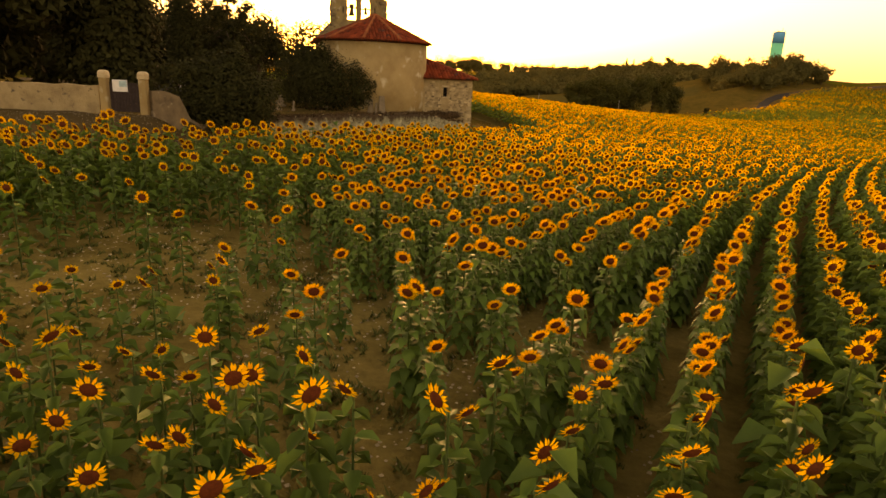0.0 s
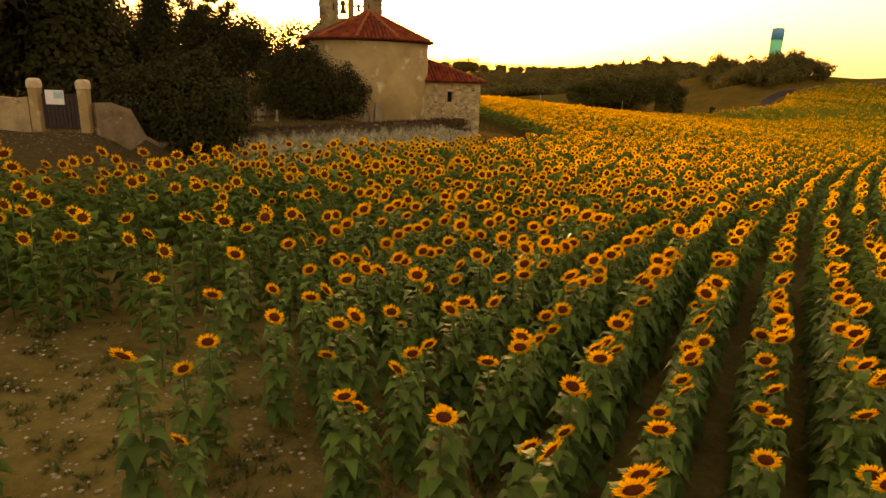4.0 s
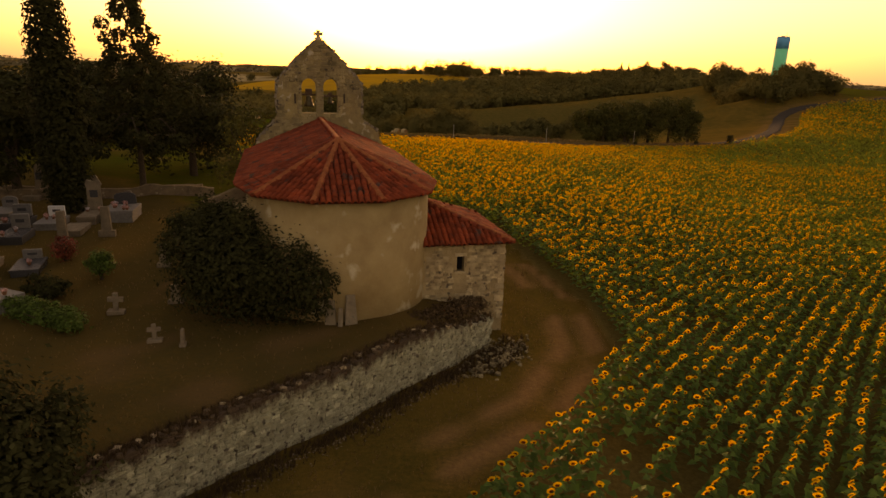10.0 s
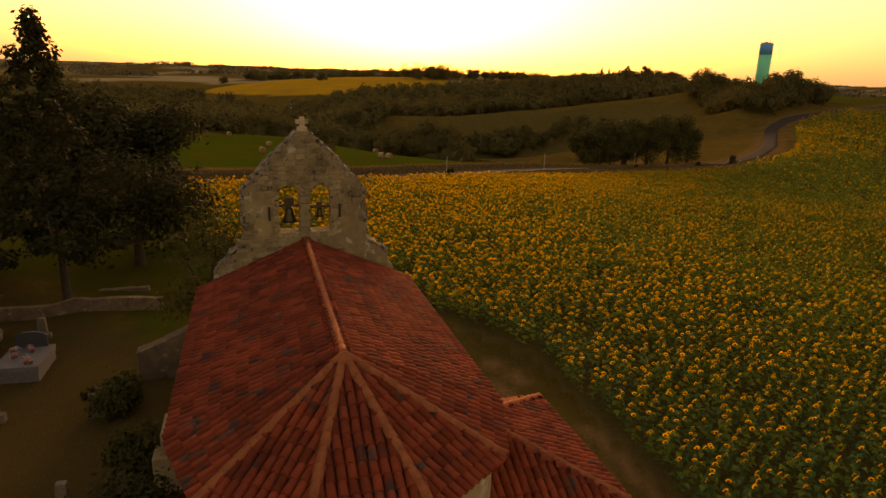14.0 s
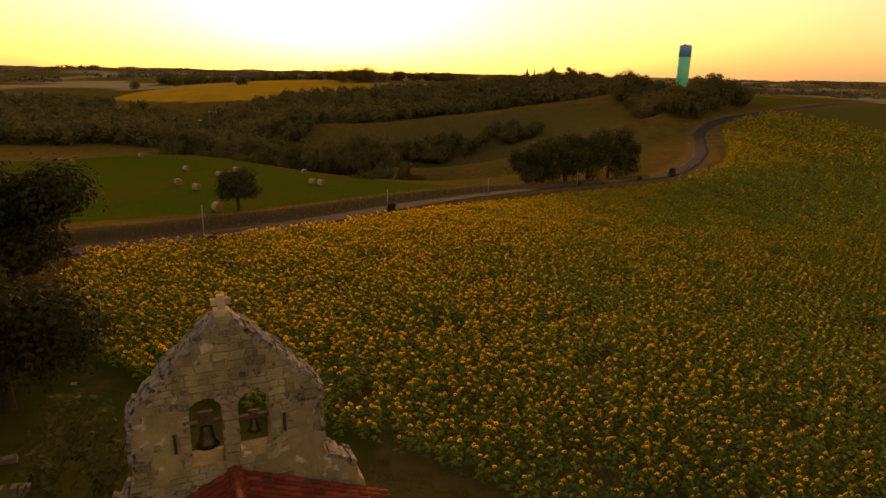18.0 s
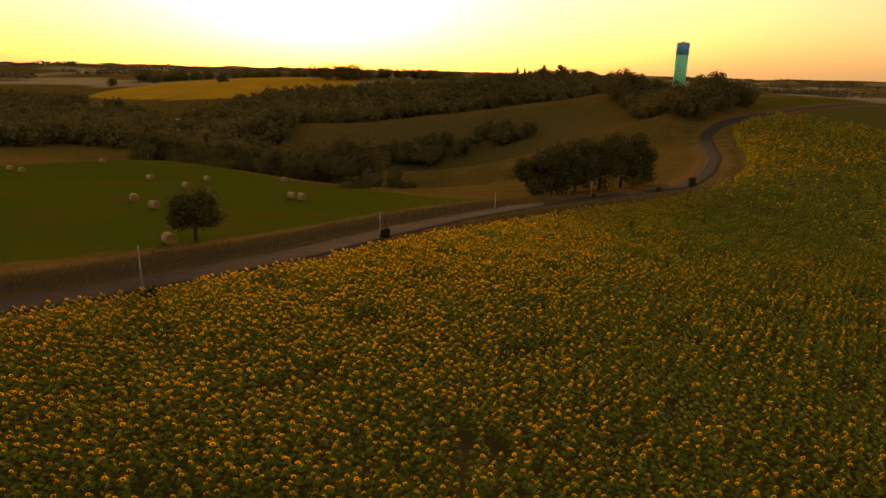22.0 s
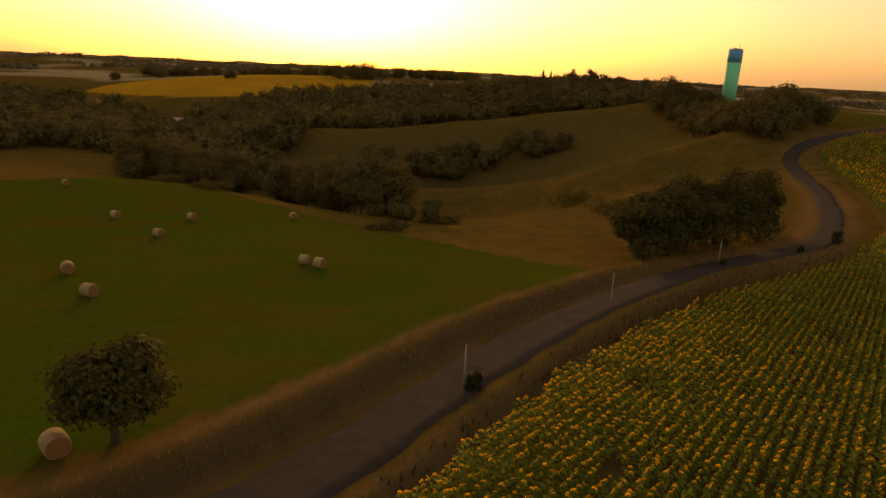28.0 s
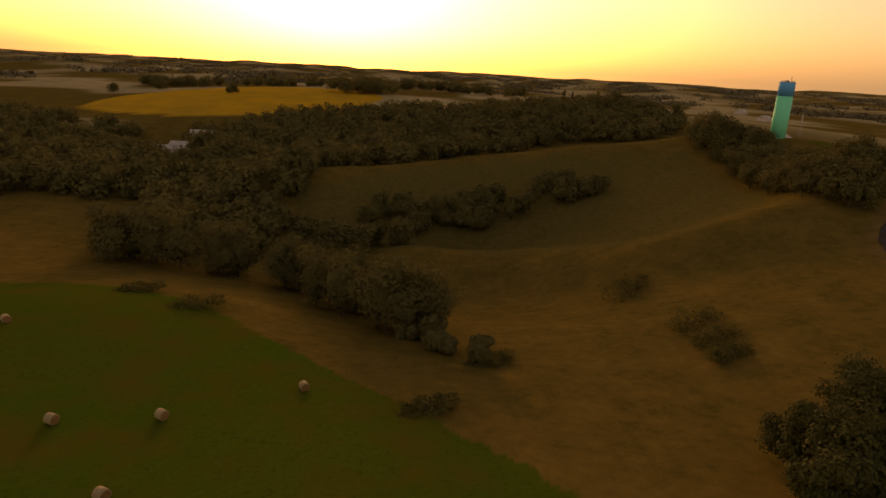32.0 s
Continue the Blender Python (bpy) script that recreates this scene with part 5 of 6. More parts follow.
bare = lambda x, y: np.exp(-(((x + 5.2) / 5.0) ** 2 + ((y - 11.2) / 4.6) ** 2)) + np.exp(-(((x + 0.6) / 3.4) ** 2 + ((y - 7.6) / 4.0) ** 2)) > rng.uniform(0.2, 1.0, len(x))
litter("field_pebbles", "pale pebbles on the stony field soil", "pebbles", *strew(14000, (-14, 6, 2, 22), bare), OCTA, OCTA_F, M_STONE, 0.026)
litter("field_weeds", "low green weeds between the sunflowers", "weeds", *strew(4200, (-14, 7, 2, 24), bare), WEED, WEED_F, M_WEED, 0.15)

# ---- the water tower ----
tower = thing("water_tower", "tall cylindrical water tower painted green and blue", "water tower", m=pose(202.5, 417, on_ground(202.5, 417) - 1))
part("shaft", turned([(3.6, 0), (3.6, 21.0)], 40), M_GREEN, tower, "green painted shaft", smooth=True)
part("tank", turned([(3.62, 21.0), (3.62, 27.2), (3.3, 27.4)], 40), M_BLUE, tower, "blue painted top", smooth=True)
part("parapet", turned([(3.3, 27.39), (3.3, 27.75), (3.1, 27.75), (3.1, 27.5)], 40), M_GREY_METAL, tower, smooth=True)
part("hatch", box_bm(-1.4, -0.9, 27.4, 0.2, 0.7, 28.3, bevel=0.05), M_GREY_METAL, tower)
for k in range(8):
    a = 2 * math.pi * k / 8
    part("rail_post", turned([(0.06, 27.7), (0.05, 28.6)], 6, (3.2 * math.cos(a), 3.2 * math.sin(a))), M_GREY_METAL, tower)
part("aerial", turned([(0.15, 27.3), (0.1, 30.4)], 6, (1.8, 0)), M_GREY_METAL, tower)

# ---- hay bales ----
def bale_meshes():
    body = turned([(0.64, -0.62), (0.70, -0.58), (0.72, 0.0), (0.70, 0.58), (0.64, 0.62)], 22)
    a = bm_mesh("roll", body, M_HAY, True)
    end = bmesh.new()
    for side in (-1, 1):
        rings = []
        for r, z in ((0.02, 0.632), (0.12, 0.645), (0.2, 0.628), (0.3, 0.642), (0.38, 0.626), (0.47, 0.64), (0.55, 0.626), (0.635, 0.624)):
            rings.append([end.verts.new((r * math.cos(2 * math.pi * k / 20), r * math.sin(2 * math.pi * k / 20), side * (z + 0.006 * math.sin(k * 2.3 + r * 40)))) for k in range(20)])
        for p, q in zip(rings, rings[1:]):
            for k in range(20):
                end.faces.new((p[k], p[(k + 1) % 20], q[(k + 1) % 20], q[k]))
        end.faces.new(rings[0])
    return a, bm_mesh("spiral", end, M_HAY_END)


BALE = bale_meshes()
for x, y, a in ((-20.9, 126.4, 35), (-29.6, 155.9, 60), (-34.6, 164.5, 25), (-31.4, 186.7, 55), (-30.3, 202.7, 50), (-41.6, 201.8, 60), (-60.7, 233.7, 40), (-14.7, 212.2, 20), (-11.0, 170.9, 70), (-9.2, 169.3, 50), (-72.0, 216.0, 40), (-77.0, 222.0, 70)):
    bale = thing("hay_bale", "round straw bale lying on the mown meadow", "hay bale", "bales on the meadow", m=pose(x, y, on_ground(x, y) + 0.58, 90, 0, a) @ Matrix.Scale(0.88, 4))
    part("roll", BALE[0], None, bale)
    part("spiral", BALE[1], None, bale)

# ---- poles with bushes at their feet ----
for x, y, h in ((-19.6, 111.2, 4.0), (1.3, 135.6, 3.1), (21.2, 155.6, 3.1), (45.0, 173.2, 3.3), (-62.0, 138.0, 5.5)):
    pole = thing("roadside_pole", "pale concrete pole beside the lane", "pole", "poles beside the lane", m=pose(x, y, on_ground(x, y) - 0.3))
    part("shaft", turned([(0.075, 0), (0.062, h * 0.6), (0.05, h + 0.3)], 8), M_POLE, pole, smooth=True)
    part("cap", turned([(0.075, h + 0.3), (0.05, h + 0.36)], 8), M_GREY_METAL, pole)
for k, (x, y, s) in enumerate(((-18.6, 108.8, 1.0), (1.8, 134.9, 0.75), (72.5, 183.5, 1.3), (45.2, 172.4, 0.5), (62.0, 178.5, 0.6))):
    bush("roadside_shrub", "small dark shrub at the foot of a pole", x, y, [(0, 0, 0.7 * s, 0.8 * s, 0.8 * s, 0.8 * s), (0.3 * s, 0.2 * s, 1.2 * s, 0.55 * s, 0.5 * s, 0.5 * s)], 60 + k, 1500, 0.1, M_DARK_LEAF, "shrub")

# ---- woods: belts of trees in the valley and on the hills ----
ball = bmesh.new()
bmesh.ops.create_icosphere(ball, subdivisions=2, radius=1.0)
CORE, CORE_FACES = np.array([v.co for v in ball.verts]), np.array([[v.index for v in f.verts] for f in ball.faces])
ball.free()


def wood(name, spots, label, seed, leaves, size):
    """Many tree crowns and trunks as one mesh; spots are (x, y, height, width)."""
    rng = np.random.default_rng(seed)
    blobs, tv, tq, cores, o = [], [], [], [], 0
    for x, y, h, w in spots:
        z = on_ground(x, y)
        for k in range(6):
            a, r = rng.uniform(0, 6.28), w * 0.5 * math.sqrt(rng.uniform()) * 0.7
            s = w * rng.uniform(0.2, 0.34)
            blobs.append((x + r * math.cos(a), y + r * math.sin(a), z + h * rng.uniform(0.18, 0.86), s, s, s * 0.8))
        blobs.append((x, y, z + h * 0.46, w * 0.42, w * 0.42, h * 0.4))
        v, q = tube([(x, y, z - 0.5), (x, y, z + h * 0.6)], [0.25, 0.12], 5)
        cores.append(CORE * (1 + rng.uniform(-0.4, 0.3, (len(CORE), 1))) * (w * 0.24, w * 0.24, h * 0.24) + (x, y, z + h * 0.42))
        tv.append(v), tq.append(q + o)
        o += len(v)
    v, q = leaf_cloud(rng, blobs, leaves, size, 0.3, 0.12, 0.22)
    tv, tq = np.concatenate(tv), np.concatenate(tq)
    cf = (CORE_FACES[None] + (np.arange(len(cores)) * len(CORE))[:, None, None]).reshape(-1, 3) + len(v) + len(tv)
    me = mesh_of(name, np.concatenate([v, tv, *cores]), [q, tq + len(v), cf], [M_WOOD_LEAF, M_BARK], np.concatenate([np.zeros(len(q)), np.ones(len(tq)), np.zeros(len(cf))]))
    return tagged(new(name, me), label, "woods", kind="stuff")


def scatter(rng, count, test, box4, h, w):
    out = []
    while len(out) < count:
        x, y = rng.uniform(box4[0], box4[1]), rng.uniform(box4[2], box4[3])
        if test(x, y):
            out.append((x, y, rng.uniform(*h), rng.uniform(*w)))
    return out


rng = np.random.default_rng(77)
belt = lambda ax, ay, bx, by, half: (lambda x, y: along([(ax, ay), (bx, by)], np.array([x]), np.array([y]))[0][0] < half)
for k, (ax, ay, bx, by, half, n, h, w, label) in enumerate((
    (-68, 309, -34, 306, 6, 16, (13, 17), (10, 13), "row of round trees along the valley bottom"),
    (-22, 298, 2, 250, 6, 22, (13, 17), (10, 14), "dense belt of trees above the meadow"),
    (4, 243, 13, 229, 2.5, 10, (3, 6), (3, 5), "low thicket at the end of the tree belt"),
    (-14, 345, 12, 362, 9, 16, (9, 12), (9, 12), "wooded hollow in the valley"),
    (12, 385, 100, 412, 11, 40, (8, 12), (9, 12), "wooded slope under the hill crest"),
    (-240, 1000, 200, 930, 30, 80, (11, 16), (14, 20), "trees along the far crest"),
    (-12, 815, 40, 800, 12, 14, (14, 19), (18, 24), "great trees at the edge of the yellow crop"),
)):
    spots = scatter(rng, n, belt(ax, ay, bx, by, half), (min(ax, bx) - half, max(ax, bx) + half, min(ay, by) - half, max(ay, by) + half), h, w)
    near_by = ay < 340
    wood("woods", spots, label, 100 + k, int(n * (2500 if near_by else 850)), 0.32 if near_by else 0.6)


def blanket(name, box4, gap, test, h, w, label, seed, leaves, size):
    """Woods over a whole tract: one tree to each jittered cell where the test holds."""
    rng = np.random.default_rng(seed)
    spots = []
    for x in np.arange(box4[0], box4[1], gap):
        for y in np.arange(box4[2], box4[3], gap):
            p, q = x + rng.uniform(-0.4, 0.4) * gap, y + rng.uniform(-0.4, 0.4) * gap
            if test(p, q):
                spots.append((p, q, rng.uniform(*h), rng.uniform(*w)))
    wood(name, spots, label, seed, len(spots) * leaves, size)


def valley_wood(x, y):
    if math.hypot(x + 133, y - 594) < 26 or math.hypot(x + 105, y - 570) < 16:
        return False
    if along([(-130, 592), (-112, 545), (-96, 510)], np.array([x]), np.array([y]))[0][0] < 15:
        return False
    edge = 445 + 14 * math.sin(x / 37) + 8 * math.sin(x / 13 + 1) + 0.14 * max(x, 0)
    if x < -22:
        edge = 330 + 8 * math.sin(x / 9) if x > -78 else 392 + 10 * math.sin(x / 23)
    top = 640 + 14 * math.sin(x / 60 + 2) + (0.2 * x if x > -130 else -26 - 0.45 * (x + 130))
    gap = math.sin(x / 31 + y / 23) + math.sin(x / 17 - y / 29 + 2) > 1.75
    return edge < y < top and not gap


blanket("valley_woods", (-380, 70, 325, 720), 10.5, valley_wood, (9, 14), (12, 16), "continuous dark woods filling the valley", 200, 215, 1.02)
TOWER_WOOD = [(166, 440), (160, 395), (143, 345), (128, 303), (128, 287), (140, 290), (160, 302), (176, 313), (180, 340), (176, 375), (186, 400), (186, 440)]
blanket("tower_woods", (125, 190, 285, 442), 6.6, lambda x, y: inside(TOWER_WOOD, np.array([x]), np.array([y]))[0] and along(LANE, np.array([x]), np.array([y]))[0][0] > 6, (8, 12.5), (8, 12), "dense dark wood climbing from the lane to the water tower", 202, 600, 0.5)
blanket("ridge_woods", (50, 215, 475, 640), 9.5, lambda x, y: y > 478 + 0.14 * (x - 50) + 10 * math.sin(x / 15), (7, 13), (10, 14), "wooded ridge below the water tower", 201, 260, 0.86)

# ---- the churchyard's graves ----
def grave_slab(x, y, turn, width, length, height, mat, label, stele=None, stele_mat=None, pots=0, seed=0, kerb=True):
    """A stone grave: a kerb with a lid, a headstone of its own outline, and flower pots on it."""
    r = random.Random(seed)
    ob = thing("grave", label, "grave", "graves in the churchyard", m=pose(x, y, on_ground(x, y) - 0.03, 0, 0, turn))
    part("kerb", box_bm(-width / 2, -length / 2, 0, width / 2, length / 2, height * 0.6, bevel=0.02), mat, ob)
    part("lid", box_bm(-width / 2 - 0.04, -length / 2 - 0.04, height * 0.6 + 0.003, width / 2 + 0.04, length / 2 + 0.04, height, bevel=0.025), mat, ob)
    if stele:
        kind, sw, sh = stele
        bm = bmesh.new()
        tops = {"round": [(-0.5, 0), (-0.5, 0.72), (-0.4, 0.88), (-0.2, 0.97), (0, 1), (0.2, 0.97), (0.4, 0.88), (0.5, 0.72), (0.5, 0)], "scroll": [(-0.5, 0), (-0.42, 0.1), (-0.4, 0.75), (-0.5, 0.85), (-0.36, 1.0), (0, 0.93), (0.36, 1.0), (0.5, 0.85), (0.4, 0.75), (0.42, 0.1), (0.5, 0)], "point": [(-0.5, 0), (-0.5, 0.12), (-0.36, 0.16), (-0.28, 0.86), (0, 1.0), (0.28, 0.86), (0.36, 0.16), (0.5, 0.12), (0.5, 0)], "plain": [(-0.5, 0), (-0.5, 0.96), (-0.46, 1), (0.46, 1), (0.5, 0.96), (0.5, 0)]}[kind]
        front = [bm.verts.new((u * sw, 0.0, v * sh)) for u, v in tops]
        back = [bm.verts.new((u * sw, 0.16, v * sh)) for u, v in tops]
        bm.faces.new(front)
        bm.faces.new(back[::-1])
        for k in range(len(front)):
            j = (k + 1) % len(front)
            bm.faces.new((front[k], back[k], back[j], front[j]))
        bmesh.ops.bevel(bm, geom=[e for e in bm.edges if abs(e.verts[0].co.y - e.verts[1].co.y) < 0.01], offset=0.012, segments=1, affect="EDGES")
        head = part("headstone", bm, stele_mat or mat, ob, m=Matrix.Translation((0, length / 2 - 0.2, height)))
        part("plaque", box_bm(-sw * 0.24, -0.025, sh * 0.42, sw * 0.24, -0.003, sh * 0.66, bevel=0.006), M_GRANITE_DARK, head, "dark memorial plaque")
    for k in range(pots):
        px_, py_ = r.uniform(-0.38, 0.38) * width, r.uniform(-0.4, 0.3) * length
        pot = part("flower_pot", turned([(0.06, 0), (0.09, 0.1), (0.1, 0.13)], 10), M_POT, ob, m=Matrix.Translation((px_, py_, height + 0.002)))
        v, q = leaf_cloud(np.random.default_rng(seed * 31 + k), [(0, 0, 0.2, 0.12, 0.12, 0.1)], 60, 0.04)
        part("flowers", mesh_of("flowers", v, [q], [M_FLOWER_POT if r.random() < 0.6 else M_FLOWER_PALE]), None, pot)
    return ob


grave_slab(-21.2, 61.0, 12, 1.7, 2.3, 0.75, M_GRANITE, "wide granite tomb crowded with flower pots", ("round", 1.3, 0.75), M_GRANITE_DARK, 9, 1)
grave_slab(-22.6, 60.0, 12, 1.0, 2.2, 0.55, M_STONE_G, "pale stone tomb with a scrolled headstone", ("scroll", 0.95, 1.9), None, 2, 2)
grave_slab(-24.2, 58.6, 12, 1.2, 2.2, 0.45, M_GRANITE, "grey granite grave with small white plaques", ("plain", 0.9, 0.6), M_WHITE, 3, 3)
grave_slab(-26.0, 58.2, 12, 1.3, 2.2, 0.45, M_GRANITE_DARK, "dark polished granite grave", ("plain", 1.0, 0.7), M_GRANITE, 2, 4)
grave_slab(-24.6, 63.4, 12, 0.95, 2.0, 0.5, M_STONE_G, "weathered tomb with a tall scrolled headstone", ("scroll", 1.0, 1.7), None, 1, 5)
grave_slab(-29.6, 66.0, 10, 1.0, 1.9, 0.4, M_STONE_G, "old grave with a tall pale pointed stele", ("point", 0.85, 2.1), None, 1, 6)
grave_slab(-28.4, 60.8, 12, 1.2, 2.1, 0.4, M_GRANITE, "low grey grave with flowers", ("round", 0.9, 0.7), None, 3, 7)
grave_slab(-19.2, 45.6, 70, 1.4, 2.4, 0.6, M_GRANITE, "pale granite tomb with a white kerb and dark lid", ("plain", 1.1, 0.5), M_GRANITE_DARK, 2, 8)
grave_slab(-22.4, 50.0, 20, 1.2, 2.2, 0.4, M_STONE_G, "sunken old stone grave", None, None, 1, 9)
grave_slab(-20.4, 50.3, 20, 1.1, 2.0, 0.35, M_GRANITE_DARK, "dark low grave slab", ("plain", 0.8, 0.45), M_GRANITE, 1, 10)

grave_slab(-22.2, 57.4, 12, 1.1, 2.0, 0.35, M_STONE_G, "low weathered grave slab sunk in the grass", None, None, 0, 11)
grave_slab(-24.2, 55.3, 15, 1.2, 2.1, 0.5, M_GRANITE_DARK, "dark granite grave with a pale headstone", ("plain", 0.9, 0.8), M_GRANITE, 2, 12)


def standing_stone(x, y, height, width, label, cross=False, lean=0.0, name="headstone"):
    ob = thing(name, label, "headstone", m=pose(x, y, on_ground(x, y) - 0.05, lean, lean * 0.6, 12))
    part("base", box_bm(-width * 0.8, -0.16, 0, width * 0.8, 0.16, height * 0.22, bevel=0.03), M_STONE_G, ob)
    if cross:
        bm = bmesh.new()
        w, a = width * 0.22, height * 0.72
        outline = [(-w, 0.2 * height), (-w, a - w), (-width * 0.7, a - w), (-width * 0.7, a + w), (-w, a + w), (-w, height), (w, height), (w, a + w), (width * 0.7, a + w), (width * 0.7, a - w), (w, a - w), (w, 0.2 * height)]
        f = bm.faces.new([bm.verts.new((u, -0.06, v)) for u, v in outline])
        ext = bmesh.ops.extrude_face_region(bm, geom=[f])
        bmesh.ops.translate(bm, verts=[g for g in ext["geom"] if isinstance(g, bmesh.types.BMVert)], vec=(0, 0.12, 0))
        part("cross", bm, M_STONE_G, ob)
    else:
        bm = box_bm(-width * 0.5, -0.12, height * 0.2, width * 0.5, 0.12, height, bevel=0.05)
        for v in bm.verts:
            if v.co.z > height * 0.6:
                v.co.x *= 0.8
        part("shaft", bm, M_STONE_G, ob)
    return ob


standing_stone(-20.0, 56.7, 1.75, 0.55, "tall narrow weathered headstone")
standing_stone(-21.0, 54.2, 2.0, 0.5, "tall tapering stone memorial")
standing_stone(-14.0, 45.4, 0.95, 0.4, "leaning old stone cross in the grass", True, 6)
standing_stone(-16.2, 57.3, 1.3, 0.6, "old stone cross beside the chapel bushes", True, 3)
standing_stone(-14.7, 51.6, 1.2, 0.4, "slender grey stele in the long grass", False, 4)
standing_stone(-22.5, 64.7, 1.1, 0.45, "small grey headstone near the back wall")
standing_stone(-12.2, 46.8, 0.85, 0.4, "short stone grave marker")
standing_stone(-11.4, 42.9, 0.7, 0.32, "small stone cross on a bare patch of earth", True, -3)
standing_stone(-10.3, 42.6, 0.7, 0.14, "thin stone marker post", False, 4)
standing_stone(-31.0, 62.4, 1.9, 0.7, "pale stone memorial among the graves")

# slabs leaning on the apse
for x, y, h, w, rz in ((-5.5, 45.0, 1.0, 0.45, 4), (-4.7, 45.05, 1.2, 0.5, 14), (-5.1, 44.85, 0.75, 0.2, -4)):
    ob = thing("leaning_slab", "old carved slab leaning against the apse", "stone slab", "slabs by the apse", m=pose(x, y, on_ground(x, y) - 0.03, -9, 0, rz))
    bm = box_bm(-w / 2, -0.07, 0, w / 2, 0.07, h, bevel=0.03)
    for v in bm.verts:
        if v.co.z > h * 0.8:
            v.co.x *= 0.7
    part("slab", bm, M_STONE_G, ob)

# hedge, topiary and flowering shrubs
bush("hedge", "low clipped bright green hedge beside the graves", -15.6, 44.0, [(-0.9, 0.4, 0.45, 0.7, 0.5, 0.5), (0, 0, 0.45, 0.7, 0.5, 0.5), (0.8, -0.4, 0.45, 0.7, 0.5, 0.5), (-1.7, 0.8, 0.45, 0.7, 0.5, 0.45)], 301, 6000, 0.06, M_HEDGE, "hedge")
bush("topiary", "small round yellow-green shrub", -16.6, 49.4, [(0, 0, 0.8, 0.6, 0.6, 0.55), (0.1, 0, 1.1, 0.4, 0.4, 0.35)], 302, 2600, 0.06, M_HEDGE, "shrub")
bush("flowering_shrub", "shrub with dark red flowers between the graves", -19.7, 52.0, [(0, 0, 0.7, 0.6, 0.6, 0.6)], 303, 1500, 0.06, M_RED_FLOWER, "shrub")
bush("shrub", "dark low shrub by the churchyard path", -17.6, 46.9, [(0, 0, 0.5, 0.9, 0.6, 0.55)], 304, 2000, 0.07, M_DARK_LEAF, "shrub")
bush("ivy_mound", "brown weeds growing over the wall's end", -0.9, 46.9, [(0, 0, 0.2, 1.0, 0.6, 0.35), (1.0, 1.0, 0.15, 0.9, 0.5, 0.3), (-1.0, -0.7, 0.12, 0.8, 0.5, 0.28)], 305, 4000, 0.055, M_DRY_WEED, "weeds")
for k, (x, y, s) in enumerate(((-9.0, 63.2, 1.0), (-11.5, 60.5, 1.3), (-15.8, 57.5, 1.0), (-13.2, 53.6, 1.1))):
    bush("churchyard_bush", "rounded dark bush on the churchyard's north side", x, y, [(0, 0, 0.7 * s, 1.0 * s, 0.9 * s, 0.8 * s), (0.5 * s, 0.3, 1.1 * s, 0.6 * s, 0.6 * s, 0.6 * s)], 310 + k, 3000, 0.09, M_TREE_LEAF)

# the low wall at the churchyard's far side
rough_wall("wall_churchyard_back", [(-44.0, 66.5), (-28.0, 69.6), (-20.0, 71.6)], lambda x, y, t: on_ground(x, y) - 0.6, lambda x, y, t: 3.35, 0.4, "low dark stone wall at the back of the churchyard", M_OLD_WALL)

rough_wall("wall_ruin", [(-16.0, 60.4), (-14.6, 60.9), (-13.3, 61.4)], lambda x, y, t: on_ground(x, y) - 0.3, lambda x, y, t: 4.3 + 0.8 * float(smoothstep(0.1, 0.6, t)) + 0.15 * math.sin(9 * t), 0.7, "ruined stub of old masonry behind the chapel", M_OLD_WALL)

# grass: dry tufts in the churchyard, on the wall's top and along the lane's verges
rng = np.random.default_rng(401)
near_yard = lambda x, y: inside(YARD, x, y) & (along(YARD + YARD[:1], x, y)[0] > 0.3)
litter("bank_pebbles", "pebbles on the dark earth bank below the gate", "pebbles", *strew(2600, (-24, -7, 25, 33), lambda x, y: ~inside(YARD, x, y) & ~inside(FIELD, x, y) & (along(YARD + YARD[:1], x, y)[0] < 3.5)), OCTA, OCTA_F, M_STONE_G, 0.03)
litter("churchyard_grass", "dry mown churchyard grass", "grass", *strew(8000, (-34, 1, 30, 64), near_yard), TUFT, TUFT_F, M_GRASS, 0.11)
d_line = lambda x, y: along(TRACK, x, y)[0]
litter("track_grass", "dry grass on the earth track's middle and verges", "grass", *strew(16000, (-16, 10, 28, 74), lambda x, y: ~inside(YARD, x, y) & ~inside(FIELD, x, y) & (np.abs(d_line(x, y) - 0.75) > 0.35)), TUFT, TUFT_F, M_GRASS, 0.14)
lane_gap = lambda x, y: along(LANE, x, y)[0]
litter("verge_grass", "long dry grass on the lane's banks", "grass", *strew(60000, (-50, 70, 95, 195), lambda x, y: (lane_gap(x, y) > 2.6) & (lane_gap(x, y) < 6.5) & ~inside(FIELD, x, y)), TUFT, TUFT_F, M_GRASS, 0.32)
litter("verge_weeds", "tall dark weeds between the lane and the sunflowers", "weeds", *strew(26000, (-60, 70, 80, 195), lambda x, y: (along(LANE, x, y)[2] < 0) & (lane_gap(x, y) > 3.0) & (lane_gap(x, y) < 5.6)), TUFT, TUFT_F, M_VERGE_WEED, 0.55)
litter("meadow_grass", "short regrowing meadow grass", "grass", *strew(9000, (-60, 24, 118, 150), lambda x, y: inside(MEADOW, x, y) & (lane_gap(x, y) > 6)), TUFT, TUFT_F, M_MEADOW, 0.13)

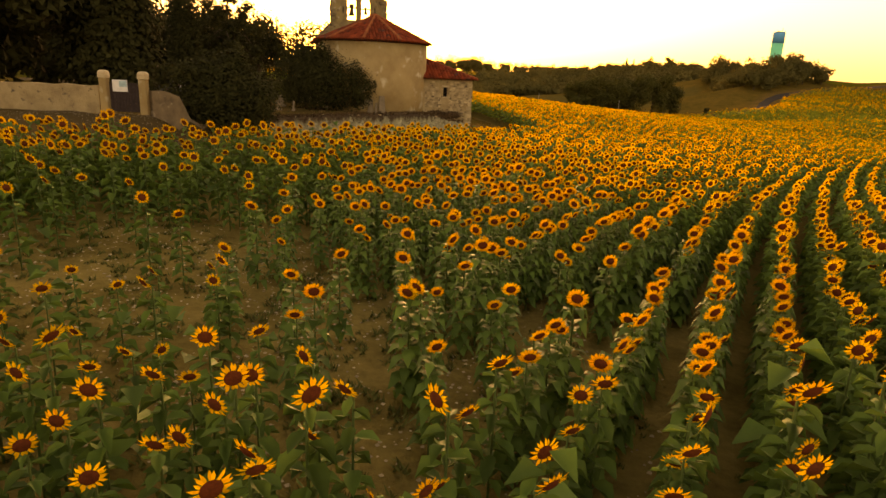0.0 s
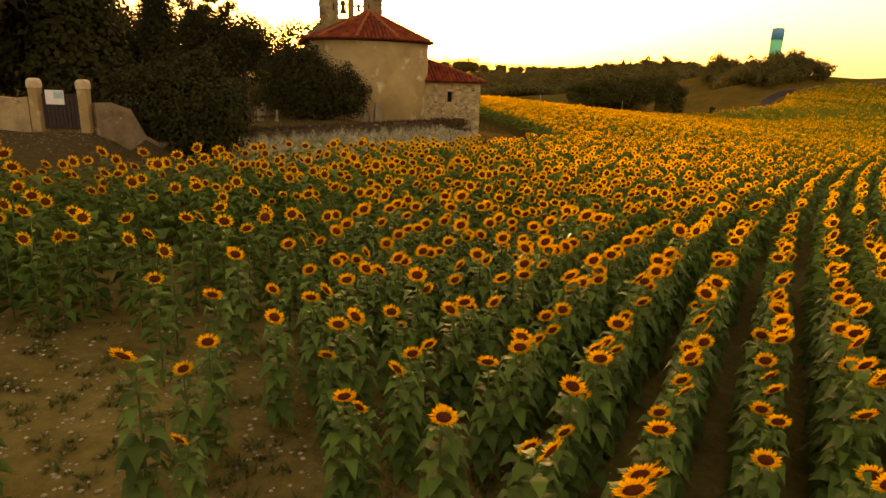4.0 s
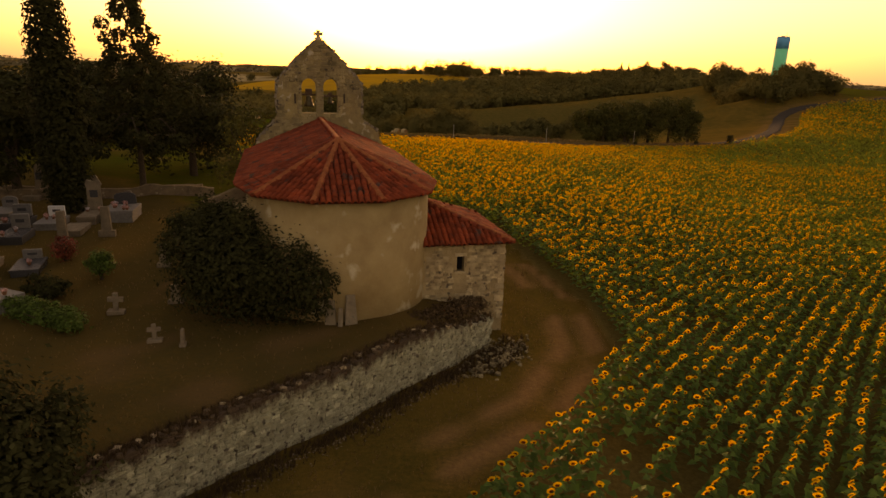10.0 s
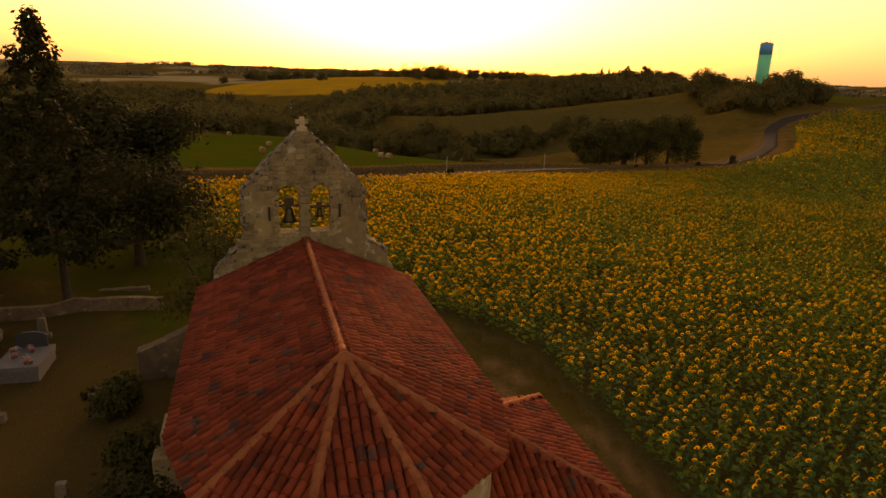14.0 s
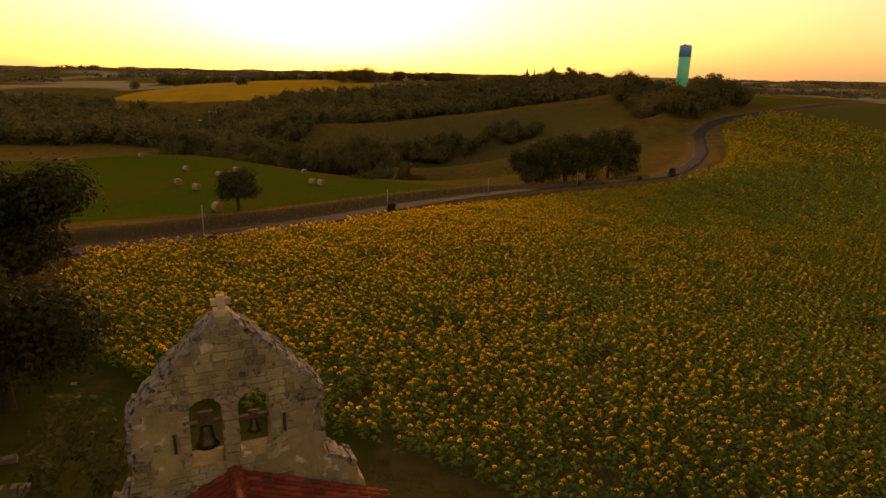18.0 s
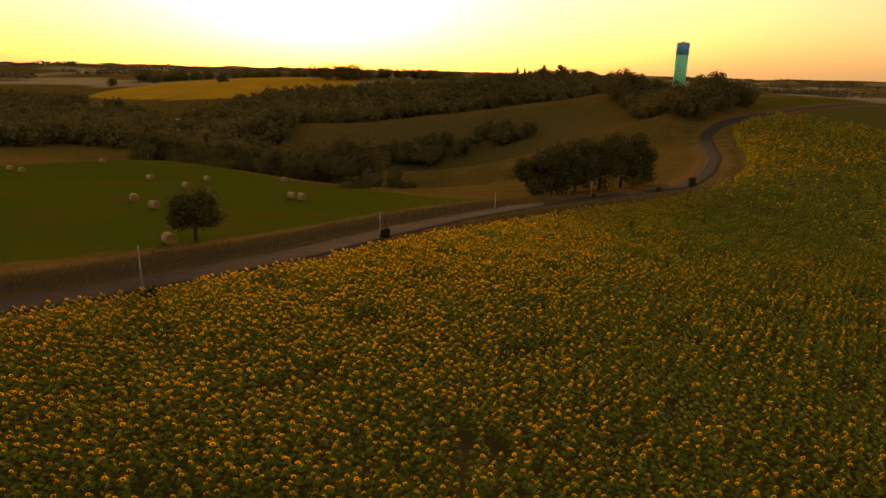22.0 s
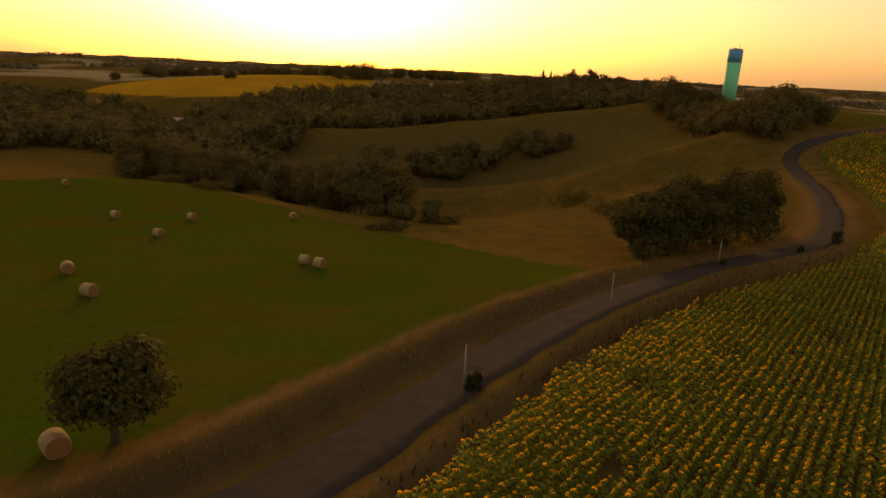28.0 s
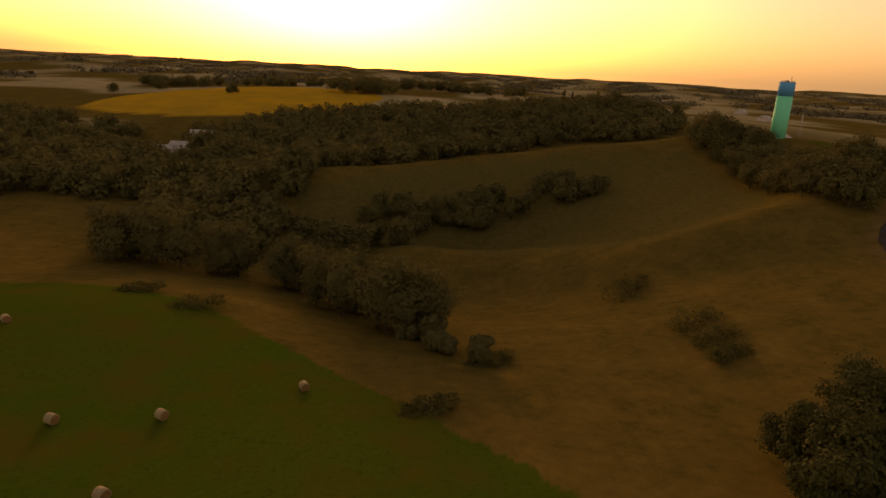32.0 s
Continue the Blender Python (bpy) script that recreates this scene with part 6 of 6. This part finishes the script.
# dry growth on the wall's crest and against its foot
pts = [(x + rng.uniform(-0.3, 0.25), y + rng.uniform(-0.25, 0.3), i / (len(wall_cells) - 1)) for i, (x, y) in enumerate(wall_cells) for k in range(70)]
top_x, top_y = np.array([p[0] for p in pts]), np.array([p[1] for p in pts])
crest_z = np.array([wall_crest(p[0], p[1], p[2]) for p in pts])
n, a, s = len(pts), rng.uniform(0, 6.28, len(pts)), 0.2 * rng.uniform(0.4, 1.6, len(pts))
v = np.stack([(TUFT[:, 0] * np.cos(a)[:, None] - TUFT[:, 1] * np.sin(a)[:, None]) * s[:, None] + top_x[:, None], (TUFT[:, 0] * np.sin(a)[:, None] + TUFT[:, 1] * np.cos(a)[:, None]) * s[:, None] + top_y[:, None], TUFT[:, 2] * s[:, None] + crest_z[:, None] - 0.02], -1)
f = (TUFT_F[None] + (np.arange(n) * len(TUFT))[:, None, None]).reshape(-1, 3)
tagged(new("wall_top_weeds", mesh_of("wall_top_weeds", v.reshape(-1, 3), [f], [M_DRY_WEED])), "dry brown weeds along the wall's crest", "weeds", kind="stuff")

# ---- farm, houses and masts in the distance ----
def house(name, label, x, y, turn, w, d, h, roof_mat, z=None, rise=0.3, wins=3, group=""):
    ob = thing(name, label, "house", group, m=pose(x, y, on_ground(x, y) - 0.5 if z is None else z, 0, 0, turn))
    wall = part("wall", box_bm(-w / 2, -d / 2, 0, w / 2, d / 2, h), M_HOUSE, ob)
    bm = bmesh.new()
    e, top = 0.4, h + d * rise
    pts = [(-w / 2 - e, -d / 2 - e, h - 0.05), (w / 2 + e, -d / 2 - e, h - 0.05), (w / 2 + e, d / 2 + e, h - 0.05), (-w / 2 - e, d / 2 + e, h - 0.05), (-w / 2 - e, 0, top), (w / 2 + e, 0, top)]
    v = [bm.verts.new(p) for p in pts]
    for f in ((0, 1, 5, 4), (2, 3, 4, 5), (1, 2, 5), (3, 0, 4), (3, 2, 1, 0)):
        bm.faces.new([v[k] for k in f])
    part("roof", bm, roof_mat, ob)
    for k in range(wins):
        cx = -w / 2 + w * (k + 0.5) / wins
        part("window", box_bm(cx - 0.5, -d / 2 - 0.03, h * 0.4, cx + 0.5, -d / 2 - 0.004, h * 0.4 + 1.3), M_DARK, wall)
    return ob


for x, y, turn, w, d, h in ((-133, 594, 20, 22, 9, 6), (-117, 600, -10, 14, 8, 7), (-147, 588, 40, 16, 8, 5), (-104, 612, 5, 18, 8, 6.5), (-125, 578, 60, 12, 7, 4)):
    house("farm_building", "pale farm building half hidden by the valley woods", x, y, turn, w, d, h, M_PALE_ROOF, group="farm in the valley")
house("house", "low house with a pale roof near the water tower", 244, 470, 30, 13, 8, 3.5, M_PALE_ROOF)
for x, y, w in ((420, 730, 12), (300, 905, 20), (480, 860, 16)):
    house("far_house", "small pale farmhouse on the far plain", x, y, x % 50, w, 8, 4, M_PALE_ROOF, wins=2, group="far farmhouses")


def mast(x, y, height, label):
    ob = thing("mast", label, "mast", m=pose(x, y, on_ground(x, y) - 0.5))
    for sx, sy in ((-1, -1), (1, -1), (1, 1), (-1, 1)):
        v, q = tube([(sx * 1.1, sy * 1.1, 0), (sx * 0.25, sy * 0.25, height)], [0.09, 0.06], 5)
        part("leg", mesh_of("leg", v, [q], [M_GREY_METAL]), None, ob)
    for k in range(7):
        z0, z1 = height * k / 7, height * (k + 1) / 7
        r0, r1 = 1.1 - 0.85 * k / 7, 1.1 - 0.85 * (k + 1) / 7
        for a, b in (((-r0, -r0, z0), (r1, -r1, z1)), ((r0, r0, z0), (-r1, r1, z1))):
            v, q = tube([a, b], [0.05, 0.05], 4)
            part("brace", mesh_of("brace", v, [q], [M_GREY_METAL]), None, ob)
    return ob


mast(296, 520, 15, "thin lattice mast on the plateau")
# trees that stand out on the ridge and on the yellow crop
for x, y, h, w in ((162, 613, 15, 3.0), (168, 611, 13, 2.6)):
    blobs = [(0, 0, h * (0.08 + 0.9 * k / 11), w * 0.5 * p, w * 0.5 * p, h / 9) for k, p in enumerate((0.8, 0.95, 1, 1, 1, 0.95, 0.9, 0.85, 0.75, 0.6, 0.45, 0.2))]
    tree("cypress", "slim dark cypress on the ridge", "cypress tree", x, y, h, w, 500 + int(h), 900, 0.45, M_DARK_LEAF, blobs, 0.25, group="cypresses on the ridge")
for k, (x, y, h, w) in enumerate(((169, 568, 19, 13), (191, 580, 16, 12), (145, 590, 13, 14), (172, 424, 16, 15), (205, 560, 13, 14), (220, 545, 13, 15), (-110, 788, 9, 14), (-250, 890, 9, 16), (-205, 905, 9, 20), (-160, 915, 10, 18), (-62, 905, 8, 16))):
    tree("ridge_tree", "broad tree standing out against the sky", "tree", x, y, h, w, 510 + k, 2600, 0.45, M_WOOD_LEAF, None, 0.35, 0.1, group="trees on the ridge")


for k, (x, y, s) in enumerate(((62.5, 275, 4.2), (67.0, 281, 3.4), (59.5, 241, 3.2), (57.5, 231, 2.6), (55.5, 223, 2.2), (1.4, 207, 1.8), (-36, 247, 2.2), (-48, 256, 1.8), (15, 228, 2.0))):
    bush("slope_bush", "low scrubby bush on the dry slope", x, y, [(0, 0, 0.4 * s, 1.7 * s, 1.3 * s, 0.5 * s), (1.6 * s, 0.8 * s, 0.3 * s, 1.1 * s, 1.0 * s, 0.4 * s), (-1.4 * s, -0.9 * s, 0.3 * s, 1.0 * s, 0.8 * s, 0.35 * s)], 700 + k, 2600, 0.17, M_SCRUB)


def far_woods():
    rng = np.random.default_rng(600)
    blobs = []
    while len(blobs) < 1500:
        r, a = rng.uniform(1150, 3800), rng.uniform(-0.75, 0.75)
        x, y = r * math.sin(a), r * math.cos(a)
        if wobble(x, y, 150, 3.0) + 0.6 * wobble(x, y, 47, 1.0) > 0.35 and not (-290 < x < 60 and y < 1000):
            s = rng.uniform(9, 20) * (1 + r / 3000)
            blobs.append((x, y, on_ground(x, y) + 3, s, s, rng.uniform(4, 7)))
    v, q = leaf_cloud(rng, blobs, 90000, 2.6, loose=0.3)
    tagged(new("far_woods", mesh_of("far_woods", v, [q], [M_FAR_WOOD])), "copses and hedgerows on the far plain, pale with painted haze", "woods", kind="stuff")


far_woods()

# ---- single pieces: roof tiles and wall stones ----
TILE_ONE = mesh_of("tile", TV, [TQ], [M_TILE_PIECE], smooth=True)
for parent, m in ROOF_PIECES:
    part("tile", TILE_ONE, None, parent, m=m)

RIDGE_ONE = mesh_of("ridge_tile", TV, [TQ], [M_RIDGE], smooth=True)
for n, parent, m in LATE_PIECES:
    part(n, RIDGE_ONE, None, parent, m=m)

rnd = random.Random(900)
# facing stones of the churchyard wall, the nearest as single pieces
places = []
for (ax, ay), (bx, by) in zip(WALL_LINE, WALL_LINE[1:]):
    ln = math.hypot(bx - ax, by - ay)
    tx, ty = (bx - ax) / ln, (by - ay) / ln
    run = math.atan2(ty, tx)
    total = sum(math.hypot(q[0] - p[0], q[1] - p[1]) for p, q in zip(WALL_LINE, WALL_LINE[1:]))
    z = 0.0
    for course in range(30):
        s = rnd.uniform(0, 0.15)
        tall = rnd.uniform(0.07, 0.15)
        while s < ln:
            w = rnd.uniform(0.09, 0.34)
            x, y = ax + tx * (s + w / 2), ay + ty * (s + w / 2)
            done = sum(math.hypot(q[0] - p[0], q[1] - p[1]) for p, q in zip(WALL_LINE, WALL_LINE[1:]) if WALL_LINE.index(p) < WALL_LINE.index((ax, ay)))
            crest = wall_crest(x, y, (done + s) / total)
            foot = float(bare_z(np.array([x + ty * 0.5]), np.array([y - tx * 0.5]))[0]) - 0.1
            zc = foot + z + tall / 2
            if zc < crest - 0.02 and rnd.random() < 0.8:
                out = 0.25 + rnd.uniform(-0.015, 0.02)
                m = Matrix.Translation((x + ty * out, y - tx * out, zc)) @ Matrix.Rotation(run + rnd.uniform(-0.06, 0.06), 4, "Z") @ Matrix.Rotation(rnd.uniform(-0.14, 0.14), 4, "Y") @ Matrix.Diagonal((w * 0.97, rnd.uniform(0.03, 0.07), tall * rnd.uniform(0.8, 1.1), 1))
                places.append((m, rnd.randrange(6)))
            s += w
        z += tall


def lay(parent, name, places, limit=300, mat=None, kinds=STONES):
    """Single stones up to the limit, the rest joined."""
    step = max(1, math.ceil(len(places) / limit))
    for k, (m, s) in enumerate(places):
        if k % step == 0:
            part(name, kinds[s], None, parent, m=m)
    rest = [p for k, p in enumerate(places) if k % step]
    if rest:
        vs, fs, o = [], [], 0
        cache = []
        for me in kinds:
            me.calc_loop_triangles()
            cache.append((np.array([v.co for v in me.vertices]), np.array([t.vertices for t in me.loop_triangles])))
        for m, s in rest:
            v, f = cache[s]
            a = np.array(m)
            vs.append(v @ a[:3, :3].T + a[:3, 3])
            fs.append(f + o)
            o += len(v)
        tagged(part(name + "work", mesh_of(name + "work", np.concatenate(vs), [np.concatenate(fs)], [mat or M_STONE]), None, parent), kind="stuff")


lay(yard_wall, "stone", places, mat=M_WALL_STONE, kinds=WALL_STONES)

# capping stones and a fallen heap at the wall's lower end
tops = []
for i, (x, y) in enumerate(wall_cells[:-1]):
    for k in range(4):
        t = i / (len(wall_cells) - 1)
        m = Matrix.Translation((x + rnd.uniform(-0.2, 0.2), y + rnd.uniform(-0.2, 0.2), wall_crest(x, y, t) + 0.03)) @ Matrix.Rotation(rnd.uniform(0, 6), 4, "Z") @ Matrix.Diagonal((rnd.uniform(0.1, 0.26), rnd.uniform(0.1, 0.2), rnd.uniform(0.06, 0.14), 1))
        tops.append((m, rnd.randrange(6)))
lay(yard_wall, "capping_stone", tops, 40, M_CRUST)
heap = thing("rubble_heap", "weedy heap of small fallen stones at the wall's end", "rubble", m=Matrix.Identity(4))
fallen = []
for k in range(240):
    t = rnd.random()
    x, y = 0.2 + 2.0 * t + rnd.gauss(0, 0.45), 45.6 + 3.0 * t + rnd.gauss(0, 0.4) - 0.9
    m = Matrix.Translation((x, y, on_ground(x, y) + rnd.uniform(0.0, 0.12))) @ Matrix.Rotation(rnd.uniform(0, 6), 4, "Z") @ Matrix.Rotation(rnd.uniform(-0.5, 0.5), 4, "X") @ Matrix.Diagonal((rnd.uniform(0.06, 0.2), rnd.uniform(0.06, 0.16), rnd.uniform(0.05, 0.12), 1))
    fallen.append((m, rnd.randrange(6)))
lay(heap, "stone", fallen, mat=M_GABLE_PIECE, kinds=GABLE_STONES)
bits = []
for k in range(900):
    t = rnd.random() ** 0.8
    i = min(int(t * (len(wall_cells) - 1)), len(wall_cells) - 2)
    x, y = wall_cells[i]
    x, y = x + 0.45 + abs(rnd.gauss(0, 0.35)), y - 0.35 - abs(rnd.gauss(0, 0.3))
    bits.append((x, y))
bits = np.array(bits)
rng = np.random.default_rng(901)
litter("wall_rubble", "small stones fallen along the wall's foot", "rubble", bits[:, 0], bits[:, 1], OCTA, OCTA_F, M_STONE_G, 0.034)
foot = np.repeat(bits, 3, axis=0) + rng.normal(0, 0.16, (len(bits) * 3, 2)) - (0.16, -0.12)
litter("wall_weeds", "dry brown weeds along the wall's foot", "weeds", foot[:, 0], foot[:, 1], TUFT, TUFT_F, M_DRY_WEED, 0.2)
end_x, end_y = strew(900, (-0.6, 2.6, 44.6, 48.6), lambda x, y: np.abs((x - 0.2) * 0.83 - (y - 44.7) * 0.55) < 0.75)
litter("heap_weeds", "brown weeds growing through the fallen stones", "weeds", end_x, end_y, TUFT, TUFT_F, M_DRY_WEED, 0.24)

# coursed stones of the bell gable
GABLE_EDGE = [(7.9, 3.75), (8.25, 3.7), (8.6, 3.3), (9.35, 2.75), (10.0, 2.5), (11.7, 2.42), (13.0, 1.3), (14.05, 0.22)]


def gable_half(z):
    for (z0, x0), (z1, x1) in zip(GABLE_EDGE, GABLE_EDGE[1:]):
        if z0 <= z <= z1:
            return x0 + (x1 - x0) * (z - z0) / (z1 - z0)
    return 0


blocks = []
z = 8.0
while z < 13.85:
    tall = rnd.uniform(0.14, 0.27)
    half = min(gable_half(z), gable_half(min(z + tall, 14.0))) - 0.03
    x = -half
    while x < half - 0.12:
        w = min(rnd.uniform(0.18, 0.5), half - x)
        cx, cz = x + w / 2, z + tall / 2
        blocked = any(abs(cx - c) < 0.42 + w / 2 and cz > 9.9 and cz < 11.5 + 0.42 for c in (-0.62, 0.62))
        patchy = math.sin(cx * 1.9 + 1.0) + math.sin(cz * 1.7 + cx * 0.6) + 0.5 * math.sin(cx * 4.1 - cz * 3.3)
        if not blocked and patchy > -0.75 + rnd.uniform(-0.5, 0.5):
            blocks.append((Matrix.Translation((cx, rnd.uniform(-0.012, 0.02), cz)) @ Matrix.Rotation(rnd.uniform(-0.04, 0.04), 4, "Y") @ Matrix.Diagonal((w * rnd.uniform(0.88, 0.98), 0.09, tall * rnd.uniform(0.86, 0.97), 1)), rnd.randrange(6)))
        x += w
    z += tall
for c in (-0.62, 0.62):
    for k in range(9):
        a = math.pi * (k + 0.5) / 9
        blocks.append((Matrix.Translation((c - 0.52 * math.cos(a), 0.0, 11.5 + 0.52 * math.sin(a))) @ Matrix.Rotation(-(math.pi / 2 - a), 4, "Y") @ Matrix.Diagonal((0.17, 0.12, 0.2, 1)), k % 6))
    for k in range(6):
        for s in (-1, 1):
            if s * c < 0:
                continue
            blocks.append((Matrix.Translation((c + s * 0.56, 0.0, 10.05 + k * 0.25)) @ Matrix.Diagonal((0.28 if k % 2 else 0.2, 0.12, 0.235, 1)), (k + 1) % 6))
for k in range(6):
    blocks.append((Matrix.Translation((0, 0.0, 10.05 + k * 0.25)) @ Matrix.Diagonal((0.38, 0.12, 0.235, 1)), k))
lay(bell_gable, "block", blocks, mat=M_GABLE_PIECE, kinds=GABLE_STONES)

# rubble showing where the sacristy's render has fallen
rubble = []
z = 2.2
while z < 5.2:
    tall = rnd.uniform(0.09, 0.16)
    x = SX0 + 0.1
    while x < SX1 - 0.05:
        w = rnd.uniform(0.12, 0.3)
        cx, cz = x + w / 2, z + tall / 2
        show = (cx > 5.45 and cz > 3.2 + 0.5 * math.sin(cx * 3)) or (cx < 4.75 and 3.3 < cz < 4.9 + 0.3 * math.sin(cx * 5)) or (2.4 < cz < 3.1 and rnd.random() < 0.5)
        if show and cx + w / 2 < SX1 - 0.02 and not (4.8 < cx < 5.42 and 3.95 < cz < 4.95):
            rubble.append((Matrix.Translation((cx, SY0 + rnd.uniform(-0.015, 0.015), cz)) @ Matrix.Diagonal((w * 0.95, 0.07, tall * 0.92, 1)), rnd.randrange(6)))
        x += w
    z += tall
# corner stones
for k in range(12):
    rubble.append((Matrix.Translation((SX1 - 0.14 - 0.05 * (k % 2), SY0 - 0.0, 1.9 + 0.28 * k)) @ Matrix.Diagonal((0.3 + 0.1 * (k % 2), 0.1, 0.26, 1)), k % 6))
lay(sacristy, "stone", rubble)
part("sill", box_bm(4.86, SY0 - 0.05, 4.0, 5.36, SY0 + 0.1, 4.1, bevel=0.01), M_STONE, sacristy)
part("lintel", box_bm(4.84, SY0 - 0.04, 4.785, 5.38, SY0 + 0.1, 4.93, bevel=0.01), M_STONE, sacristy)
